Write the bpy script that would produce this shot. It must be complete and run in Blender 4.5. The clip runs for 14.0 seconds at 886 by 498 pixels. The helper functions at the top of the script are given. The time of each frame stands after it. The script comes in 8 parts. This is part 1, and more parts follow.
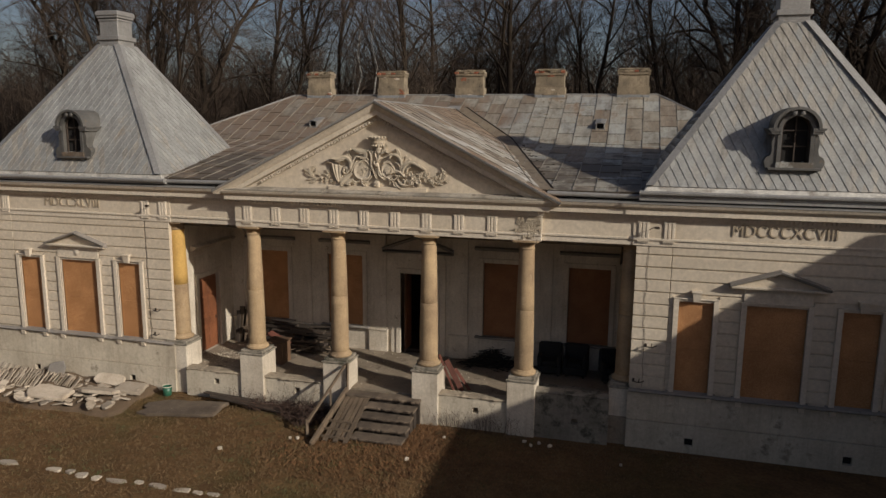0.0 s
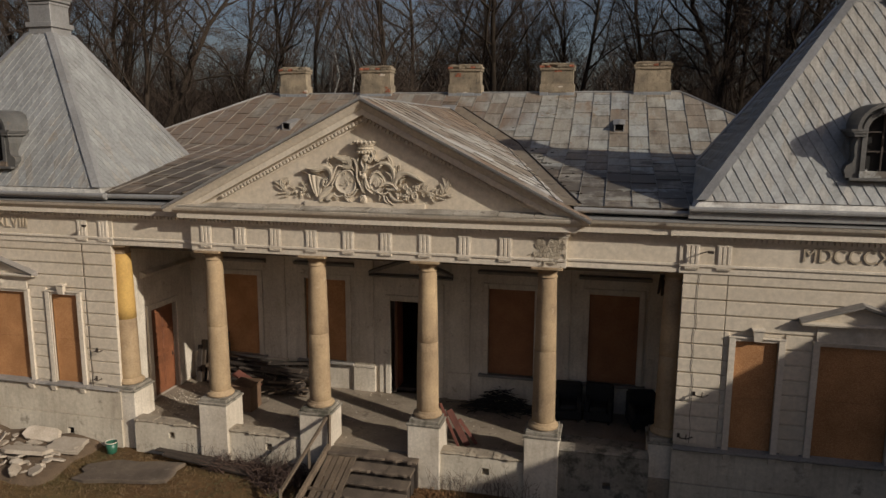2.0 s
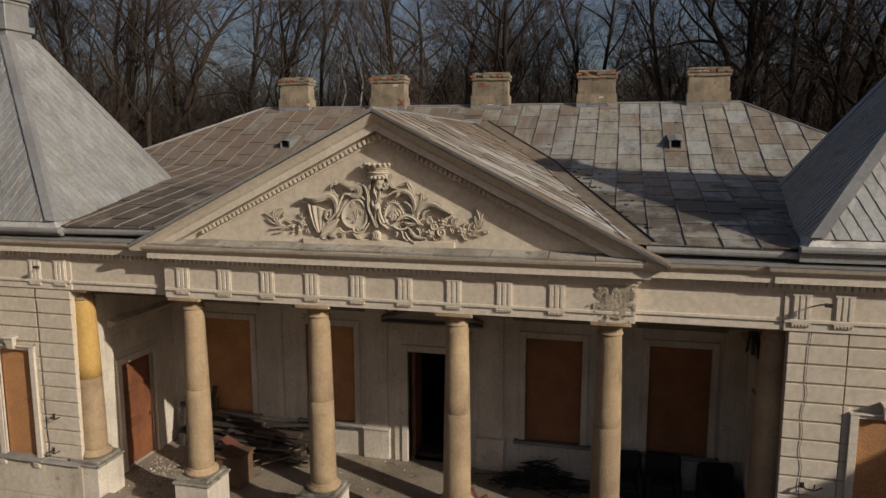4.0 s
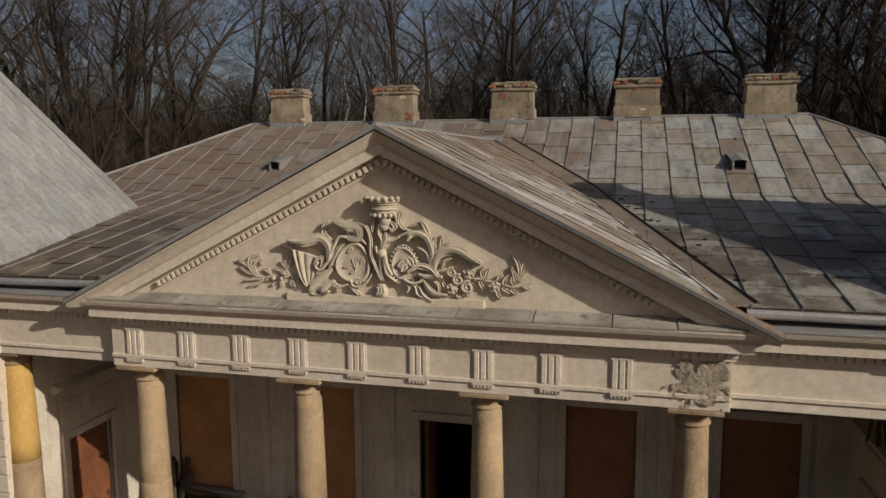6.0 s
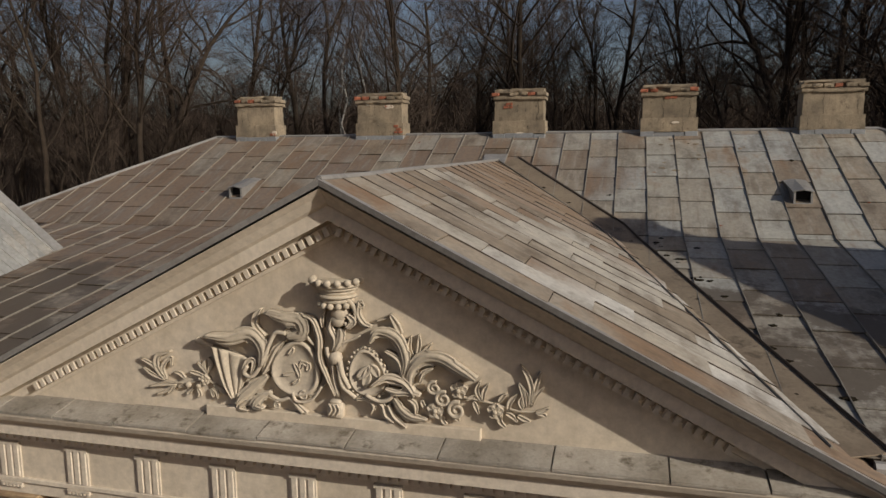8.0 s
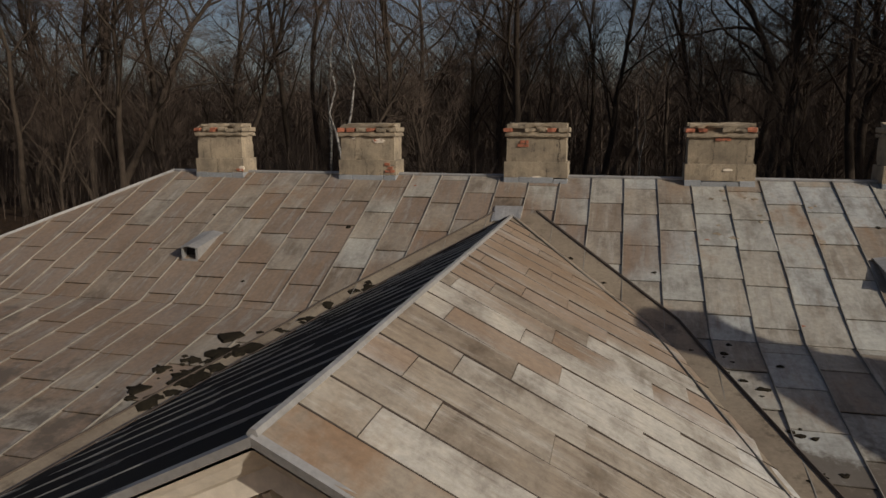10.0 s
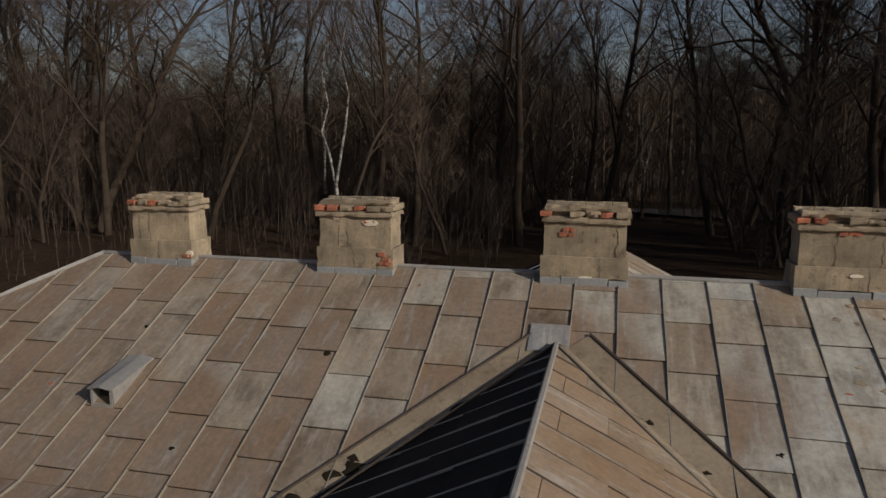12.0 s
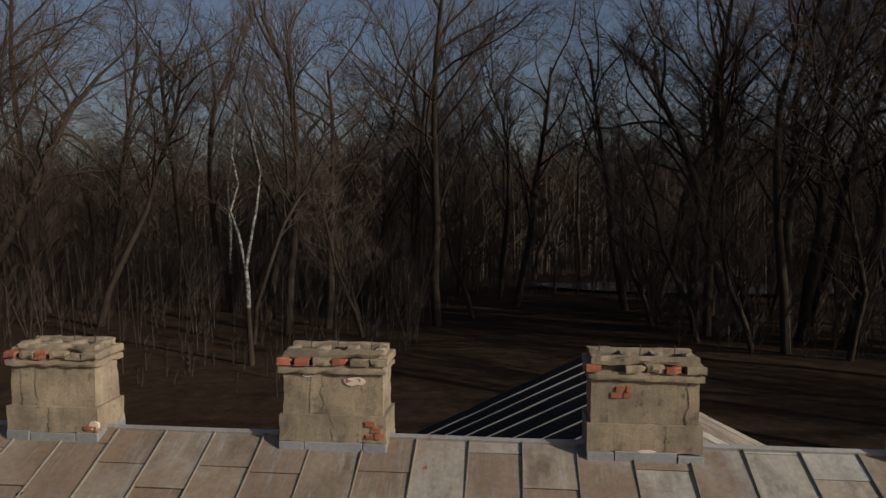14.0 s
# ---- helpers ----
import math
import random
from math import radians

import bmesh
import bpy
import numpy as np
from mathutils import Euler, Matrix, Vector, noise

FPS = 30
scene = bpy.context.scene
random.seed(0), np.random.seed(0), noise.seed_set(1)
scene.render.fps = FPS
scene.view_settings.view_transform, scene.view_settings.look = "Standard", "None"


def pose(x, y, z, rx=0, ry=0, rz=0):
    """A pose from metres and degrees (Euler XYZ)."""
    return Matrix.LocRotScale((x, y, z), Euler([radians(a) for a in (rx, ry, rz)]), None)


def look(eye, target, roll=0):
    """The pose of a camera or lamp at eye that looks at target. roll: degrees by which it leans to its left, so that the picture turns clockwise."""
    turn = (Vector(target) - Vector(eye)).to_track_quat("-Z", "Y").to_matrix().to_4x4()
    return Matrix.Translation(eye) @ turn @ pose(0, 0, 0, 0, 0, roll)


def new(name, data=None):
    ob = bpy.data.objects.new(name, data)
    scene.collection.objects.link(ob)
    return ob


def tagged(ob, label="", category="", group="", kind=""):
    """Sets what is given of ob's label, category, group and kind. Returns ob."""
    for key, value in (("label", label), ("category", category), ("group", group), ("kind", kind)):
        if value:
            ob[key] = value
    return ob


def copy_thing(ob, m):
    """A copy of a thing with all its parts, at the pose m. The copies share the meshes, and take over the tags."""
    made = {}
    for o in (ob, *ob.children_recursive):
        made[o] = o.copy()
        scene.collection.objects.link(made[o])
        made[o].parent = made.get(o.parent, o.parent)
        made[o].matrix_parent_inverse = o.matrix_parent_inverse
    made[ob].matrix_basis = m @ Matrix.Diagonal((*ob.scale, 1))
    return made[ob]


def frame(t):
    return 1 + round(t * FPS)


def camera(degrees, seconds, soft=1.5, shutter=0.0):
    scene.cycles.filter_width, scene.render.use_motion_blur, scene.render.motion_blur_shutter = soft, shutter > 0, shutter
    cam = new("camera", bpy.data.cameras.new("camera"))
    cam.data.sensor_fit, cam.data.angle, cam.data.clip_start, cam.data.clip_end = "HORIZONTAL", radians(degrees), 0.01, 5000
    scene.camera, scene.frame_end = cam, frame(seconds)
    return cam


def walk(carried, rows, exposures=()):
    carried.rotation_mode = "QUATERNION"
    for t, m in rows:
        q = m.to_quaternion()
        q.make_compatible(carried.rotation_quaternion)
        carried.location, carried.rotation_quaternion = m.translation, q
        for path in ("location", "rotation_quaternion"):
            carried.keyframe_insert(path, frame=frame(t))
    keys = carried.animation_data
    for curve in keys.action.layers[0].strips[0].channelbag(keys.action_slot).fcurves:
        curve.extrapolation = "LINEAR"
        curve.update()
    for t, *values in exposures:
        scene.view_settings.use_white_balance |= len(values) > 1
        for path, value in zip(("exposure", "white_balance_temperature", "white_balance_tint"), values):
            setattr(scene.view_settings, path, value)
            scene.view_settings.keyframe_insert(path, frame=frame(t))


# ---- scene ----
cam = camera(64.1, 14.0)
PATH = [
    (0, (6.966, -2.042, 8.024), (6.453, -0.139, 7.682), 0.5),
    (0.5, (6.662, -1.263, 8.01), (6.157, 0.642, 7.669), 0.5),
    (1, (6.295, -0.387, 8.005), (5.806, 1.523, 7.665), 0.5),
    (1.5, (5.906, 0.417, 7.996), (5.437, 2.331, 7.66), 0.5),
    (2, (5.497, 1.275, 8.014), (5.044, 3.194, 7.679), 0.3),
    (2.5, (5.198, 2.091, 8.057), (4.743, 4.01, 7.724), 0.2),
    (3, (4.882, 2.948, 8.053), (4.42, 4.867, 7.731), 0.2),
    (5.5, (3.418, 6.589, 8.168), (2.932, 8.512, 7.91), -0.3),
    (6, (3.205, 7.419, 8.255), (2.718, 9.342, 8.0), -0.3),
    (6.5, (3.039, 8.208, 8.361), (2.55, 10.131, 8.107), -0.5),
    (7, (2.907, 9.017, 8.526), (2.415, 10.938, 8.266), -0.5),
    (7.5, (2.829, 9.709, 8.719), (2.33, 11.627, 8.451), -0.5),
    (8, (2.712, 10.466, 8.969), (2.21, 12.381, 8.687), -0.5),
    (10.5, (1.495, 14.158, 10.546), (1.025, 16.07, 10.194), 0.0),
    (11, (1.204, 15.103, 10.764), (0.734, 17.018, 10.427), 0.0),
    (11.5, (0.905, 16.001, 11.045), (0.439, 17.917, 10.707), 0.0),
    (12, (0.621, 16.946, 11.306), (0.157, 18.863, 10.976), 0.0),
    (12.5, (0.339, 17.737, 11.494), (-0.108, 19.662, 11.187), 0.0),
    (13, (-0.106, 18.436, 11.612), (-0.493, 20.381, 11.356), 0.0),
    (13.5, (-0.578, 19.0, 11.766), (-0.888, 20.965, 11.564), 0.0),
    (14, (-1.125, 19.262, 11.925), (-1.327, 21.247, 11.793), 0.0),
]
walk(cam, [(t, look(eye, target, roll)) for t, eye, target, roll in PATH])

# ---------------------------------------------------------------- light
EXPOSURE = 0.0
SUN_H = (0.9068, -0.4215)           # horizontal way towards the sun
SUN_EL = math.radians(25.0)
world = bpy.data.worlds.new("sky_world")
scene.world = world
world.use_nodes = True
wn = world.node_tree.nodes
bg = wn["Background"]
sky = wn.new("ShaderNodeTexSky")
sky.sky_type = "NISHITA"
sky.sun_disc = False
sky.sun_elevation = SUN_EL
sky.sun_rotation = math.atan2(SUN_H[0], SUN_H[1])
sky.air_density, sky.dust_density, sky.ozone_density = 1.0, 2.8, 1.0
haze = wn.new("ShaderNodeMix")
haze.data_type, haze.blend_type = "RGBA", "MULTIPLY"
haze.inputs[0].default_value = 1.0
haze.inputs[7].default_value = (1.04, 1.0, 1.07, 1)
world.node_tree.links.new(sky.outputs[0], haze.inputs[6])
world.node_tree.links.new(haze.outputs[2], bg.inputs[0])
bg.inputs[1].default_value = 0.05
sun_way = Vector((SUN_H[0] * math.cos(SUN_EL), SUN_H[1] * math.cos(SUN_EL), math.sin(SUN_EL)))
sun = new("sun", bpy.data.lights.new("sun", "SUN"))
sun.data.energy = 3.75
sun.data.angle = math.radians(0.6)
sun.data.color = (1.0, 0.925, 0.825)
sun.matrix_world = look(tuple(Vector((20, 0, 0)) + sun_way * 60), (20, 0, 0))
scene.view_settings.exposure = EXPOSURE

# ---------------------------------------------------------------- materials
def material(name):
    m = bpy.data.materials.new(name)
    m.use_nodes = True
    return m, m.node_tree.nodes, m.node_tree.links, m.node_tree.nodes["Principled BSDF"]


def ramp(nodes, stops):
    r = nodes.new("ShaderNodeValToRGB")
    e = r.color_ramp.elements
    while len(e) < len(stops):
        e.new(0.5)
    for el, (p, c) in zip(e, stops):
        el.position = p
        el.color = (*c, 1) if len(c) == 3 else c
    return r


def noise_tex(nodes, links, coord, scale, detail=6, rough=0.6, stretch=None):
    n = nodes.new("ShaderNodeTexNoise")
    n.inputs["Scale"].default_value = scale
    n.inputs["Detail"].default_value = detail
    n.inputs["Roughness"].default_value = rough
    if stretch:
        mp = nodes.new("ShaderNodeMapping")
        mp.inputs["Scale"].default_value = stretch
        links.new(coord, mp.inputs[0])
        coord = mp.outputs[0]
    links.new(coord, n.inputs["Vector"])
    return n.outputs["Fac"]


def mix(nodes, links, fac, a, b, mode="MIX"):
    m = nodes.new("ShaderNodeMix")
    m.data_type, m.blend_type = "RGBA", mode
    for sock, val in ((m.inputs[0], fac), (m.inputs[6], a), (m.inputs[7], b)):
        if isinstance(val, (int, float)):
            sock.default_value = val
        elif isinstance(val, (tuple, list)):
            sock.default_value = (*val[:3], 1)
        else:
            links.new(val, sock)
    return m.outputs[2]


def bump(nodes, links, bsdf, height, strength, dist):
    b = nodes.new("ShaderNodeBump")
    b.inputs["Strength"].default_value = strength
    b.inputs["Distance"].default_value = dist
    links.new(height, b.inputs["Height"])
    links.new(b.outputs[0], bsdf.inputs["Normal"])


def random_value(nodes, links):
    """A value of its own for each object and each loose piece of a joined mesh."""
    o, g, a = nodes.new("ShaderNodeObjectInfo"), nodes.new("ShaderNodeNewGeometry"), nodes.new("ShaderNodeMath")
    a.operation = "ADD"
    links.new(o.outputs["Random"], a.inputs[0])
    links.new(g.outputs["Random Per Island"], a.inputs[1])
    f = nodes.new("ShaderNodeMath")
    f.operation = "FRACT"
    links.new(a.outputs[0], f.inputs[0])
    return f.outputs[0]


def surface(name, base, dark, stain, scale=1.0, rough=0.85, bump_s=0.35, bump_d=0.01, streak=0.0, vary=0.0, metallic=0.0, stain_at=0.62, local=False):
    """A weathered surface: fine grain, broad blotches, stains with a shape of their own, and streaks."""
    m, n, l, b = material(name)
    co = n.new("ShaderNodeTexCoord").outputs["Object"] if local else n.new("ShaderNodeNewGeometry").outputs["Position"]
    broad = noise_tex(n, l, co, 0.55 * scale, 5, 0.6)
    fine = noise_tex(n, l, co, 9 * scale, 8, 0.7)
    blot = noise_tex(n, l, co, 1.7 * scale, 9, 0.68)
    r1 = ramp(n, ((0.32, dark), (0.66, base)))
    l.new(broad, r1.inputs[0])
    r2 = ramp(n, ((0.25, (0.72, 0.72, 0.72)), (0.75, (1.12, 1.12, 1.12))))
    l.new(fine, r2.inputs[0])
    c = mix(n, l, 1.0, r1.outputs[0], r2.outputs[0], "MULTIPLY")
    r3 = ramp(n, ((stain_at, (0, 0, 0)), (stain_at + 0.12, (1, 1, 1))))
    l.new(blot, r3.inputs[0])
    c = mix(n, l, r3.outputs[0], c, stain)
    if streak:
        st = noise_tex(n, l, co, 3.2 * scale, 6, 0.7, (1.6, 1.6, 0.16))
        r4 = ramp(n, ((0.5, (0, 0, 0)), (0.78, (streak, streak, streak))))
        l.new(st, r4.inputs[0])
        c = mix(n, l, r4.outputs[0], c, stain)
    if vary:
        rv = ramp(n, ((0.0, (1 - vary,) * 3), (1.0, (1 + vary,) * 3)))
        l.new(random_value(n, l), rv.inputs[0])
        c = mix(n, l, 1.0, c, rv.outputs[0], "MULTIPLY")
    l.new(c, b.inputs["Base Color"])
    b.inputs["Roughness"].default_value = rough
    b.inputs["Metallic"].default_value = metallic
    if bump_s:
        bump(n, l, b, fine, bump_s, bump_d)
    return m


def sheet_metal(name, stops, rust, rust_at, rough=0.5, grain=1.0, metallic=0.25, brown=(0.20, 0.128, 0.078), brown_at=0.66, drift=(0, -9.0, 3.0, 0.18, -0.26), soft=0.10, runs=0.6, blotch=1.0, dirt=None, along=(2.6, 0.35, 0.35), pale=0.0):
    """Old roofing sheets: each one weathered to a shade of its own, with rust runs and dirt."""
    m, n, l, b = material(name)
    co = n.new("ShaderNodeNewGeometry").outputs["Position"]
    r = ramp(n, stops)
    l.new(random_value(n, l), r.inputs[0])
    broad = noise_tex(n, l, co, 0.5, 5, 0.6)
    blot = noise_tex(n, l, co, 2.2 * grain, 9, 0.7, (1, 0.45, 1))
    fine = noise_tex(n, l, co, 14, 6, 0.7)
    r2 = ramp(n, ((0.32, tuple(1 - v * blotch for v in (0.5, 0.54, 0.58))), (0.5, (1.0, 1.0, 1.0)), (0.7, tuple(1 + v * blotch for v in (0.24, 0.23, 0.2)))))
    l.new(blot, r2.inputs[0])
    c = mix(n, l, 1.0, r.outputs[0], r2.outputs[0], "MULTIPLY")
    # whole sheets gone brown, in clusters
    zone = noise_tex(n, l, co, 0.17, 2, 0.5)
    add = n.new("ShaderNodeMath")
    add.operation = "MULTIPLY_ADD"
    l.new(random_value(n, l), add.inputs[0])
    add.inputs[1].default_value = 0.42
    l.new(zone, add.inputs[2])
    sep = n.new("ShaderNodeSeparateXYZ")
    l.new(co, sep.inputs[0])
    side = n.new("ShaderNodeMapRange")
    side.inputs[1].default_value, side.inputs[2].default_value, side.inputs[3].default_value, side.inputs[4].default_value = drift[1:]
    l.new(sep.outputs[drift[0]], side.inputs[0])
    add2 = n.new("ShaderNodeMath")
    add2.operation = "ADD"
    l.new(add.outputs[0], add2.inputs[0])
    l.new(side.outputs[0], add2.inputs[1])
    add = add2
    rz = ramp(n, ((brown_at, (0, 0, 0)), (brown_at + soft, (0.8, 0.8, 0.8))))
    l.new(add.outputs[0], rz.inputs[0])
    run_n = noise_tex(n, l, co, 3.0, 7, 0.72, along)
    rb = ramp(n, ((0.36, tuple(v * 0.62 for v in brown)), (0.64, tuple(v * 1.3 for v in brown))))
    l.new(run_n, rb.inputs[0])
    c = mix(n, l, rz.outputs[0], c, rb.outputs[0])
    if pale:
        # streaks washed pale between the rust runs
        rp = ramp(n, ((0.36, (pale, pale, pale)), (0.47, (0, 0, 0))))
        l.new(run_n, rp.inputs[0])
        c = mix(n, l, rp.outputs[0], c, (0.50, 0.475, 0.42))
    rs = ramp(n, ((0.53, (0, 0, 0)), (0.7, (runs, runs, runs))))
    l.new(run_n, rs.inputs[0])
    c = mix(n, l, rs.outputs[0], c, tuple(v * 0.8 for v in rust))
    mul = n.new("ShaderNodeMath")
    mul.operation = "MULTIPLY"
    l.new(broad, mul.inputs[0])
    l.new(blot, mul.inputs[1])
    r3 = ramp(n, ((rust_at, (0, 0, 0)), (rust_at + 0.12, (0.8, 0.8, 0.8))))
    l.new(mul.outputs[0], r3.inputs[0])
    c = mix(n, l, r3.outputs[0], c, rust)
    r4 = ramp(n, ((0.3, (0.76,) * 3), (0.7, (1.12,) * 3)))
    l.new(fine, r4.inputs[0])
    c = mix(n, l, 1.0, c, r4.outputs[0], "MULTIPLY")
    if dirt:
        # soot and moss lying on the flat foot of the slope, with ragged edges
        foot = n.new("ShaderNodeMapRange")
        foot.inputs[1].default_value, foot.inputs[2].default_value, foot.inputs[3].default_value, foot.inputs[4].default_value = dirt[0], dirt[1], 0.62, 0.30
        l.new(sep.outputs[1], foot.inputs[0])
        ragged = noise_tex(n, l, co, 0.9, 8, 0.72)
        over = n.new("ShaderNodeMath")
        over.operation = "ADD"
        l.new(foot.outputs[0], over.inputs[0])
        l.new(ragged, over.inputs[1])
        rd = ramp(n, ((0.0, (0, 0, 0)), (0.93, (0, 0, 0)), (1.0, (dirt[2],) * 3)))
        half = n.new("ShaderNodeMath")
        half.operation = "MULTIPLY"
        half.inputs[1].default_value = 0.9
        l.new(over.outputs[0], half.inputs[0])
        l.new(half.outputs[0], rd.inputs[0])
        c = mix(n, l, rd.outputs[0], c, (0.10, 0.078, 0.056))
    l.new(c, b.inputs["Base Color"])
    b.inputs["Metallic"].default_value = metallic
    rr = n.new("ShaderNodeMapRange")
    rr.inputs[3].default_value, rr.inputs[4].default_value = rough - 0.08, rough + 0.2
    l.new(blot, rr.inputs[0])
    l.new(rr.outputs[0], b.inputs["Roughness"])
    bump(n, l, b, blot, 0.25, 0.02)
    return m


def wood(name, light, dark, scale=1.0, rough=0.75, vary=0.25):
    m, n, l, b = material(name)
    co = n.new("ShaderNodeTexCoord").outputs["Object"]
    g = noise_tex(n, l, co, 5 * scale, 8, 0.65, (8, 8, 0.8))
    big = noise_tex(n, l, co, 2 * scale, 4, 0.6)
    r = ramp(n, ((0.3, dark), (0.7, light)))
    l.new(g, r.inputs[0])
    r2 = ramp(n, ((0.3, (0.65,) * 3), (0.7, (1.15,) * 3)))
    l.new(big, r2.inputs[0])
    c = mix(n, l, 1.0, r.outputs[0], r2.outputs[0], "MULTIPLY")
    rv = ramp(n, ((0.0, (1 - vary,) * 3), (1.0, (1 + vary,) * 3)))
    l.new(random_value(n, l), rv.inputs[0])
    c = mix(n, l, 1.0, c, rv.outputs[0], "MULTIPLY")
    l.new(c, b.inputs["Base Color"])
    b.inputs["Roughness"].default_value = rough
    bump(n, l, b, g, 0.4, 0.006)
    return m


def chipboard(name, stops):
    m, n, l, b = material(name)
    co = n.new("ShaderNodeNewGeometry").outputs["Position"]
    v = n.new("ShaderNodeTexVoronoi")
    mp = n.new("ShaderNodeMapping")
    mp.inputs["Scale"].default_value = (11, 11, 26)
    l.new(co, mp.inputs[0])
    l.new(mp.outputs[0], v.inputs["Vector"])
    r = ramp(n, stops)
    l.new(v.outputs["Color"], r.inputs[0])
    big = noise_tex(n, l, co, 1.3, 5, 0.6)
    r2 = ramp(n, ((0.3, (0.72, 0.68, 0.64)), (0.7, (1.1, 1.1, 1.1))))
    l.new(big, r2.inputs[0])
    l.new(mix(n, l, 1.0, r.outputs[0], r2.outputs[0], "MULTIPLY"), b.inputs["Base Color"])
    b.inputs["Roughness"].default_value = 0.7
    bump(n, l, b, v.outputs["Distance"], 0.3, 0.004)
    return m


PLASTER = surface("cream_plaster", (0.64, 0.555, 0.435), (0.56, 0.475, 0.36), (0.42, 0.34, 0.23), 1.0, 0.9, 0.3, 0.006, 0.35, stain_at=0.66)
TRIM = surface("pale_plaster_trim", (0.67, 0.59, 0.475), (0.58, 0.50, 0.39), (0.40, 0.33, 0.23), 1.3, 0.9, 0.3, 0.005, 0.3, stain_at=0.66)
PLINTH = surface("dirty_plinth_plaster", (0.62, 0.55, 0.43), (0.45, 0.385, 0.29), (0.20, 0.165, 0.12), 1.2, 0.92, 0.5, 0.012, 0.45, stain_at=0.58)
WHITE = surface("peeling_white_plaster", (0.68, 0.605, 0.49), (0.50, 0.43, 0.335), (0.30, 0.24, 0.17), 1.8, 0.92, 0.4, 0.01, 0.55, stain_at=0.60)
STONE = surface("sandstone_column", (0.45, 0.322, 0.182), (0.25, 0.172, 0.10), (0.47, 0.37, 0.245), 2.2, 0.9, 0.8, 0.02, 0.3, stain_at=0.60, vary=0.1)
LEDGE = surface("grey_ledge_stone", (0.30, 0.27, 0.235), (0.20, 0.185, 0.165), (0.10, 0.095, 0.08), 2.0, 0.85, 0.5, 0.01, stain_at=0.6, vary=0.12)
RUIN = surface("crumbled_plaster", (0.44, 0.37, 0.27), (0.31, 0.255, 0.185), (0.2, 0.16, 0.115), 3.0, 0.95, 0.9, 0.04, stain_at=0.55)
DORMER = surface("dark_weathered_zinc", (0.16, 0.155, 0.145), (0.10, 0.097, 0.088), (0.21, 0.16, 0.11), 2.5, 0.55, 0.2, 0.004, 0.3, metallic=0.35, stain_at=0.6)
MOSSY = surface("mossy_weathered_wall", (0.34, 0.30, 0.24), (0.20, 0.175, 0.135), (0.085, 0.078, 0.055), 1.8, 0.95, 0.6, 0.015, 0.5, stain_at=0.5)
DECK = surface("rusty_dark_deck", (0.075, 0.055, 0.04), (0.045, 0.034, 0.026), (0.10, 0.06, 0.035), 2.0, 0.9, 0.2, 0.004)
SLAB = surface("lichened_cornice_slab", (0.44, 0.40, 0.335), (0.23, 0.20, 0.155), (0.12, 0.10, 0.07), 3.2, 0.85, 0.5, 0.012, stain_at=0.55, vary=0.22)
RELIEF = surface("relief_plaster", (0.58, 0.50, 0.385), (0.49, 0.42, 0.315), (0.38, 0.31, 0.22), 2.0, 0.9, 0.3, 0.006, stain_at=0.68)
OSB = chipboard("chipboard", ((0.0, (0.31, 0.13, 0.046)), (0.5, (0.44, 0.21, 0.08)), (1.0, (0.62, 0.355, 0.17))))
# darker copy of the chipboard, with the east porch shade in its colour
SHADED_OSB = chipboard("shaded_chipboard", ((0.0, (0.20, 0.08, 0.032)), (0.5, (0.28, 0.118, 0.048)), (1.0, (0.39, 0.195, 0.09))))
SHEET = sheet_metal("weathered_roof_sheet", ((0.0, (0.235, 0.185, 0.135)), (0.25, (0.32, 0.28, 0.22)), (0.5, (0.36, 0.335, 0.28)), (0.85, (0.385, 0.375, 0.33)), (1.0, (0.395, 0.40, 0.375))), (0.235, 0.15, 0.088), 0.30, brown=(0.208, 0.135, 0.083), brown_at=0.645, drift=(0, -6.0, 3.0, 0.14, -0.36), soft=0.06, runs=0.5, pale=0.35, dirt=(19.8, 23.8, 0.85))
PALE_SHEET = sheet_metal("pale_streaked_sheet", ((0.0, (0.25, 0.20, 0.145)), (0.2, (0.36, 0.315, 0.25)), (0.6, (0.46, 0.43, 0.37)), (1.0, (0.55, 0.535, 0.495))), (0.215, 0.155, 0.10), 0.34, rough=0.55, brown=(0.235, 0.15, 0.085), brown_at=0.70, drift=(1, 18.8, 23.0, -0.3, 0.09), soft=0.06, runs=0.6, blotch=1.1, along=(0.35, 2.6, 0.6), pale=0.45)
RUST_SHEET = sheet_metal("rusty_edge_sheet", ((0.0, (0.29, 0.24, 0.18)), (0.5, (0.37, 0.33, 0.27)), (1.0, (0.45, 0.425, 0.37))), (0.22, 0.13, 0.07), 0.27, rough=0.6, brown=(0.22, 0.135, 0.075), brown_at=0.62, drift=(0, 1.4, 2.8, -0.45, 0.05), runs=0.6, along=(0.35, 2.6, 0.6))
VALLEY = surface("stained_valley_metal", (0.29, 0.235, 0.165), (0.19, 0.145, 0.10), (0.09, 0.067, 0.045), 2.2, 0.6, 0.3, 0.006, metallic=0.15, stain_at=0.55)
SEAM = surface("roof_seam_metal", (0.31, 0.285, 0.24), (0.21, 0.185, 0.15), (0.15, 0.10, 0.065), 2.0, 0.5, 0.2, 0.004, metallic=0.3, stain_at=0.6)
DIAMOND = sheet_metal("zinc_scale", ((0.0, (0.315, 0.315, 0.295)), (0.6, (0.37, 0.37, 0.35)), (1.0, (0.415, 0.415, 0.395))), (0.34, 0.27, 0.19), 0.36, 0.46, 1.0, 0.3, (0.36, 0.33, 0.28), 0.7, drift=(0, -20.0, 20.0, -0.05, -0.05), runs=0.12, blotch=0.35)
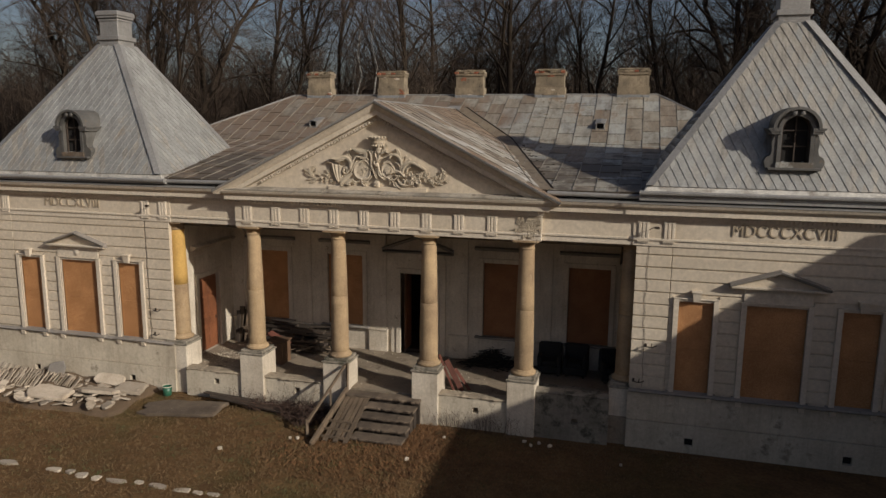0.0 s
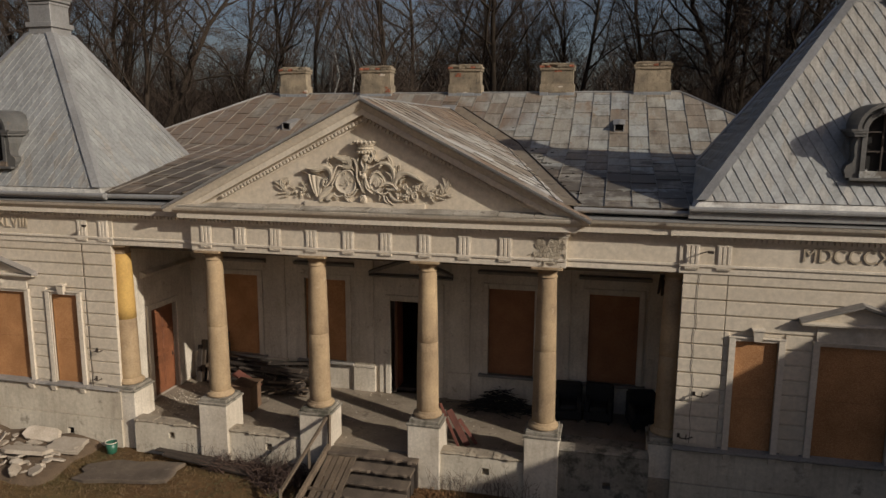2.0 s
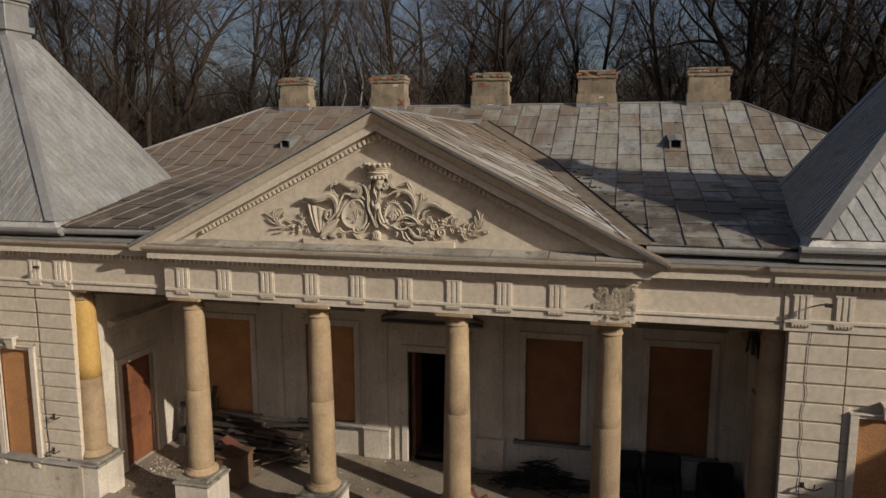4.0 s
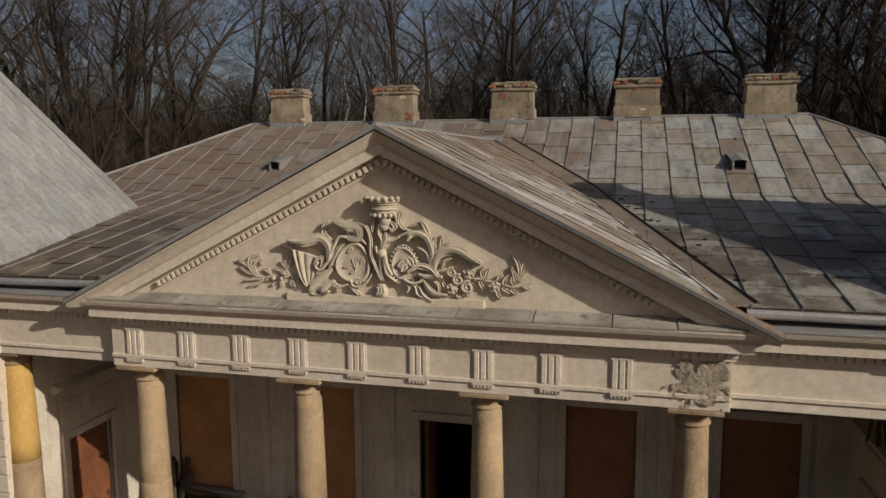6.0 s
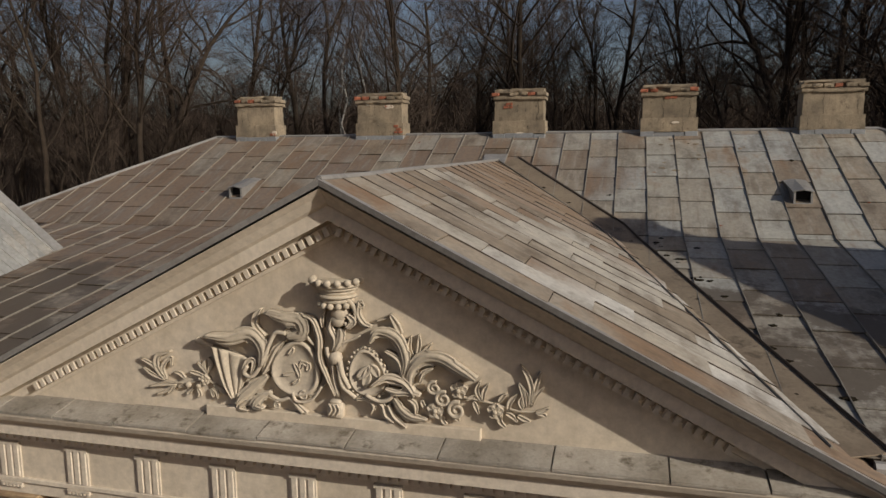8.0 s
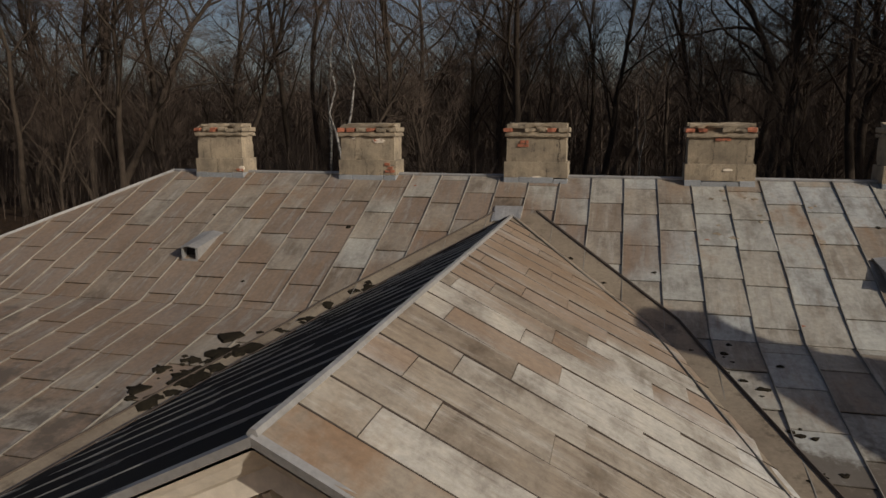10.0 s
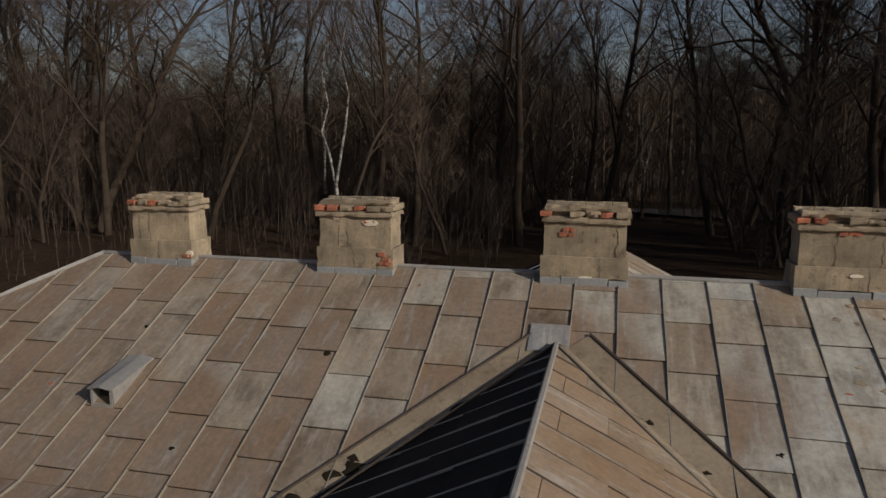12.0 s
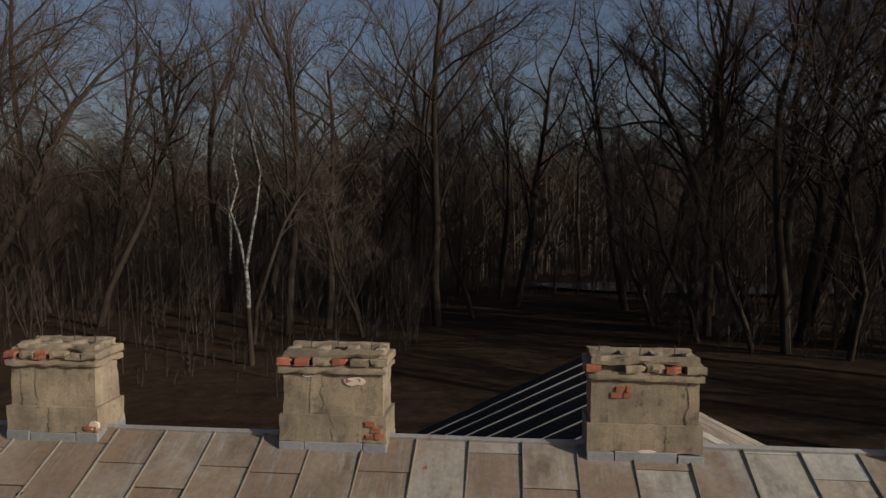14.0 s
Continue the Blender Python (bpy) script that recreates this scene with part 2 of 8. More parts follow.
ZINC = surface("zinc_flashing", (0.39, 0.38, 0.36), (0.28, 0.272, 0.255), (0.24, 0.19, 0.14), 1.6, 0.5, 0.2, 0.004, 0.3, metallic=0.4, stain_at=0.64)
BRICK = surface("old_red_brick", (0.36, 0.125, 0.065), (0.26, 0.09, 0.05), (0.3, 0.22, 0.16), 4.0, 0.92, 0.5, 0.01, vary=0.25)
CHIMNEY = surface("sooty_chimney_plaster", (0.33, 0.265, 0.178), (0.165, 0.134, 0.094), (0.095, 0.075, 0.054), 4.2, 0.95, 0.5, 0.012, 0.5, stain_at=0.57, vary=0.14)
FLASHING = surface("blue_grey_flashing", (0.33, 0.345, 0.35), (0.25, 0.258, 0.26), (0.22, 0.19, 0.155), 3.0, 0.55, 0.25, 0.006, 0.4, metallic=0.3, stain_at=0.6, vary=0.15)
DARK = surface("dark_void", (0.02, 0.018, 0.016), (0.012, 0.011, 0.01), (0.01, 0.009, 0.008), 1, 0.95, 0)
OLD_WOOD = wood("grey_old_timber", (0.19, 0.14, 0.092), (0.075, 0.053, 0.035))
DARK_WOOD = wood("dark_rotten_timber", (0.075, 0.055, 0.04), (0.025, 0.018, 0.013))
DOOR_WOOD = wood("red_brown_door_wood", (0.25, 0.095, 0.042), (0.15, 0.054, 0.024), 1.0, 0.55, 0.12)
RED_PLANK = wood("red_painted_plank", (0.19, 0.065, 0.042), (0.10, 0.036, 0.026))
OCHRE = surface("ochre_render", (0.56, 0.35, 0.10), (0.47, 0.28, 0.085), (0.34, 0.22, 0.1), 2.0, 0.9, 0.4, 0.008, 0.3, stain_at=0.62)
STEPS = surface("rotten_step", (0.165, 0.125, 0.087), (0.085, 0.063, 0.045), (0.26, 0.225, 0.18), 3.0, 0.95, 0.7, 0.015, stain_at=0.62, vary=0.2)
LETTER = surface("grimy_raised_letter", (0.42, 0.345, 0.245), (0.34, 0.28, 0.20), (0.15, 0.12, 0.09), 3.0, 0.9, 0.3, 0.004)
FLOOR = surface("dusty_porch_floor", (0.30, 0.245, 0.18), (0.19, 0.15, 0.105), (0.12, 0.09, 0.065), 1.6, 0.95, 0.5, 0.012, stain_at=0.56, vary=0.18)
# gloom of the porch put into the ceiling's base colour, besides its stains
CEIL = surface("stained_shaded_ceiling", (0.20, 0.165, 0.12), (0.13, 0.105, 0.075), (0.06, 0.05, 0.04), 1.2, 0.95, 0.3, 0.01, stain_at=0.55)
IRON = surface("rusty_iron", (0.07, 0.05, 0.038), (0.035, 0.028, 0.022), (0.12, 0.06, 0.03), 5, 0.7, 0.3, 0.003, metallic=0.4)
FABRIC = surface("black_upholstery", (0.016, 0.015, 0.015), (0.009, 0.009, 0.009), (0.03, 0.027, 0.024), 3, 0.75, 0.3, 0.006)
GREEN = surface("green_enamel", (0.03, 0.12, 0.07), (0.02, 0.08, 0.05), (0.10, 0.06, 0.03), 6, 0.4, 0.1, 0.002)
SLATE = surface("broken_roof_slab", (0.50, 0.43, 0.34), (0.33, 0.27, 0.20), (0.16, 0.12, 0.082), 2.5, 0.9, 0.5, 0.01, vary=0.3)
SOIL = surface("rubble_soil", (0.17, 0.115, 0.07), (0.11, 0.075, 0.045), (0.26, 0.21, 0.15), 3, 0.98, 0.8, 0.03)
GLASS = bpy.data.materials.new("window_glass")
GLASS.use_nodes = True
_g = GLASS.node_tree.nodes["Principled BSDF"]
_g.inputs["Base Color"].default_value, _g.inputs["Roughness"].default_value, _g.inputs["Transmission Weight"].default_value = (0.8, 0.85, 0.85, 1), 0.05, 1.0
BARK = surface("dark_bark", (0.055, 0.042, 0.031), (0.033, 0.025, 0.019), (0.075, 0.065, 0.05), 2.2, 0.95, 0.8, 0.03, stain_at=0.62)
TWIG = surface("brown_twigs", (0.098, 0.074, 0.057), (0.064, 0.048, 0.037), (0.12, 0.09, 0.07), 0.5, 0.9, 0, vary=0.2)
# near-black sheet colour puts the shade of the west slopes into the material
SHADED_SHEET = surface("shaded_west_sheet", (0.028, 0.026, 0.024), (0.018, 0.017, 0.016), (0.055, 0.045, 0.035), 2.0, 0.85, 0.3, 0.006, vary=0.2, stain_at=0.66)
BIRCH = surface("white_birch_bark", (0.31, 0.295, 0.265), (0.17, 0.155, 0.135), (0.045, 0.04, 0.035), 2.4, 0.8, 0.2, 0.005, stain_at=0.44)


def ground_material():
    m, n, l, b = material("winter_grass_ground")
    co = n.new("ShaderNodeNewGeometry").outputs["Position"]
    broad = noise_tex(n, l, co, 0.16, 6, 0.65)
    mid = noise_tex(n, l, co, 1.1, 8, 0.7)
    fine = noise_tex(n, l, co, 11, 8, 0.75)
    r = ramp(n, ((0.3, (0.105, 0.066, 0.036)), (0.5, (0.155, 0.093, 0.047)), (0.7, (0.20, 0.13, 0.066))))
    l.new(mid, r.inputs[0])
    r1 = ramp(n, ((0.5, (0, 0, 0)), (0.66, (0.7, 0.7, 0.7))))
    l.new(broad, r1.inputs[0])
    c = mix(n, l, r1.outputs[0], r.outputs[0], (0.082, 0.078, 0.03))
    # leaf litter in the park behind the house, coloured darker for tree shade
    shaded_litter = ramp(n, ((0.3, (0.015, 0.010, 0.006)), (0.55, (0.036, 0.023, 0.014)), (0.75, (0.07, 0.044, 0.026))))
    l.new(mid, shaded_litter.inputs[0])
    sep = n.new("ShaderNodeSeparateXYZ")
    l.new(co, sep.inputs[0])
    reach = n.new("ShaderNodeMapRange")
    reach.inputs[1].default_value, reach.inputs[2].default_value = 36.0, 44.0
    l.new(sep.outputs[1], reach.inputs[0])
    c = mix(n, l, reach.outputs[0], c, shaded_litter.outputs[0])
    r2 = ramp(n, ((0.25, (0.5, 0.5, 0.5)), (0.75, (1.35, 1.3, 1.2))))
    l.new(fine, r2.inputs[0])
    c = mix(n, l, 1.0, c, r2.outputs[0], "MULTIPLY")
    l.new(c, b.inputs["Base Color"])
    b.inputs["Roughness"].default_value = 0.97
    bump(n, l, b, fine, 0.9, 0.06)
    return m


GROUND_MAT = ground_material()
for m_ in (GROUND_MAT, TWIG, BARK, SHADED_SHEET):
    m_.node_tree.nodes["Principled BSDF"].inputs["Specular IOR Level"].default_value = 0.08

# ---------------------------------------------------------------- mesh helpers
def link(name, bm, mat, parent=None, label="", smooth=False):
    """One mesh object, its points given in the world, under a thing or a part."""
    me = bpy.data.meshes.new(name)
    bm.normal_update()
    bm.to_mesh(me)
    bm.free()
    for mm in (mat if isinstance(mat, (list, tuple)) else (mat,)):
        me.materials.append(mm)
    if smooth:
        me.polygons.foreach_set("use_smooth", [True] * len(me.polygons))
    ob = new(name, me)
    if parent:
        ob.parent = parent
        if parent.parent is None:
            ob.matrix_parent_inverse = parent.matrix_world.inverted()
    if label:
        tagged(ob, label)
    return ob


def part(name, bm, mat, parent, label="", smooth=False):
    return link(name, bm, mat, parent, label, smooth)


def thing(name, at, label, category, group="", kind=""):
    ob = new(name)
    ob.empty_display_size = 0.2
    ob.matrix_world = at if isinstance(at, Matrix) else Matrix.Translation(at)
    return tagged(ob, label, category, group, kind)


def box(bm, x0, x1, y0, y1, z0, z1, bevel=0.0):
    vs = [bm.verts.new((x, y, z)) for x in (x0, x1) for y in (y0, y1) for z in (z0, z1)]
    fs = [bm.faces.new([vs[i] for i in q]) for q in ((0, 1, 3, 2), (4, 6, 7, 5), (0, 4, 5, 1), (2, 3, 7, 6), (0, 2, 6, 4), (1, 5, 7, 3))]
    if bevel:
        bmesh.ops.bevel(bm, geom=list({e for f in fs for e in f.edges}), offset=bevel, segments=1, affect="EDGES")
    return vs


def new_box(x0, x1, y0, y1, z0, z1, bevel=0.0):
    bm = bmesh.new()
    box(bm, x0, x1, y0, y1, z0, z1, bevel)
    return bm


def loft(bm, rings, closed=True, caps=True):
    """Faces between rings of points."""
    vr = [[bm.verts.new(p) for p in r] for r in rings]
    n = len(vr[0])
    for a, b in zip(vr, vr[1:]):
        for i in range(n if closed else n - 1):
            j = (i + 1) % n
            bm.faces.new((a[i], a[j], b[j], b[i]))
    if caps:
        bm.faces.new(vr[0][::-1])
        bm.faces.new(vr[-1])
    return vr


def run(bm, prof, a, b, out, up=(0, 0, 1), cut_a=0.0, cut_b=0.0):
    """A moulding with a closed profile of (out, up) pairs, from a to b. cut: how much each end shifts along the run per metre out (mitres)."""
    a, b, out, up = Vector(a), Vector(b), Vector(out), Vector(up)
    d = (b - a).normalized()
    ra = [a + out * o + up * u + d * (cut_a * o) for o, u in prof]
    rb = [b + out * o + up * u + d * (cut_b * o) for o, u in prof]
    loft(bm, (ra, rb))
    bmesh.ops.recalc_face_normals(bm, faces=bm.faces[:])


def lathe(bm, prof, cx=0, cy=0, seg=32, caps=True):
    rings = [[(cx + r * math.cos(2 * math.pi * i / seg), cy + r * math.sin(2 * math.pi * i / seg), z) for i in range(seg)] for r, z in prof]
    loft(bm, rings, True, caps)
    bmesh.ops.recalc_face_normals(bm, faces=bm.faces[:])


def tube(bm, pts, radii, seg=6, caps=True):
    pts = [Vector(p) for p in pts]
    rings = []
    for i, p in enumerate(pts):
        d = (pts[min(i + 1, len(pts) - 1)] - pts[max(i - 1, 0)]).normalized()
        s = d.cross(Vector((0.12, 0.31, 0.94)))
        if s.length < 0.05:
            s = d.cross(Vector((1, 0, 0)))
        s.normalize()
        t = d.cross(s)
        rings.append([p + (s * math.cos(2 * math.pi * k / seg) + t * math.sin(2 * math.pi * k / seg)) * radii[i] for k in range(seg)])
    loft(bm, rings, True, caps)


def clip(poly, a, b, c):
    """The part of a 2D polygon where a*u + b*v + c >= 0."""
    out = []
    for i, p in enumerate(poly):
        q = poly[(i + 1) % len(poly)]
        dp, dq = a * p[0] + b * p[1] + c, a * q[0] + b * q[1] + c
        if dp >= 0:
            out.append(p)
        if (dp >= 0) != (dq >= 0):
            s = dp / (dp - dq)
            out.append((p[0] + s * (q[0] - p[0]), p[1] + s * (q[1] - p[1])))
    return out


def slab(bm, pts, normal, thick):
    """A thin plate over a polygon in space: top and edges."""
    n = Vector(normal)
    top = [bm.verts.new(Vector(p) + n * thick) for p in pts]
    low = [bm.verts.new(Vector(p)) for p in pts]
    bm.faces.new(top)
    for i in range(len(pts)):
        j = (i + 1) % len(pts)
        bm.faces.new((low[i], low[j], top[j], top[i]))
    bmesh.ops.recalc_face_normals(bm, faces=bm.faces[:])

# ---------------------------------------------------------------- main sizes
GROUND = -0.58
WALL = 16.97        # front of the wings
WING_IN, WING_OUT, WING_MID = 7.1, 14.2, 10.63
BACK = 20.6         # rear wall of the porch
PORCH = 0.2         # porch floor
SILL = 1.06
COLS = (-7.0, -4.2, -1.4, 1.4, 4.2, 7.0)
COL_Y = 17.1
RIDGE_Y, RIDGE_Z, RIDGE_X = 26.97, 9.27, 7.65
KINK_Y, KINK_Z, KINK_X = 23.0, 7.43, 11.1
EAVE_Y, EAVE_Z = 16.76, 6.37
APEX_Z, PED_X, PED_Z = 8.63, 5.1, 6.06
rng = random.Random(7)

def span(sx, a, b):
    return (a, b) if sx > 0 else (-b, -a)


# ---------------------------------------------------------------- ground
def build_ground():
    bm = bmesh.new()
    xs = [-900, -400, -200, -120] + list(np.linspace(-80, 80, 81)) + [120, 200, 400, 900]
    ys = [-600, -200, -60] + list(np.linspace(-10, 130, 71)) + [200, 400, 1200]
    grid = {}
    for i, x in enumerate(xs):
        for j, y in enumerate(ys):
            h = 0.10 * noise.noise((x * 0.13, y * 0.13, 0.3)) + 0.05 * noise.noise((x * 0.5, y * 0.5, 4.0))
            if y > 45:
                h += 0.5 * noise.noise((x * 0.03, y * 0.03, 9.0)) * min(1, (y - 45) / 30)
            if abs(x) < 16 and 14.5 < y < 42:
                h *= 0.3
            grid[i, j] = bm.verts.new((x, y, GROUND + h))
    for i in range(len(xs) - 1):
        for j in range(len(ys) - 1):
            bm.faces.new((grid[i, j], grid[i + 1, j], grid[i + 1, j + 1], grid[i, j + 1]))
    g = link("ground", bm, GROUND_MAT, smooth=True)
    return tagged(g, "brown winter lawn with dead leaves and faint green", "ground", kind="structure")


build_ground()

# ---------------------------------------------------------------- walls of the wings
WINDOWS = ((8.68, 0.56, 0.43, "small"), (10.62, 0.85, 0.715, "middle"), (12.56, 0.56, 0.43, "small"))
HEAD = 3.57


def wing_wall(sx):
    side = "east" if sx > 0 else "west"
    bm = bmesh.new()
    y0, y1 = WALL + 0.04, WALL + 0.5
    edge = WING_IN + 0.02
    for cx, _, hb, _ in WINDOWS:
        box(bm, *span(sx, edge, cx - hb), y0, y1, GROUND - 0.3, 5.1)
        box(bm, *span(sx, cx - hb, cx + hb), y0, y1, GROUND - 0.3, SILL)
        box(bm, *span(sx, cx - hb, cx + hb), y0, y1, HEAD, 5.1)
        edge = cx + hb
    box(bm, *span(sx, edge, WING_OUT), y0, y1, GROUND - 0.3, 5.1)
    w = link("wall_front_" + side, bm, PLASTER)
    tagged(w, "cream plastered wing wall with grooved courses", "wall", kind="structure")
    # outer, inner and rear sides
    for nm, x0, x1, a, b in (("outer", WING_OUT - 0.45, WING_OUT, WALL + 0.5, 32.4), ("porch", WING_IN + 0.05, WING_IN + 0.5, WALL + 0.5, BACK + 0.5)):
        bm = bmesh.new()
        if nm == "porch":
            for q in ((a, 18.42, GROUND, 5.1), (18.42, 19.62, 2.86, 5.1), (18.42, 19.62, GROUND, PORCH), (19.62, b, GROUND, 5.1)):
                box(bm, *span(sx, x0, x1), q[0], q[1], q[2], q[3])
        else:
            box(bm, *span(sx, x0, x1), a, b, GROUND - 0.3, 6.2)
        tagged(link(f"wall_{nm}_{side}", bm, WHITE if nm == "porch" else PLASTER), "plain plastered side wall of the wing", "wall", kind="structure")
    # grooved courses
    n, z0, zt = 12, SILL + 0.05, 5.09
    h = (zt - z0) / n
    for i in range(n):
        a, b = z0 + i * h + 0.017, z0 + (i + 1) * h - 0.017
        cuts = [(8.0, 8.016)]
        for cx, ho, _, kd in WINDOWS:
            if a < 3.69:
                cuts.append((cx - ho, cx + ho))
        cuts.append((13.2, 13.216))
        x = WING_IN
        for c0, c1 in sorted(cuts) + [(WING_OUT, 99)]:
            if c0 - x > 0.05:
                bm = new_box(*span(sx, x, c0), WALL, WALL + 0.045, a, b, 0.008)
                part("wall_course", bm, PLASTER, w)
            x = max(x, c1)
    # plinth
    for (a, b, out, x1) in ((0.22, SILL - 0.06, 0.075, WING_OUT + 0.07), (GROUND - 0.3, 0.2, 0.115, WING_OUT + 0.1)):
        bm = bmesh.new()
        holes = [8.72, 12.55] if a < 0 else []
        x = WING_IN - 0.02
        for hx in holes:
            box(bm, *span(sx, x, hx - 0.11), WALL - out, WALL + 0.02, a, b)
            box(bm, *span(sx, hx - 0.11, hx + 0.11), WALL - out, WALL + 0.02, a, -0.38)
            box(bm, *span(sx, hx - 0.11, hx + 0.11), WALL - out, WALL + 0.02, -0.16, b)
            x = hx + 0.11
        box(bm, *span(sx, x, x1), WALL - out, WALL + 0.02, a, b)
        part("plinth", bm, PLINTH, w, "stained plaster plinth")
        for hx in holes:
            part("vent_opening", new_box(*span(sx, hx - 0.11, hx + 0.11), WALL + 0.005, WALL + 0.02, -0.38, -0.16), DARK, w, "dark square cellar vent")
    bm = bmesh.new()
    run(bm, ((0, 0), (0.13, 0.0), (0.15, 0.025), (0.13, 0.05), (0, 0.07)), (sx * WING_IN, WALL, SILL - 0.06), (sx * (WING_OUT + 0.1), WALL, SILL - 0.06), (0, -1, 0))
    part("plinth_ledge", bm, LEDGE, w, "grey weathered ledge")


def wing_window(sx, cx, ho, hb, kd):
    X = sx * cx
    y = WALL
    win = thing("window_" + str(WINDOW_NO[0]), (X, y, SILL), "boarded window in a pale moulded plaster surround", "window", "boarded wing windows", "structure")
    WINDOW_NO[0] += 1
    # chipboard in two sheets
    mid = 2.35 + rng.uniform(-0.1, 0.1)
    for a, b in ((SILL + 0.03, mid - 0.003), (mid + 0.003, HEAD)):
        part("board", new_box(X - hb, X + hb, y + 0.07, y + 0.09, a, b), OSB, win, "orange chipboard sheet")
    for s in (-1, 1):
        bm = bmesh.new()
        for o, d in ((0.0, 0.055), (0.035, 0.035), (0.085, 0.02)):
            xa, xb = X + s * (hb + 0.0), X + s * (ho - o)
            box(bm, min(xa, xb), max(xa, xb), y - d, y - d + 0.02 if o else y + 0.1, SILL + 0.02, 3.67 - o, 0.004)
        part("jamb", bm, TRIM, win)
    bm = bmesh.new()
    run(bm, ((0, 0), (0.02, 0), (0.02, 0.03), (0.035, 0.035), (0.035, 0.06), (0.07, 0.075), (0.07, 0.1), (0, 0.1)), (X - ho - 0.012, y, HEAD), (X + ho + 0.012, y, HEAD), (0, -1, 0))
    part("lintel", bm, TRIM, win)
    bm = bmesh.new()
    run(bm, ((-0.1, 0), (0.16, 0.0), (0.18, 0.02), (0.175, 0.055), (-0.1, 0.085)), (X - ho - 0.07, y, SILL - 0.04), (X + ho + 0.07, y, SILL - 0.04), (0, -1, 0))
    part("sill", bm, LEDGE, win, "grey weathered sill")
    for s in (-1, 1):
        bm = bmesh.new()
        run(bm, ((0.07, -0.14), (0.12, -0.14), (0.155, -0.02), (0.155, 0), (0.07, 0)), (X + s * (ho - 0.1) - 0.07, y, SILL - 0.045), (X + s * (ho - 0.1) + 0.07, y, SILL - 0.045), (0, -1, 0))
        part("bracket", bm, TRIM, win)
    if kd == "small":
        bm = bmesh.new()
        loft(bm, ([(X - 0.075, y - 0.02, 3.6), (X + 0.075, y - 0.02, 3.6), (X + 0.075, y - 0.11, 3.6), (X - 0.075, y - 0.11, 3.6)],
                  [(X - 0.11, y - 0.02, 3.84), (X + 0.11, y - 0.02, 3.84), (X + 0.11, y - 0.15, 3.84), (X - 0.11, y - 0.15, 3.84)]))
        box(bm, X - 0.13, X + 0.13, y - 0.17, y + 0.01, 3.84, 3.875)
        bmesh.ops.recalc_face_normals(bm, faces=bm.faces[:])
        part("keystone", bm, TRIM, win, "projecting plaster keystone")
    else:
        part("frieze_panel", new_box(X - ho + 0.05, X + ho - 0.05, y - 0.03, y + 0.02, 3.67, 4.0, 0.006), TRIM, win)
        bm = bmesh.new()
        lathe(bm, ((0.0, 0), (0.07, 0.01), (0.1, 0.03), (0.02, 0.05)), seg=12)
        bmesh.ops.transform(bm, matrix=pose(X, y - 0.03, 3.83, 90), verts=bm.verts[:])
        part("rosette", bm, TRIM, win)
        bm = bmesh.new()
        run(bm, ((0, 0), (0.04, 0), (0.08, 0.03), (0.17, 0.035), (0.18, 0.075), (0, 0.1)), (X - 1.13, y, 4.0), (X + 1.13, y, 4.0), (0, -1, 0))
        part("pediment_base", bm, TRIM, win)
        for s in (-1, 1):
            bm = bmesh.new()
            run(bm, ((0, -0.03), (0.08, -0.03), (0.1, 0.0), (0.19, 0.005), (0.21, 0.06), (0.0, 0.09)), (X + s * 1.17, y, 4.07), (X, y, 4.46), (0, -1, 0))
            part("pediment_rake", bm, LEDGE, win, "dark weathered sloping moulding")
        bm = bmesh.new()
        loft(bm, ([(X - 1.0, y - 0.03, 4.09), (X + 1.0, y - 0.03, 4.09), (X, y - 0.03, 4.44)], [(X - 1.0, y + 0.03, 4.09), (X + 1.0, y + 0.03, 4.09), (X, y + 0.03, 4.44)]))
        bmesh.ops.recalc_face_normals(bm, faces=bm.faces[:])
        part("tympanum", bm, PLASTER, win)


WINDOW_NO = [1]
for sx in (-1, 1):
    wing_wall(sx)
    for row in WINDOWS:
        wing_window(sx, *row)

# ---------------------------------------------------------------- entablature
def triglyph(x, y, parent):
    bm = bmesh.new()
    for k in (-1, 0, 1):
        bm2 = [(x + k * 0.095 - 0.04, 0.0), (x + k * 0.095 + 0.04, 0.0), (x + k * 0.095 + 0.028, 0.026), (x + k * 0.095 - 0.028, 0.026)]
        loft(bm, ([(a, y + 0.012 - o, 5.21) for a, o in bm2], [(a, y + 0.012 - o, 5.60) for a, o in bm2]))
    box(bm, x - 0.15, x + 0.15, y - 0.018, y + 0.03, 5.60, 5.64)
    box(bm, x - 0.15, x + 0.15, y, y + 0.03, 5.2, 5.62)
    box(bm, x - 0.15, x + 0.15, y - 0.022, y + 0.02, 5.115, 5.14)
    for k in range(6):
        box(bm, x - 0.14 + k * 0.051, x - 0.115 + k * 0.051, y - 0.018, y + 0.02, 5.08, 5.115)
    bmesh.ops.recalc_face_normals(bm, faces=bm.faces[:])
    part("triglyph", bm, TRIM, parent)


DENTIL_MESH = []


def dentil(parent, m):
    if not DENTIL_MESH:
        bm = new_box(-0.032, 0.032, -0.04, 0.04, -0.0375, 0.0375)
        me = bpy.data.meshes.new("dentil")
        bm.to_mesh(me)
        bm.free()
        me.materials.append(TRIM)
        DENTIL_MESH.append(me)
    ob = new("dentil", DENTIL_MESH[0])
    ob.parent = parent
    ob.matrix_parent_inverse = parent.matrix_world.inverted()
    ob.matrix_basis = m


CORNICE = ((-0.3, 0.0), (0.04, 0.0), (0.04, 0.04), (0.06, 0.05), (0.06, 0.135), (0.14, 0.15), (0.21, 0.165), (0.22, 0.155), (0.22, 0.28), (0.25, 0.3), (0.31, 0.36), (0.34, 0.42), (0.34, 0.45), (-0.3, 0.53))


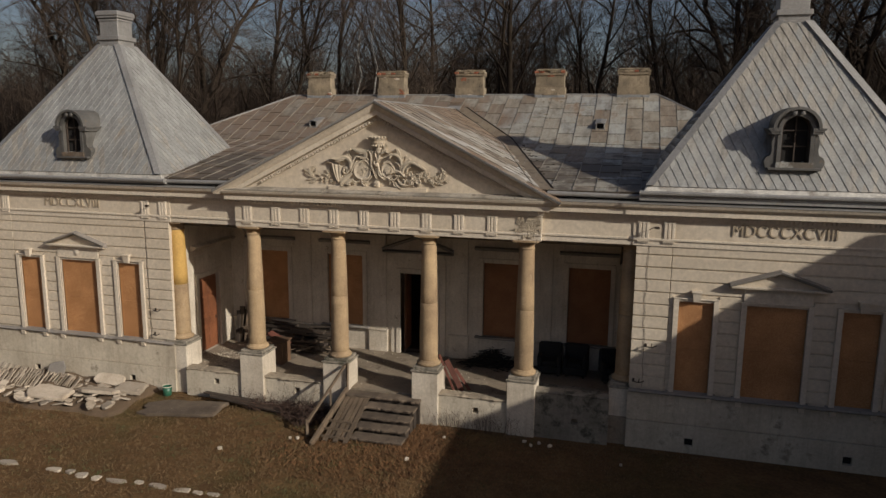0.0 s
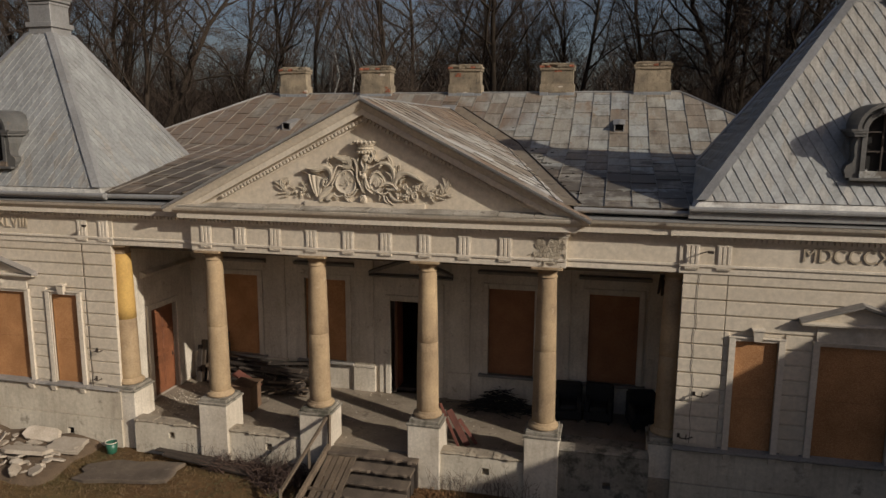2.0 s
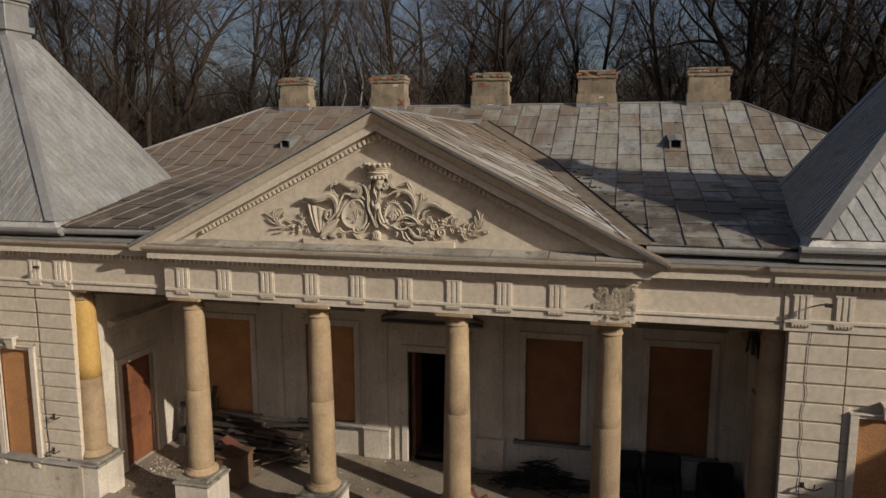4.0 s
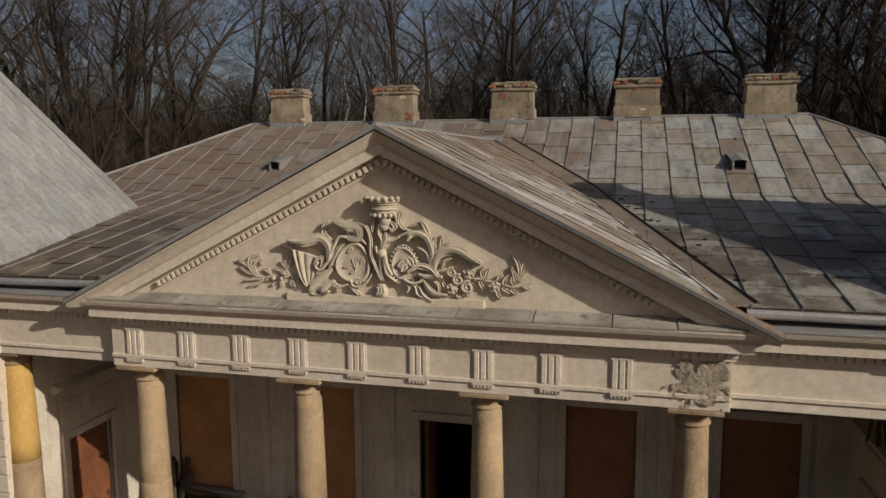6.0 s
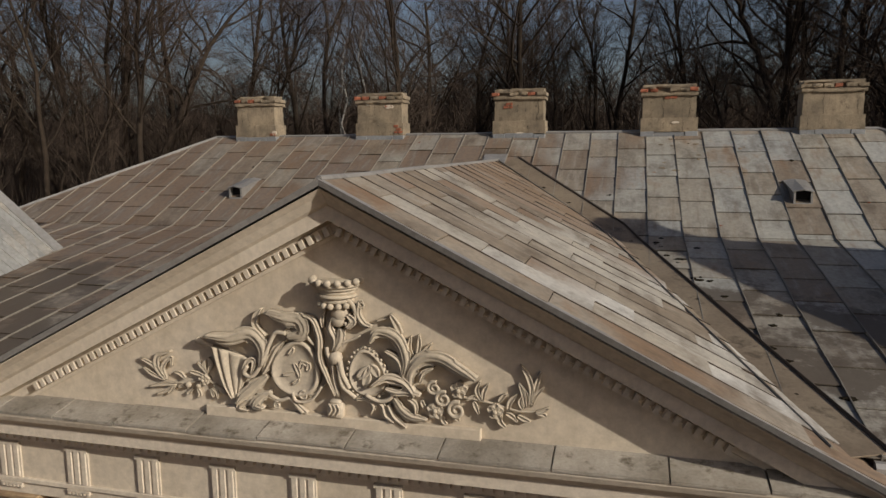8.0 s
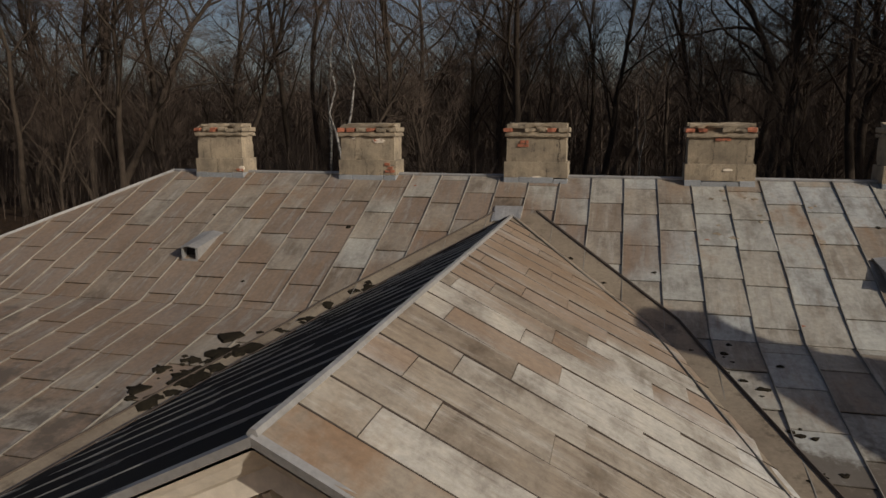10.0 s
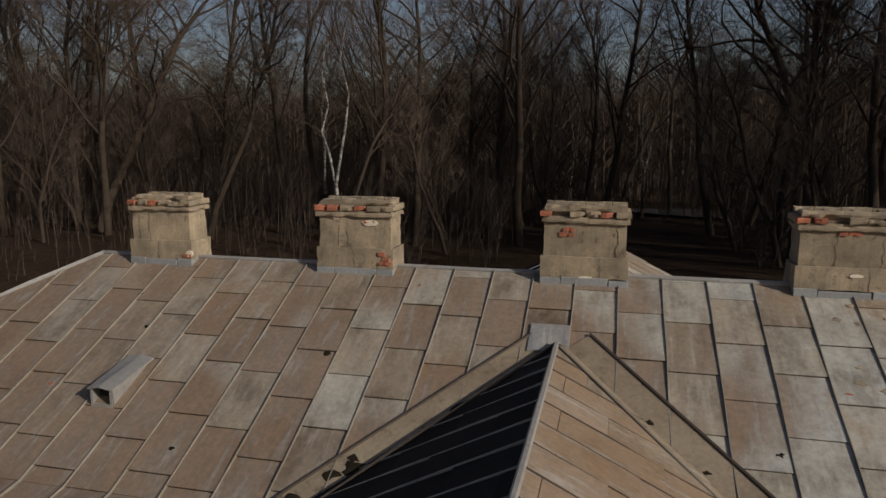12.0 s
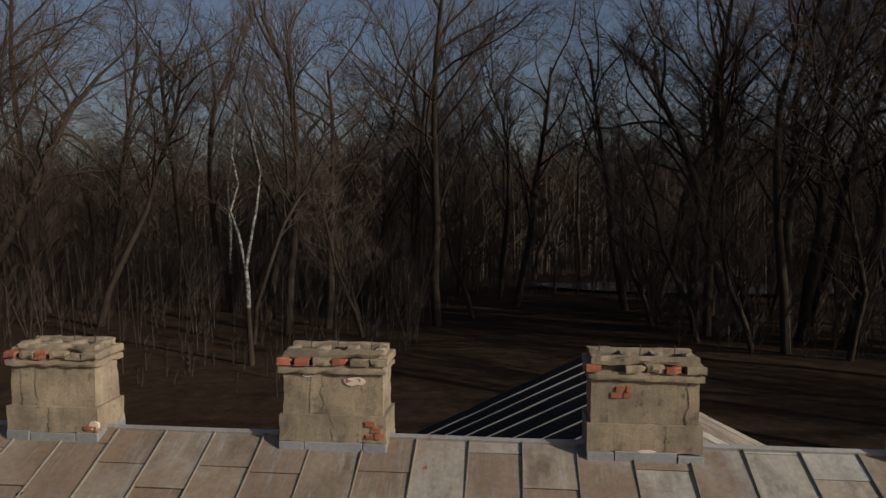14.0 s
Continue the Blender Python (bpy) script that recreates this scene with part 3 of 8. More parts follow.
def entablature(name, x0, x1, y, label, tri=(), flashed=True, ea=0.0, eb=0.0):
    e = thing(name, ((x0 + x1) / 2, y, 5.0), label, "entablature", kind="structure")
    part("architrave", new_box(x0, x1, y, y + 0.55, 4.99, 5.14, 0.008), TRIM, e)
    part("taenia", new_box(x0, x1, y - 0.035, y + 0.1, 5.14, 5.2, 0.008), TRIM, e)
    part("frieze", new_box(x0, x1, y, y + 0.5, 5.2, 5.67), PLASTER, e)
    for tx in tri:
        triglyph(tx, y - 0.02, e)
    bm = bmesh.new()
    run(bm, CORNICE, (x0, y, 5.67), (x1, y, 5.67), (0, -1, 0), cut_a=-ea, cut_b=eb)
    part("cornice", bm, TRIM, e)
    if flashed:
        bm = bmesh.new()
        run(bm, ((0.33, 0.452), (0.36, 0.446), (0.36, 0.466), (-0.1, 0.545), (-0.1, 0.53)), (x0, y, 5.67), (x1, y, 5.67), (0, -1, 0), cut_a=-ea, cut_b=eb)
        part("ledge_flashing", bm, ZINC, e, "pale grey metal sheet on the cornice ledge")
    n = int((x1 - x0) / 0.105)
    for i in range(n):
        xx = x0 + (i + 0.5) * (x1 - x0) / n
        dentil(e, Matrix.Translation((xx, y - 0.09, 5.7625)))
    return e


ent_w = {}
for sx in (-1, 1):
    a, b = span(sx, WING_IN - 0.1, WING_OUT + 0.05)
    ent_w[sx] = entablature("entablature_wing", a, b, WALL - 0.03, "cream plaster frieze and cornice with raised lettering", [sx * 7.26, sx * 7.9, sx * 13.35, sx * 14.0], ea=1.0, eb=1.0)
    a, b = span(sx, 4.62, WING_IN - 0.1)
    entablature("entablature_bay", a, b, WALL + 0.0, "plain cream plaster frieze and cornice beside the portico")
ent_p = entablature("entablature_portico", -4.62, 4.62, 16.8, "cream plaster frieze with triglyphs, one corner crumbled", [-4.2 + 0.9333 * i for i in range(9)], flashed=False, ea=1.0, eb=1.0)

# lettering of the two dates
def lettering(text, x, z, size, width):
    cu = bpy.data.curves.new("inscription", "FONT")
    cu.body, cu.size, cu.extrude, cu.align_x, cu.align_y = text, size, 0.016, "CENTER", "BOTTOM"
    tmp = bpy.data.objects.new("tmp", cu)
    bpy.context.evaluated_depsgraph_get()
    me = bpy.data.meshes.new_from_object(tmp)
    bpy.data.objects.remove(tmp)
    xs = [v.co.x for v in me.vertices]
    k = width / (max(xs) - min(xs))
    me.transform(pose(x, WALL - 0.042, z, 90) @ Matrix.Diagonal((k, 1, 1, 1)))
    return me


for sx, text, x, wd in ((-1, "MDCCXLVIII", -10.67, 2.12), (1, "MDCCCXCVIII", 10.62, 2.4)):
    me = lettering(text, x, 5.27, 0.42, wd)
    me.materials.append(LETTER)
    ob = new("inscription", me)
    ob.parent = ent_w[sx]
    ob.matrix_parent_inverse = ent_w[sx].matrix_world.inverted()
    tagged(ob, "raised Roman numeral date " + text)

# ---------------------------------------------------------------- pediment
RAKE = (APEX_Z + 0.02 - PED_Z) / PED_X


def rake_z(x):
    return APEX_Z + 0.02 - RAKE * abs(x)


def pediment():
    p = thing("pediment", (0, 16.8, 6.1), "cream plaster triangular pediment with dentilled sloping cornice", "pediment", kind="structure")
    bm = bmesh.new()
    tri = ((-4.45, 6.1), (4.45, 6.1), (0, 8.38))
    loft(bm, ([(x, 16.8, z) for x, z in tri], [(x, 17.1, z) for x, z in tri]))
    bmesh.ops.recalc_face_normals(bm, faces=bm.faces[:])
    part("tympanum", bm, PLASTER, p)
    prof = ((-0.3, -0.52), (0.03, -0.52), (0.03, -0.48), (0.06, -0.46), (0.06, -0.36), (0.13, -0.34), (0.22, -0.325), (0.23, -0.34), (0.23, -0.2), (0.27, -0.17), (0.33, -0.09), (0.4, -0.03), (0.4, 0.0), (-0.3, 0.0))
    for s in (-1, 1):
        bm = bmesh.new()
        run(bm, prof, (s * PED_X, 16.8, PED_Z), (0, 16.8, APEX_Z + 0.02), (0, -1, 0))
        bmesh.ops.bisect_plane(bm, geom=bm.verts[:] + bm.edges[:] + bm.faces[:], plane_co=(0, 0, 5.98), plane_no=(0, 0, 1), clear_inner=True)
        part("raking_cornice", bm, TRIM, p)
        bm = bmesh.new()
        run(bm, ((0.36, -0.012), (0.415, -0.012), (0.428, 0.05), (0.36, 0.055)), (s * (PED_X + 0.02), 16.8, PED_Z), (0, 16.8, APEX_Z + 0.025), (0, -1, 0))
        part("edge_flashing", bm, ZINC, p, "thin grey metal edge")
        n = 50
        for i in range(n):
            x = s * (0.02 + (i + 0.5) * 4.33 / n)
            if rake_z(x) < 6.78:
                continue
            dentil(p, Matrix.Translation((x, 16.71, rake_z(x) - 0.43)) @ Matrix.Rotation(s * math.atan(RAKE), 4, "Y") @ Matrix.Diagonal((0.78, 1.3, 1.15, 1)))
    # grey slabs on the horizontal cornice
    x = -4.75
    while x < 4.7:
        w = min(rng.uniform(0.75, 1.05), 4.75 - x)
        bm = bmesh.new()
        d = rng.uniform(0, 0.015)
        loft(bm, ([(x + 0.008, 16.445, 6.115 + d), (x + w - 0.008, 16.445, 6.115 + d), (x + w - 0.008, 16.8, 6.185 + d), (x + 0.008, 16.8, 6.185 + d)],
                  [(x + 0.008, 16.445, 6.145 + d), (x + w - 0.008, 16.445, 6.145 + d), (x + w - 0.008, 16.8, 6.215 + d), (x + 0.008, 16.8, 6.215 + d)]))
        bmesh.ops.recalc_face_normals(bm, faces=bm.faces[:])
        part("cornice_slab", bm, SLAB, p)
        x += w
    part("relief_base", new_box(-1.53, 1.42, 16.74, 16.82, 6.2, 6.32, 0.01), PLASTER, p, "narrow plaster shelf under the relief")
    return p


PEDIMENT = pediment()

# ---------------------------------------------------------------- columns
def column():
    c = thing("column", (COLS[1], COL_Y, GROUND), "tan sandstone column on a white plastered pedestal", "column", "portico columns")
    x, y = COLS[1], COL_Y
    bm = new_box(x - 0.4, x + 0.4, y - 0.42, y + 0.4, GROUND - 0.2, 1.0, 0.02)
    part("pedestal", bm, WHITE, c, "white peeling plaster pedestal")
    bm = bmesh.new()
    box(bm, x - 0.43, x + 0.43, y - 0.45, y + 0.43, 1.0, 1.06, 0.012)
    box(bm, x - 0.37, x + 0.37, y - 0.39, y + 0.37, 1.06, 1.14, 0.012)
    part("plinth_block", bm, MOSSY, c, "weathered brown-grey base block")
    bm = bmesh.new()
    lathe(bm, ((0.30, 1.14), (0.345, 1.16), (0.355, 1.19), (0.345, 1.225), (0.31, 1.245), (0.29, 1.26), (0.29, 1.28), (0.27, 1.3)), x, y, 40)
    part("base", bm, STONE, c, smooth=True)
    H0, H1 = 1.3, 4.72
    prof = []
    for i in range(15):
        t = i / 14
        r = 0.268 - 0.06 * (t ** 1.7)
        prof.append((r, H0 + (H1 - H0) * t))
    for nm, lo, hi in (("lower_drum", 0, 7), ("upper_drum", 7, 14)):
        q = prof[lo:hi + 1]
        q = [(q[0][0] - 0.005, q[0][1] + 0.001), (q[0][0], q[0][1] + 0.008)] + q[1:-1] + [(q[-1][0], q[-1][1] - 0.006), (q[-1][0] - 0.005, q[-1][1])]
        bm = bmesh.new()
        lathe(bm, q, x, y, 40)
        part(nm, bm, STONE, c, smooth=True)
    bm = bmesh.new()
    lathe(bm, ((0.208, 4.72), (0.232, 4.73), (0.235, 4.75), (0.21, 4.765), (0.208, 4.84), (0.225, 4.845), (0.225, 4.86), (0.26, 4.88), (0.30, 4.92), (0.31, 4.935)), x, y, 40)
    part("capital", bm, STONE, c, smooth=True)
    bm = new_box(x - 0.35, x + 0.35, y - 0.35, y + 0.35, 4.935, 4.99, 0.008)
    part("abacus", bm, STONE, c)
    return c


col = column()
for i, cx in enumerate(COLS):
    if i == 1:
        continue
    end = i in (0, 5)
    k = copy_thing(col, Matrix.Translation((cx - (0.06 if i == 0 else 0.02 if i == 5 else 0), COL_Y + (0.24 if i == 0 else 0.34 if i == 5 else 0), GROUND)))
    if end:
        tagged(k, "tan sandstone column against the wing corner, its upper half ochre" if i == 0 else "tan sandstone column in shade against the wing corner")
    if i == 0:
        bm = bmesh.new()
        lathe(bm, [(0.271 - 0.06 * (((z - 1.3) / 3.42) ** 1.7), z) for z in (2.95, 3.3, 3.7, 4.1, 4.45, 4.72)], COLS[1], COL_Y, 40)
        ob = part("upper_shaft", bm, OCHRE, col, "ochre rendered upper shaft", smooth=True)
        ob.parent = k
        ob.matrix_parent_inverse = Matrix.Translation((-COLS[1], -COL_Y, -GROUND))

# ---------------------------------------------------------------- porch
def broken_coping(x0, x1, y0, y1, z0, z1):
    """A coping stone with a chipped front and an uneven top."""
    bm = bmesh.new()
    n = max(4, int((x1 - x0) / 0.08))
    rings = []
    for i in range(n + 1):
        x = x0 + (x1 - x0) * i / n
        f = y0 + 0.045 * noise.noise((x * 7, 5, z0)) + 0.025 * noise.noise((x * 21, 2, 0))
        d = 0.03 * noise.noise((x * 9, 1, 3))
        rings.append([(x, f + 0.02, z0), (x, f, z1 - 0.03 + d), (x, f + 0.03, z1 + d), (x, y1, z1 + d * 0.4), (x, y1, z0)])
    loft(bm, rings)
    bmesh.ops.recalc_face_normals(bm, faces=bm.faces[:])
    return bm


def porch():
    f = link("floor", new_box(-7.15, 7.15, 16.95, BACK + 0.1, GROUND - 0.2, PORCH), FLOOR)
    tagged(f, "dusty porch floor strewn with grit", "floor", kind="structure")
    # low front walls between the pedestals
    spans = ((-6.6, -4.6, 0.28), (-3.8, -1.8, 0.28), (1.8, 3.8, 0.34), (4.6, 6.6, 0.72))
    for a, b, top in spans:
        w = thing("low_wall", ((a + b) / 2, 16.85, GROUND), "low weathered plaster wall between pedestals with a vent hole", "wall", "porch front walls", "structure")
        mx = (a + b) / 2 + 0.1
        bm = bmesh.new()
        z0 = GROUND - 0.2
        for q in ((a, mx - 0.09, z0, top), (mx + 0.09, b, z0, top), (mx - 0.09, mx + 0.09, z0, -0.1), (mx - 0.09, mx + 0.09, 0.08, top)):
            box(bm, q[0], q[1], 16.76, 17.05, q[2], q[3])
        part("body", bm, MOSSY if top > 0.5 else PLINTH, w)
        part("vent_opening", new_box(mx - 0.09, mx + 0.09, 17.0, 17.04, -0.1, 0.08), DARK, w)
        x = a
        while x < b - 0.05:
            wd = min(rng.uniform(0.5, 0.9), b - x)
            part("coping", broken_coping(x + 0.005, x + wd - 0.005, 16.71 + rng.uniform(0, 0.03), 17.12, top, top + 0.05 + rng.uniform(0, 0.03)), RUIN if top < 0.5 else MOSSY, w)
            x += wd
    # rear wall with window and door openings
    holes = sorted([(-5.55, 0.66, SILL, HEAD), (-2.68, 0.65, SILL, HEAD), (2.93, 0.65, SILL, HEAD), (5.74, 0.66, SILL, HEAD), (0.0, 0.62, PORCH, 3.05)])
    bm = bmesh.new()
    x = -7.15
    for cx, hw, z0, z1 in holes:
        box(bm, x, cx - hw, BACK, BACK + 0.5, GROUND, 5.1)
        if z0 > PORCH:
            box(bm, cx - hw, cx + hw, BACK, BACK + 0.5, GROUND, z0)
        box(bm, cx - hw, cx + hw, BACK, BACK + 0.5, z1, 5.1)
        x = cx + hw
    box(bm, x, 7.15, BACK, BACK + 0.5, GROUND, 5.1)
    bw = link("wall_porch_rear", bm, WHITE)
    tagged(bw, "dirty white plaster wall at the back of the porch", "wall", kind="structure")
    for px in (-4.27, -1.45, 1.45, 4.27, -6.95, 6.95):
        bm = bmesh.new()
        box(bm, px - 0.3, px + 0.3, BACK - 0.05, BACK + 0.01, 1.0, 4.7, 0.01)
        box(bm, px - 0.34, px + 0.34, BACK - 0.09, BACK + 0.01, PORCH, 0.95, 0.01)
        box(bm, px - 0.36, px + 0.36, BACK - 0.12, BACK + 0.01, 0.95, 1.02, 0.01)
        box(bm, px - 0.34, px + 0.34, BACK - 0.1, BACK + 0.01, 4.7, 4.85, 0.01)
        part("pilaster", bm, WHITE, bw)
    for cx, hw, z0, z1 in holes:
        if z0 > PORCH:
            w = thing("window_" + str(WINDOW_NO[0]), (cx, BACK, z0), "boarded porch window in a plain plaster surround", "window", "boarded porch windows", "structure")
            WINDOW_NO[0] += 1
            part("board", new_box(cx - hw, cx + hw, BACK + 0.06, BACK + 0.08, z0, z1), SHADED_OSB if cx > 0 else OSB, w, "chipboard sheet coloured darker for the shaded side" if cx > 0 else "orange chipboard sheet")
            for s in (-1, 1):
                part("jamb", new_box(*sorted((cx + s * hw, cx + s * (hw + 0.16))), BACK - 0.05, BACK + 0.06, z0, z1 + 0.16, 0.01), WHITE, w)
            part("lintel", new_box(cx - hw, cx + hw, BACK - 0.046, BACK + 0.06, z1, z1 + 0.155, 0.01), WHITE, w)
            part("sill", new_box(cx - hw - 0.26, cx + hw + 0.26, BACK - 0.16, BACK + 0.06, z0 - 0.07, z0, 0.01), LEDGE, w, "dark sill")
            bm = bmesh.new()
            run(bm, ((0, 0), (0.05, 0), (0.16, 0.06), (0.18, 0.1), (0, 0.13)), (cx - hw - 0.3, BACK, 3.98), (cx + hw + 0.3, BACK, 3.98), (0, -1, 0))
            part("hood_mould", bm, LEDGE, w, "dark hood moulding")
    d = thing("door_1", (0, BACK, PORCH), "open main doorway with a dark interior and pale stepped casing", "door", kind="structure")
    for s in (-1, 1):
        bm = bmesh.new()
        box(bm, *sorted((s * 0.62, s * 0.78)), BACK - 0.10, BACK + 0.3, PORCH, 3.22, 0.01)
        box(bm, *sorted((s * 0.78, s * 0.98)), BACK - 0.06, BACK + 0.02, PORCH, 3.6, 0.01)
        part("casing", bm, WHITE, d)
    part("lintel", new_box(-0.62, 0.62, BACK - 0.095, BACK + 0.3, 3.05, 3.22, 0.01), WHITE, d)
    part("frieze_panel", new_box(-0.92, 0.92, BACK - 0.055, BACK + 0.02, 3.225, 3.75, 0.01), WHITE, d)
    for s in (-1, 1):
        bm = bmesh.new()
        run(bm, ((0, -0.04), (0.12, -0.02), (0.22, 0.06), (0, 0.09)), (s * 1.25, BACK, 3.85), (0, BACK, 4.3), (0, -1, 0))
        part("pediment_rake", bm, LEDGE, d, "dark sloping door hood")
    bm = bmesh.new()
    run(bm, ((0, 0), (0.1, 0), (0.2, 0.06), (0, 0.1)), (-1.25, BACK, 3.75), (1.25, BACK, 3.75), (0, -1, 0))
    part("door_hood", bm, LEDGE, d)
    part("leaf", new_box(-0.60, -0.53, BACK + 0.3, BACK + 0.9, PORCH + 0.02, 3.0, 0.005), DOOR_WOOD, d, "red-brown wooden leaf standing open")
    # hall behind the doorway, its darkness put into the colour of all faces
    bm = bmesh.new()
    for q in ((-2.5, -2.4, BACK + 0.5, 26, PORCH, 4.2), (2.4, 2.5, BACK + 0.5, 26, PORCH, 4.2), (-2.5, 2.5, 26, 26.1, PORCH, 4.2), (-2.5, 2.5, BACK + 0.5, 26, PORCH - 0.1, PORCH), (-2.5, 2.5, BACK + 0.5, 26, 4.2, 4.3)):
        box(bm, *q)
    tagged(link("wall_hall", bm, DARK_WOOD), "hall behind the main doorway, coloured dark to look unlit", "wall", kind="structure")
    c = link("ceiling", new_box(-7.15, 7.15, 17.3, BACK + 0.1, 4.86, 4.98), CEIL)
    tagged(c, "stained plaster porch ceiling, coloured dark for shade", "ceiling", kind="structure")


porch()

# side doors of the porch
def side_door(sx):
    X = sx * (WING_IN + 0.05)
    d = thing("door_" + ("2" if sx < 0 else "3"), (X, 19.02, PORCH), "red-brown panelled wooden door in the side wall of the porch" if sx < 0 else "shaded panelled side door of the porch", "door", kind="structure")

    def bx(u0, u1, y0, y1, z0, z1, bev=0.0):
        return new_box(*sorted((X - sx * u0, X - sx * u1)), y0, y1, z0, z1, bev)
    lf = part("leaf", bx(-0.14, -0.08, 18.44, 19.60, PORCH + 0.02, 2.84), DOOR_WOOD, d)
    part("handle", bx(-0.08, -0.03, 19.44, 19.48, 1.22, 1.34, 0.006), IRON, lf, "dark iron handle")
    for y0 in (18.52, 19.06):
        for z0, z1 in ((0.42, 1.0), (1.12, 1.38), (1.5, 2.1), (2.2, 2.7)):
            part("panel", bx(-0.082, -0.055, y0, y0 + 0.46, z0, z1, 0.015), DOOR_WOOD, lf)
    for y0, y1 in ((18.26, 18.42), (19.62, 19.78)):
        part("casing", bx(-0.05, 0.07, y0, y1, PORCH, 3.02, 0.01), WHITE, d)
    part("lintel", bx(-0.05, 0.066, 18.42, 19.62, 2.86, 3.02, 0.01), WHITE, d)
    part("overdoor_panel", bx(-0.02, 0.03, 18.3, 19.74, 3.15, 3.65, 0.015), WHITE, d)
    bm = bmesh.new()
    run(bm, ((0, 0), (0.05, 0), (0.2, 0.09), (0.22, 0.14), (0, 0.2)), (X, 18.1, 3.85), (X, 20.55, 3.85), (-sx, 0, 0))
    part("overdoor_cornice", bm, WHITE, d)


for sx in (-1, 1):
    side_door(sx)

# ---------------------------------------------------------------- roofs
def main_z(y):
    return KINK_Z + (y - KINK_Y) * (RIDGE_Z - KINK_Z) / (RIDGE_Y - KINK_Y) if y > KINK_Y else EAVE_Z + (y - EAVE_Y) * (KINK_Z - EAVE_Z) / (KINK_Y - EAVE_Y)


def frame_on(p0, p1, up0):
    """Axes of a roof plane: p0 to p1 along the eave, up0 a point up the slope."""
    p0, p1, up0 = Vector(p0), Vector(p1), Vector(up0)
    u = (p1 - p0).normalized()
    v = up0 - p0
    v = (v - u * v.dot(u)).normalized()
    n = u.cross(v)
    if n.z < 0:
        n = -n
    return p0, u, v, n


def sheet_field(parent, p0, p1, up0, length, width, row, clips, cols0=0.0, keep=None, budget=None, rest=None, part_name="roof_sheet", mat=None, thick=0.012, seams=True, seam_mat=None, rise=1.0, edge_mat=None):
    """Roof sheets in columns with standing seams on one plane. clips: half planes (a, b, c) in the plane's own metres."""
    o, u, v, n = frame_on(p0, p1, up0)
    L = (Vector(p1) - o).length
    k = 0
    a = -cols0
    while a < L:
        b = min(a + width, L)
        lo = max(a, 0)
        s = -((k * 0.37 + rng.uniform(0, 0.25)) % 1.0) * row
        while s < length:
            h = row * rng.uniform(0.94, 1.06)
            t0, t1 = max(s, 0), min(s + h, length)
            s += h
            if t1 - t0 < 0.03:
                continue
            poly = [(lo + 0.004, t0 + 0.004), (b - 0.004, t0 + 0.004), (b - 0.004, t1 - 0.004), (lo + 0.004, t1 - 0.004)]
            for c in clips:
                if poly:
                    poly = clip(poly, *c)
            if len(poly) < 3:
                continue
            mid = (sum(p[0] for p in poly) / len(poly), sum(p[1] for p in poly) / len(poly))
            w = o + u * mid[0] + v * mid[1]
            if keep and not keep(w):
                continue
            tilt = 0.010 + rng.uniform(0, 0.010)
            pts = [o + u * (p[0]) + v * p[1] + n * (0.004 + tilt * (t1 - p[1]) / max(h, 0.1) + rng.uniform(0, 0.004)) for p in poly]
            if budget is not None and budget[0] <= 0:
                slab(rest, pts, n, thick)
            else:
                bm = bmesh.new()
                slab(bm, pts, n, thick)
                part(part_name, bm, edge_mat if edge_mat and k == 0 else mat or SHEET, parent)
                if budget is not None:
                    budget[0] -= 1
        if seams and a > 0:
            line = [(a, 0.0), (a, length)]
            q = line
            for c in clips:
                d0, d1 = c[0] * q[0][0] + c[1] * q[0][1] + c[2], c[0] * q[1][0] + c[1] * q[1][1] + c[2]
                if d0 < 0 and d1 < 0:
                    q = None
                    break
                if d0 < 0 or d1 < 0:
                    s_ = d0 / (d0 - d1)
                    m_ = (a, q[0][1] + s_ * (q[1][1] - q[0][1]))
                    q = [m_, q[1]] if d0 < 0 else [q[0], m_]
            if q and (not keep or keep(o + u * a + v * (q[0][1] * 0.5 + q[1][1] * 0.5)) or keep(o + u * a + v * (q[1][1] - 0.1))):
                bm = bmesh.new()
                steps = max(2, int((q[1][1] - q[0][1]) / 0.7))
                rings = []
                for i in range(steps + 1):
                    t = q[0][1] + (q[1][1] - q[0][1]) * i / steps
                    j = rng.uniform(-0.006, 0.006)
                    c = o + u * (a + j) + v * t
                    rings.append([c - u * 0.008, c + u * 0.008, c + u * 0.005 + n * (0.046 * rise + j), c - u * 0.005 + n * (0.046 * rise + j)])
                loft(bm, rings)
                bmesh.ops.recalc_face_normals(bm, faces=bm.faces[:])
                part("standing_seam", bm, seam_mat or SEAM, parent)
        a += width
        k += 1


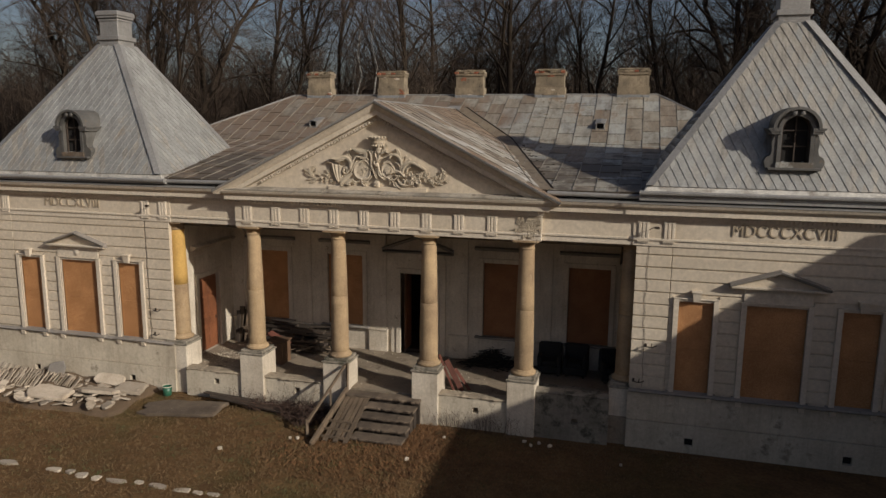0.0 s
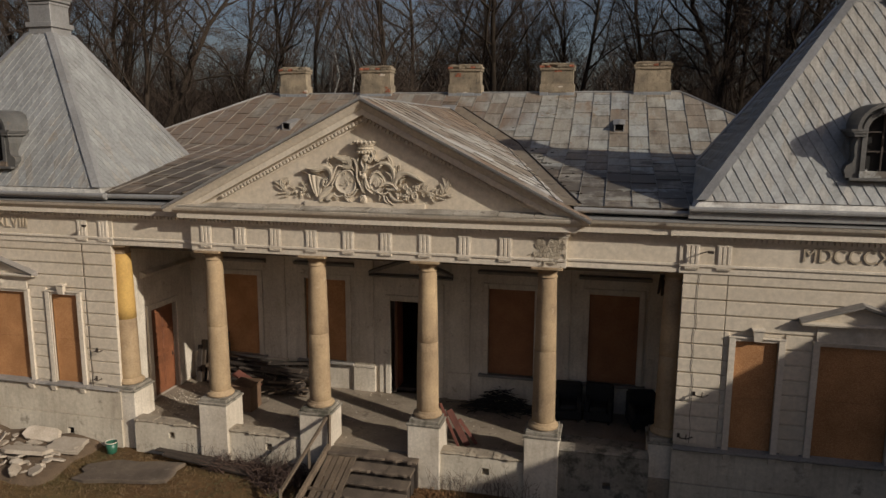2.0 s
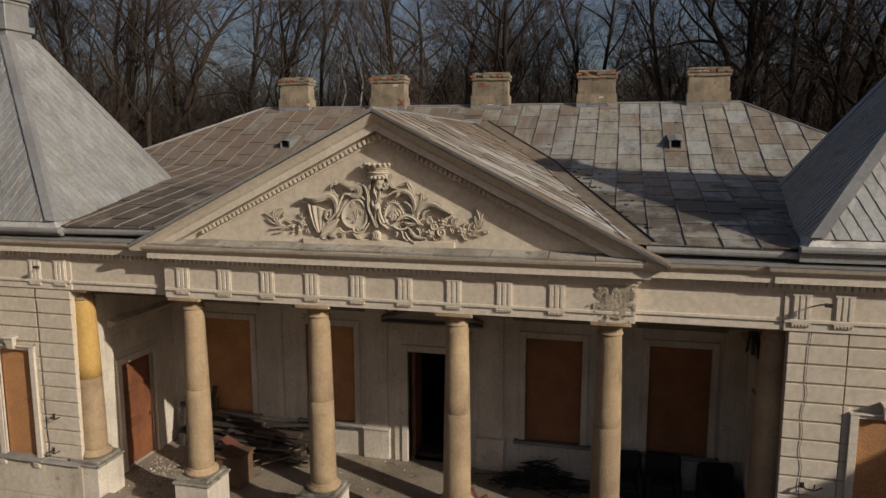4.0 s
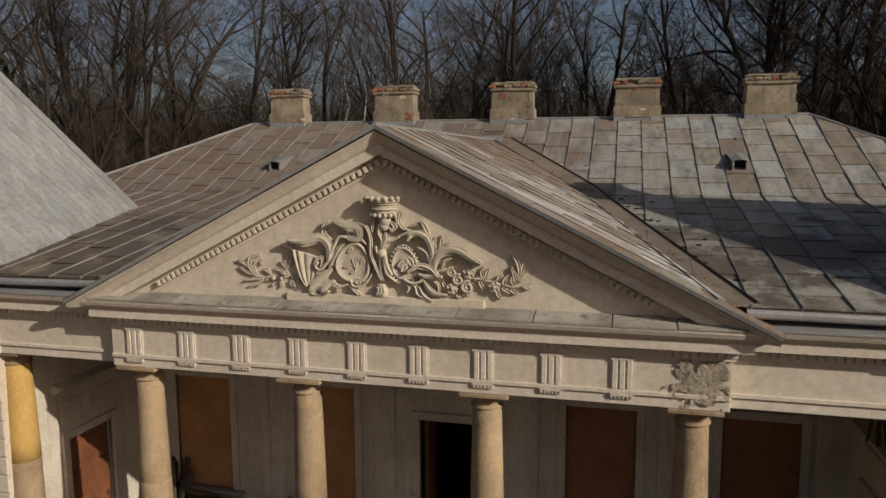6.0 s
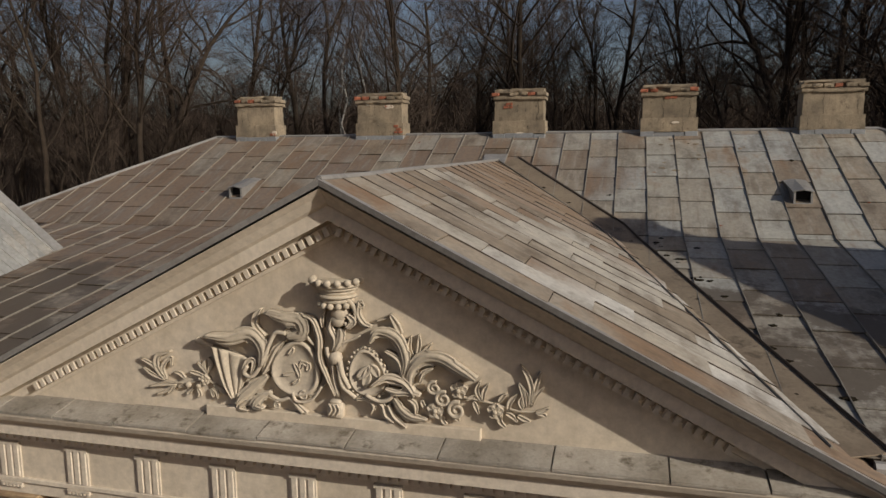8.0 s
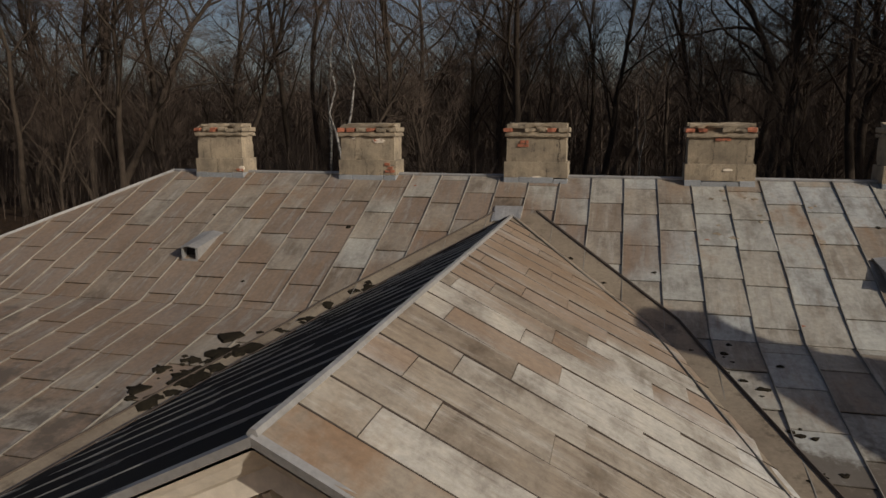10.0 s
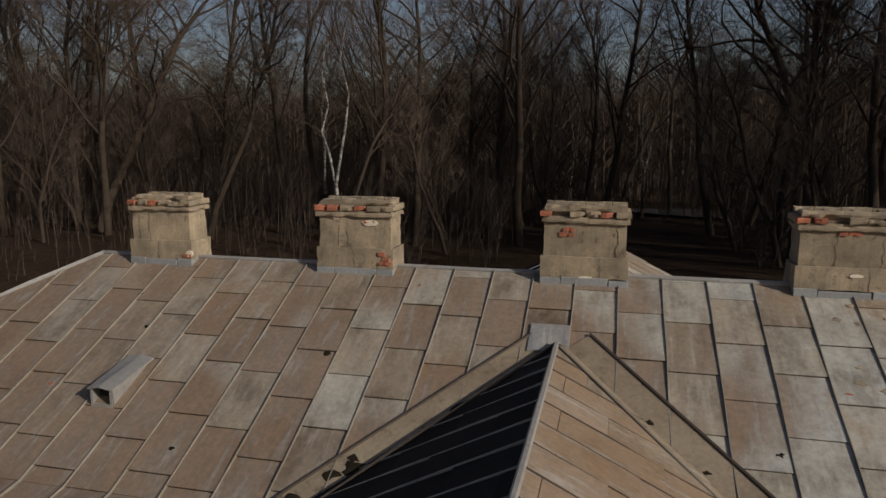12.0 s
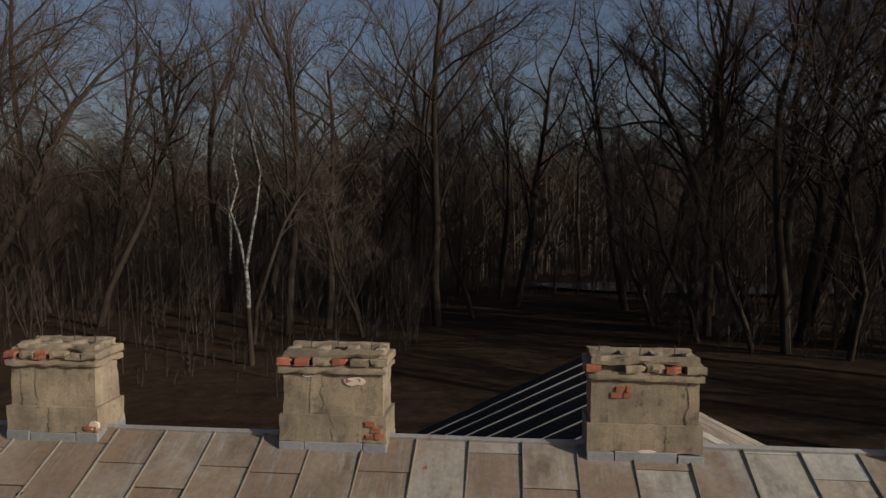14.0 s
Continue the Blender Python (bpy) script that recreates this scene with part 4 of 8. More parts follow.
def main_roof():
    r = thing("main_roof", (0, RIDGE_Y, 6.4), "hipped sheet-metal roof with standing seams, grey and rust-brown", "roof", kind="structure")
    # deck under the sheets
    bm = bmesh.new()
    REAR_Y, REAR_Z = 33.2, 6.2       # rear eaves, a steeper single slope
    drop = Vector((0, 0, 0.12))

    def plate(*pts):
        q = [Vector(p) for p in pts]
        loft(bm, (q, [p - drop for p in q]))
    for s in (-1, 1):
        plate((s * 4.75, EAVE_Y, EAVE_Z), (s * 15, EAVE_Y, EAVE_Z), (s * KINK_X, KINK_Y, KINK_Z), (s * 2.3, KINK_Y, KINK_Z))
        plate((s * RIDGE_X, RIDGE_Y, RIDGE_Z), (s * KINK_X, KINK_Y, KINK_Z), (s * 14.4, KINK_Y - 2, EAVE_Z), (s * 14.4, REAR_Y, REAR_Z))
    plate((-KINK_X, KINK_Y, KINK_Z), (KINK_X, KINK_Y, KINK_Z), (RIDGE_X, RIDGE_Y, RIDGE_Z), (-RIDGE_X, RIDGE_Y, RIDGE_Z))
    plate((-14.4, REAR_Y, REAR_Z), (14.4, REAR_Y, REAR_Z), (RIDGE_X, RIDGE_Y, RIDGE_Z), (-RIDGE_X, RIDGE_Y, RIDGE_Z))
    bmesh.ops.recalc_face_normals(bm, faces=bm.faces[:])
    part("deck", bm, DECK, r)
    rest = bmesh.new()
    budget = [300]

    def outside(w):
        if abs(w.x) < PED_X and w.z < rake_z(w.x) - 0.25:
            return False
        if abs(w.x) > 8.3 and w.y < 21.4:
            return False
        return True
    up_len = math.hypot(RIDGE_Y - KINK_Y, RIDGE_Z - KINK_Z)
    lo_len = math.hypot(KINK_Y - EAVE_Y, KINK_Z - EAVE_Z)
    hw = KINK_X
    kk = (hw - RIDGE_X) / up_len
    wide, tall = 0.584, 0.9          # sheet width and length
    first = lambda x: (x - 3.06) % wide      # seams line up with one at x = 3.06
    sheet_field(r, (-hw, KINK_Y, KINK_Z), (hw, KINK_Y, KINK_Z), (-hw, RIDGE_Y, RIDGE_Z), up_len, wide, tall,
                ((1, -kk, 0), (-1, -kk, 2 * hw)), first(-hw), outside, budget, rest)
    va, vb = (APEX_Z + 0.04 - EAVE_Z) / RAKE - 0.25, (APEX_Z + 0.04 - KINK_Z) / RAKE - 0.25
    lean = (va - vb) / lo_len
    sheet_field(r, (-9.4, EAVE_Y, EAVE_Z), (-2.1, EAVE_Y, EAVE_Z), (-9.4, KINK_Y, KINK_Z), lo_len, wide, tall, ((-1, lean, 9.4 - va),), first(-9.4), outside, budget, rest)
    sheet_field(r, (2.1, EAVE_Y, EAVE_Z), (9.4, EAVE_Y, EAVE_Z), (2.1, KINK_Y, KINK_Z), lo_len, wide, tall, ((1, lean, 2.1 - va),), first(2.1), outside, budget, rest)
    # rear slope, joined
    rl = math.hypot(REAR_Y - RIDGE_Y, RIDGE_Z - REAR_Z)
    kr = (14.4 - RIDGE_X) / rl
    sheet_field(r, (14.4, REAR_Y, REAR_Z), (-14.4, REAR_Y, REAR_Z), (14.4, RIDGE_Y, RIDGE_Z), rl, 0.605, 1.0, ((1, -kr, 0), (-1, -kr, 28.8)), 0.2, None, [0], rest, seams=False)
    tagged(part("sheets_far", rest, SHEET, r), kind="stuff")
    # ridge and hip cappings
    for a, b in (((-RIDGE_X, RIDGE_Y, RIDGE_Z), (RIDGE_X, RIDGE_Y, RIDGE_Z)), ((-RIDGE_X, RIDGE_Y, RIDGE_Z), (-KINK_X, KINK_Y, KINK_Z)), ((RIDGE_X, RIDGE_Y, RIDGE_Z), (KINK_X, KINK_Y, KINK_Z))):
        bm = bmesh.new()
        a, b = Vector(a), Vector(b)
        n = 14
        tube(bm, [a.lerp(b, i / n) + Vector((0, 0, 0.02 + rng.uniform(-0.008, 0.008))) for i in range(n + 1)], [0.045] * (n + 1), 6)
        part("ridge_cap", bm, ZINC, r)
    # gutters on the two bays
    for s in (-1, 1):
        bm = bmesh.new()
        tube(bm, [(s * (4.75 + 2.4 * i / 6), 16.74, 6.31 - 0.004 * i) for i in range(7)], [0.06] * 7, 8)
        part("gutter", bm, ZINC, r, "grey half-round gutter")
    return r


main_roof()


def portico_roof():
    r = thing("portico_roof", (0, 21, 8.6), "gabled sheet-metal roof behind the pediment", "roof", kind="structure")
    z0, x0 = rake_z(PED_X) + 0.02, PED_X + 0.03
    zt = rake_z(0) + 0.02
    y0, y1 = 16.4, 26.2
    bm = bmesh.new()
    for s in (-1, 1):
        a = [Vector(p) for p in ((s * x0, y0, z0), (s * x0, 20, z0), (0, y1, zt), (0, y0, zt))]
        loft(bm, (a, [p - Vector((0, 0, 0.05)) for p in a]))
    bmesh.ops.recalc_face_normals(bm, faces=bm.faces[:])
    part("deck", bm, DECK, r)
    L = math.hypot(x0, zt - z0)

    def above(w):
        return w.z > main_z(w.y) - 0.25
    for s in (1, -1):
        rest = bmesh.new()
        sheet_field(r, (s * x0, y0, z0), (s * x0, y1, z0), (0, y0, zt), L, 0.48, 1.15, (), 0.0, above, [300], rest, mat=PALE_SHEET if s > 0 else SHADED_SHEET, seam_mat=DECK if s > 0 else ZINC, rise=0.85 if s > 0 else 1.0, thick=0.02, edge_mat=RUST_SHEET if s > 0 else None)
        rest.free()
    bm = bmesh.new()
    tube(bm, [(0, y0 + (25.5 - y0) * i / 14, zt + 0.03 + rng.uniform(-0.006, 0.006)) for i in range(15)], [0.035] * 15, 6)
    part("ridge_cap", bm, ZINC, r)
    # valley gutters: folded strips
    for s in (-1, 1):
        pts = []
        for i in range(19):
            y = 25.53 - (25.53 - 16.7) * i / 18
            z = main_z(y)
            x = (APEX_Z + 0.04 - z) / RAKE
            pts.append(Vector((s * max(x, 0), y, z)))
        bm = bmesh.new()
        rings = []
        for i, p in enumerate(pts):
            d = (pts[min(i + 1, 18)] - pts[max(i - 1, 0)]).normalized()
            side = d.cross(Vector((0, 0, 1))).normalized()
            if side.x * s < 0:
                side = -side
            q = p + side * (0.36 if s > 0 else 0.28)
            q.z = main_z(q.y) + 0.035
            q2 = p - side * 0.16
            q2.z = rake_z(q2.x) + 0.06
            c = p + Vector((0, 0, 0.03))
            rings.append([q, q + Vector((0, 0, 0.012)), c + Vector((0, 0, 0.012)), q2 + Vector((0, 0, 0.012)), q2, c])
        loft(bm, rings)
        bmesh.ops.recalc_face_normals(bm, faces=bm.faces[:])
        part("valley_strip", bm, VALLEY, r, "folded metal valley strip")
        bm = bmesh.new()
        tube(bm, [rr[1] + Vector((0, 0, 0.008)) for rr in rings], [0.022 if s > 0 else 0.016] * 19, 5)
        part("valley_edge", bm, DECK, r)
        bm = bmesh.new()
        tube(bm, [rr[3] + Vector((0, 0, 0.006)) for rr in rings], [0.014] * 19, 5)
        part("valley_fold", bm, SEAM if s > 0 else DECK, r)
    return r


portico_roof()

# ---------------------------------------------------------------- tower roofs
TX1, TY0, TY1 = 14.1, 16.68, 21.65
CAP_Y, CAP_H = 19.3, 0.4


def diamonds(parent, A, B, C, D, budget, rest, du=0.112, dv=0.245):
    """Scale plates on the roof face with base A-B and top D-C."""
    o, u, v, n = frame_on(A, B, (Vector(C) + Vector(D)) / 2)
    loc = [((Vector(p) - o).dot(u), (Vector(p) - o).dot(v)) for p in (A, B, C, D)]
    clips = []
    cx, cy = sum(p[0] for p in loc) / 4, sum(p[1] for p in loc) / 4
    for i in range(4):
        (x0, y0), (x1, y1) = loc[i], loc[(i + 1) % 4]
        a, b = y0 - y1, x1 - x0
        c = -(a * x0 + b * y0)
        if a * cx + b * cy + c < 0:
            a, b, c = -a, -b, -c
        clips.append((a, b, c))
    W, H = loc[1][0], loc[2][1]
    for j in range(int(H / dv) + 2):
        for i in range(int(W / (2 * du)) + 2):
            x, y = i * 2 * du + (j % 2) * du, j * dv
            poly = [(x, y - dv * 1.17), (x + du * 0.95, y - dv * 0.04), (x, y + dv), (x - du * 0.95, y - dv * 0.04)]
            for c in clips:
                if poly:
                    poly = clip(poly, *c)
            if len(poly) < 3:
                continue
            area = abs(sum(poly[k][0] * poly[(k + 1) % len(poly)][1] - poly[(k + 1) % len(poly)][0] * poly[k][1] for k in range(len(poly)))) / 2
            if area < 0.0015:
                continue
            jit = rng.uniform(0, 0.005)
            pts = [o + u * p[0] + v * p[1] + n * (0.006 + jit + 0.026 * (y + dv - p[1]) / (2 * dv)) for p in poly]
            if budget[0] > 0:
                bm = bmesh.new()
                slab(bm, pts, n, 0.012)
                part("scale_plate", bm, DIAMOND, parent)
                budget[0] -= 1
            else:
                slab(rest, pts, n, 0.012)


def tower_roof(sx):
    TX0, TZ, CAP_X, CAP_Z = (7.3, 6.56, 10.76, 10.76) if sx > 0 else (7.08, 6.47, 10.45, 10.6)
    r = thing("tower_roof", (sx * CAP_X, CAP_Y, TZ), "steep hipped tower roof of grey metal scale plates", "roof", "tower roofs", "structure")
    base = [Vector((sx * x, y, TZ)) for x, y in ((TX0, TY0), (TX1, TY0), (TX1, TY1), (TX0, TY1))]
    top = [Vector((sx * CAP_X + sx * dx * CAP_H, CAP_Y + dy * CAP_H, CAP_Z)) for dx, dy in ((-1, -1), (1, -1), (1, 1), (-1, 1))]
    bm = bmesh.new()
    loft(bm, (base, top))
    bmesh.ops.recalc_face_normals(bm, faces=bm.faces[:])
    part("deck", bm, ZINC, r)
    rest = bmesh.new()
    budget = [300]
    order = (0, 3, 1, 2)
    for k in order:
        A, B, C, D = base[k], base[(k + 1) % 4], top[(k + 1) % 4], top[k]
        diamonds(r, A, B, C, D, budget, rest)
        if k == 3:
            budget[0] = 0
    tagged(part("scales_far", rest, DIAMOND, r), kind="stuff")
    for k in range(4):
        bm = bmesh.new()
        a, b = base[k], top[k]
        d = (b - a).normalized()
        out = Vector((a.x - sx * CAP_X, a.y - CAP_Y, 0)).normalized()
        s1 = Vector((-out.y, out.x, 0))
        rings = [[p + s1 * 0.15 - out * 0.07 + Vector((0, 0, 0.05)), p + s1 * 0.03 + out * 0.05 + Vector((0, 0, 0.04)), p + out * 0.08 + Vector((0, 0, 0.04)), p - s1 * 0.03 + out * 0.05 + Vector((0, 0, 0.04)), p - s1 * 0.15 - out * 0.07 + Vector((0, 0, 0.05)), p - out * 0.12] for p in (a, a.lerp(b, 0.5), b)]
        loft(bm, rings)
        bmesh.ops.recalc_face_normals(bm, faces=bm.faces[:])
        part("hip_cap", bm, ZINC, r, "plain grey metal hip strip")
    # apron between the scales and the gutter
    bm = bmesh.new()
    e = 0.2
    low = [Vector((p.x + (-sx if i in (0, 3) else sx) * e * (0.55 if i in (0, 3) else 1), p.y + (-0.35 if i < 2 else 1) * e, TZ - 0.13)) for i, p in enumerate(base)]
    loft(bm, (low, [p + Vector((0, 0, 0.02)) for p in base]))
    bmesh.ops.recalc_face_normals(bm, faces=bm.faces[:])
    part("apron", bm, PALE_SHEET, r, "rust-streaked metal apron")
    bm = bmesh.new()
    g0, g1 = span(sx, TX0 - 0.2, TX1 + 0.4)
    tube(bm, [(g0 + (g1 - g0) * i / 8, TY0 - 0.09, TZ - 0.16) for i in range(9)], [0.06] * 9, 8)
    part("gutter", bm, ZINC, r, "grey half-round gutter")
    part("fascia", new_box(g0, g1, TY0 - 0.045, TY0 + 0.04, 6.205, TZ - 0.1), ZINC, r, "grey metal board under the eaves")
    # metal-clad cap like a small chimney
    c = thing("tower_cap", (sx * CAP_X, CAP_Y, CAP_Z), "square grey metal-clad cap on the tower roof", "roof cap", "tower caps")
    bm = bmesh.new()
    for h, a, b in ((0.44, CAP_Z - 0.08, CAP_Z + 0.06), (0.385, CAP_Z + 0.06, CAP_Z + 0.2), (0.44, CAP_Z + 0.2, CAP_Z + 0.34)):
        box(bm, sx * CAP_X - h, sx * CAP_X + h, CAP_Y - h, CAP_Y + h, a, b, 0.01)
    part("base", bm, ZINC, c)
    part("shaft", new_box(sx * CAP_X - 0.36, sx * CAP_X + 0.36, CAP_Y - 0.36, CAP_Y + 0.36, CAP_Z + 0.34, CAP_Z + 0.9, 0.01), ZINC, c)
    bm = bmesh.new()
    for h, a, b in ((0.385, 0.82, 0.88), (0.41, 0.92, 1.0), (0.44, 1.0, 1.13), (0.40, 1.13, 1.16)):
        box(bm, sx * CAP_X - h, sx * CAP_X + h, CAP_Y - h, CAP_Y + h, CAP_Z + a, CAP_Z + b, 0.01)
    part("crown_moulding", bm, ZINC, c)


for sx in (-1, 1):
    tower_roof(sx)

# ---------------------------------------------------------------- dormers
def dormer(sx):
    X, Y, Z = (10.66, 16.78, 7.1) if sx > 0 else (-10.33, 16.78, 6.98)
    d = thing("dormer", (X, Y + 0.4, Z), "small arched dormer window with scrolled metal sides", "dormer", "tower dormers")
    W, H = 0.32, 0.92            # half opening, springing height
    SEG = 14
    arch = lambda r, y, z0=Z: [(X - r, y, z0)] + [(X + r * -math.cos(math.pi * i / SEG), y, Z + H + r * math.sin(math.pi * i / SEG)) for i in range(SEG + 1)] + [(X + r, y, z0)]
    # face ring
    bm = bmesh.new()
    for r0, r1, y in ((W, W + 0.09, Y), (W + 0.09, W + 0.15, Y + 0.05)):
        a, b = arch(r0, y), arch(r1, y)
        a2, b2 = arch(r0, y + 0.25), arch(r1, y + 0.25)
        va, vb, va2, vb2 = ([bm.verts.new(p) for p in q] for q in (a, b, a2, b2))
        for i in range(len(a) - 1):
            bm.faces.new((va[i], va[i + 1], vb[i + 1], vb[i]))
            bm.faces.new((va[i], va2[i], va2[i + 1], va[i + 1]))
            bm.faces.new((vb[i], vb[i + 1], vb2[i + 1], vb2[i]))
    bmesh.ops.recalc_face_normals(bm, faces=bm.faces[:])
    part("arched_frame", bm, DORMER, d, "grey metal arched frame")
    # barrel roof over it
    bm = bmesh.new()
    r = W + 0.2
    ring = lambda y, rr: [(X + rr * -math.cos(math.pi * i / SEG), y, Z + H + rr * math.sin(math.pi * i / SEG) + 0.0) for i in range(SEG + 1)]
    outer, inner = (Y - 0.07, r + 0.02), (Y - 0.07, r - 0.05)
    v1, v2, v3, v4 = ([bm.verts.new(p) for p in ring(*q)] for q in (outer, (Y + 1.5, r + 0.02), inner, (Y + 1.5, r - 0.05)))
    for i in range(SEG):
        bm.faces.new((v1[i], v1[i + 1], v2[i + 1], v2[i]))
        bm.faces.new((v3[i], v4[i], v4[i + 1], v3[i + 1]))
        bm.faces.new((v1[i], v3[i], v3[i + 1], v1[i + 1]))
    bmesh.ops.recalc_face_normals(bm, faces=bm.faces[:])
    part("barrel_roof", bm, DORMER, d, "curved metal hood")
    # cheeks, shoulders and scrolls
    for s in (-1, 1):
        part("cheek", new_box(*sorted((X + s * (W + 0.12), X + s * (W + 0.17))), Y + 0.1, Y + 1.2, Z, Z + H), DORMER, d)
        bm = bmesh.new()
        for k, (o, a, b) in enumerate(((0.28, 0.0, 0.04), (0.32, 0.04, 0.09), (0.25, -0.06, 0.0))):
            box(bm, *sorted((X + s * (W + 0.02), X + s * (W + o))), Y - 0.06 + 0.02 * (k == 2), Y + 1.0, Z + H - 0.06 + a, Z + H - 0.06 + b, 0.006)
        part("impost", bm, DORMER, d)
        prof = [(0.17, 0.78), (0.21, 0.6), (0.19, 0.42), (0.22, 0.3), (0.32, 0.24), (0.36, 0.14), (0.33, 0.05), (0.33, 0.0), (0.1, 0.0), (0.1, 0.78)]
        bm = bmesh.new()
        pts = [(X + s * (W + o), Z + z) for o, z in prof]
        loft(bm, ([(x, Y + 0.03, z) for x, z in pts], [(x, Y + 0.3, z) for x, z in pts]))
        bmesh.ops.recalc_face_normals(bm, faces=bm.faces[:])
        part("scroll", bm, DORMER, d, "dark curved scroll bracket")
        bm = bmesh.new()
        lathe(bm, ((0.03, 0), (0.06, 0.02), (0.05, 0.05), (0.0, 0.06)), seg=12)
        bmesh.ops.transform(bm, matrix=pose(X + s * 0.09, Y - 0.03, Z + H + W + 0.06, 90), verts=bm.verts[:])
        part("boss", bm, DORMER, d)
    part("sill", new_box(X - 0.6, X + 0.6, Y - 0.06, Y + 0.4, Z - 0.06, Z, 0.01), DORMER, d)
    part("apron_panel", new_box(X - W - 0.1, X + W + 0.1, Y - 0.02, Y + 0.3, Z, Z + 0.13, 0.006), SHEET, d, "rusty panel under the window")
    part("interior", new_box(X - W - 0.05, X + W + 0.05, Y + 0.215, Y + 0.235, Z, Z + H + W + 0.03), DARK, d, "unlit space behind the window")
    bm = bmesh.new()
    a, b, a2, b2 = ([bm.verts.new(p) for p in arch(rr, yy, Z + 0.13)] for rr, yy in ((W - 0.035, Y + 0.13), (W + 0.01, Y + 0.13), (W - 0.035, Y + 0.19), (W + 0.01, Y + 0.19)))
    for i in range(len(a) - 1):
        bm.faces.new((a[i], a[i + 1], b[i + 1], b[i]))
        bm.faces.new((a[i], a2[i], a2[i + 1], a[i + 1]))
    bmesh.ops.recalc_face_normals(bm, faces=bm.faces[:])
    sash = part("sash", bm, DARK_WOOD, d, "weathered wooden sash without glass")
    part("glazing_bar", new_box(X - 0.015, X + 0.015, Y + 0.14, Y + 0.18, Z + 0.13, Z + H + W - 0.03), DARK_WOOD, sash)
    for z in (Z + H - 0.04, Z + 0.5):
        for s in (-1, 1):
            part("glazing_bar", new_box(*sorted((X + s * 0.016, X + s * (W - 0.03))), Y + 0.145, Y + 0.175, z, z + 0.03), DARK_WOOD, sash)


for sx in (-1, 1):
    dormer(sx)

# ---------------------------------------------------------------- chimneys
def worn(x0, x1, y0, y1, z0, z1, seed, rough=0.004, step=0.09, chip=0.02):
    """A plastered masonry block with wavering faces and crumbled arrises."""
    bm = bmesh.new()
    nx, ny, nz = (max(2, int(round((b - a) / step))) for a, b in ((x0, x1), (y0, y1), (z0, z1)))
    at = {}

    def vert(i, j, k):
        if (i, j, k) not in at:
            x, y, z = x0 + (x1 - x0) * i / nx, y0 + (y1 - y0) * j / ny, z0 + (z1 - z0) * k / nz
            edge = (i in (0, nx)) + (j in (0, ny)) + (k in (0, nz))
            q = Vector((x * 6, y * 6, z * 6 + seed * 3.1))
            d = noise.noise_vector(q) * rough + noise.noise_vector(q * 3.3) * rough * 0.5
            if edge > 1:
                bite = max(0.0, noise.noise(q * 1.6) + 0.1) * chip
                c = Vector((x0 + x1 - 2 * x, y0 + y1 - 2 * y, z0 + z1 - 2 * z))
                d = d + Vector([math.copysign(bite, v) if m else 0 for v, m in zip(c, (i in (0, nx), j in (0, ny), k in (0, nz)))])
            at[i, j, k] = bm.verts.new(Vector((x, y, z)) + d)
        return at[i, j, k]
    for a in range(nx):
        for b in range(nz):
            for j in (0, ny):
                bm.faces.new((vert(a, j, b), vert(a + 1, j, b), vert(a + 1, j, b + 1), vert(a, j, b + 1)))
    for a in range(ny):
        for b in range(nz):
            for i in (0, nx):
                bm.faces.new((vert(i, a, b), vert(i, a + 1, b), vert(i, a + 1, b + 1), vert(i, a, b + 1)))
    for a in range(nx):
        for b in range(ny):
            for k in (0, nz):
                bm.faces.new((vert(a, b, k), vert(a + 1, b, k), vert(a + 1, b + 1, k), vert(a, b + 1, k)))
    bmesh.ops.recalc_face_normals(bm, faces=bm.faces[:])
    return bm


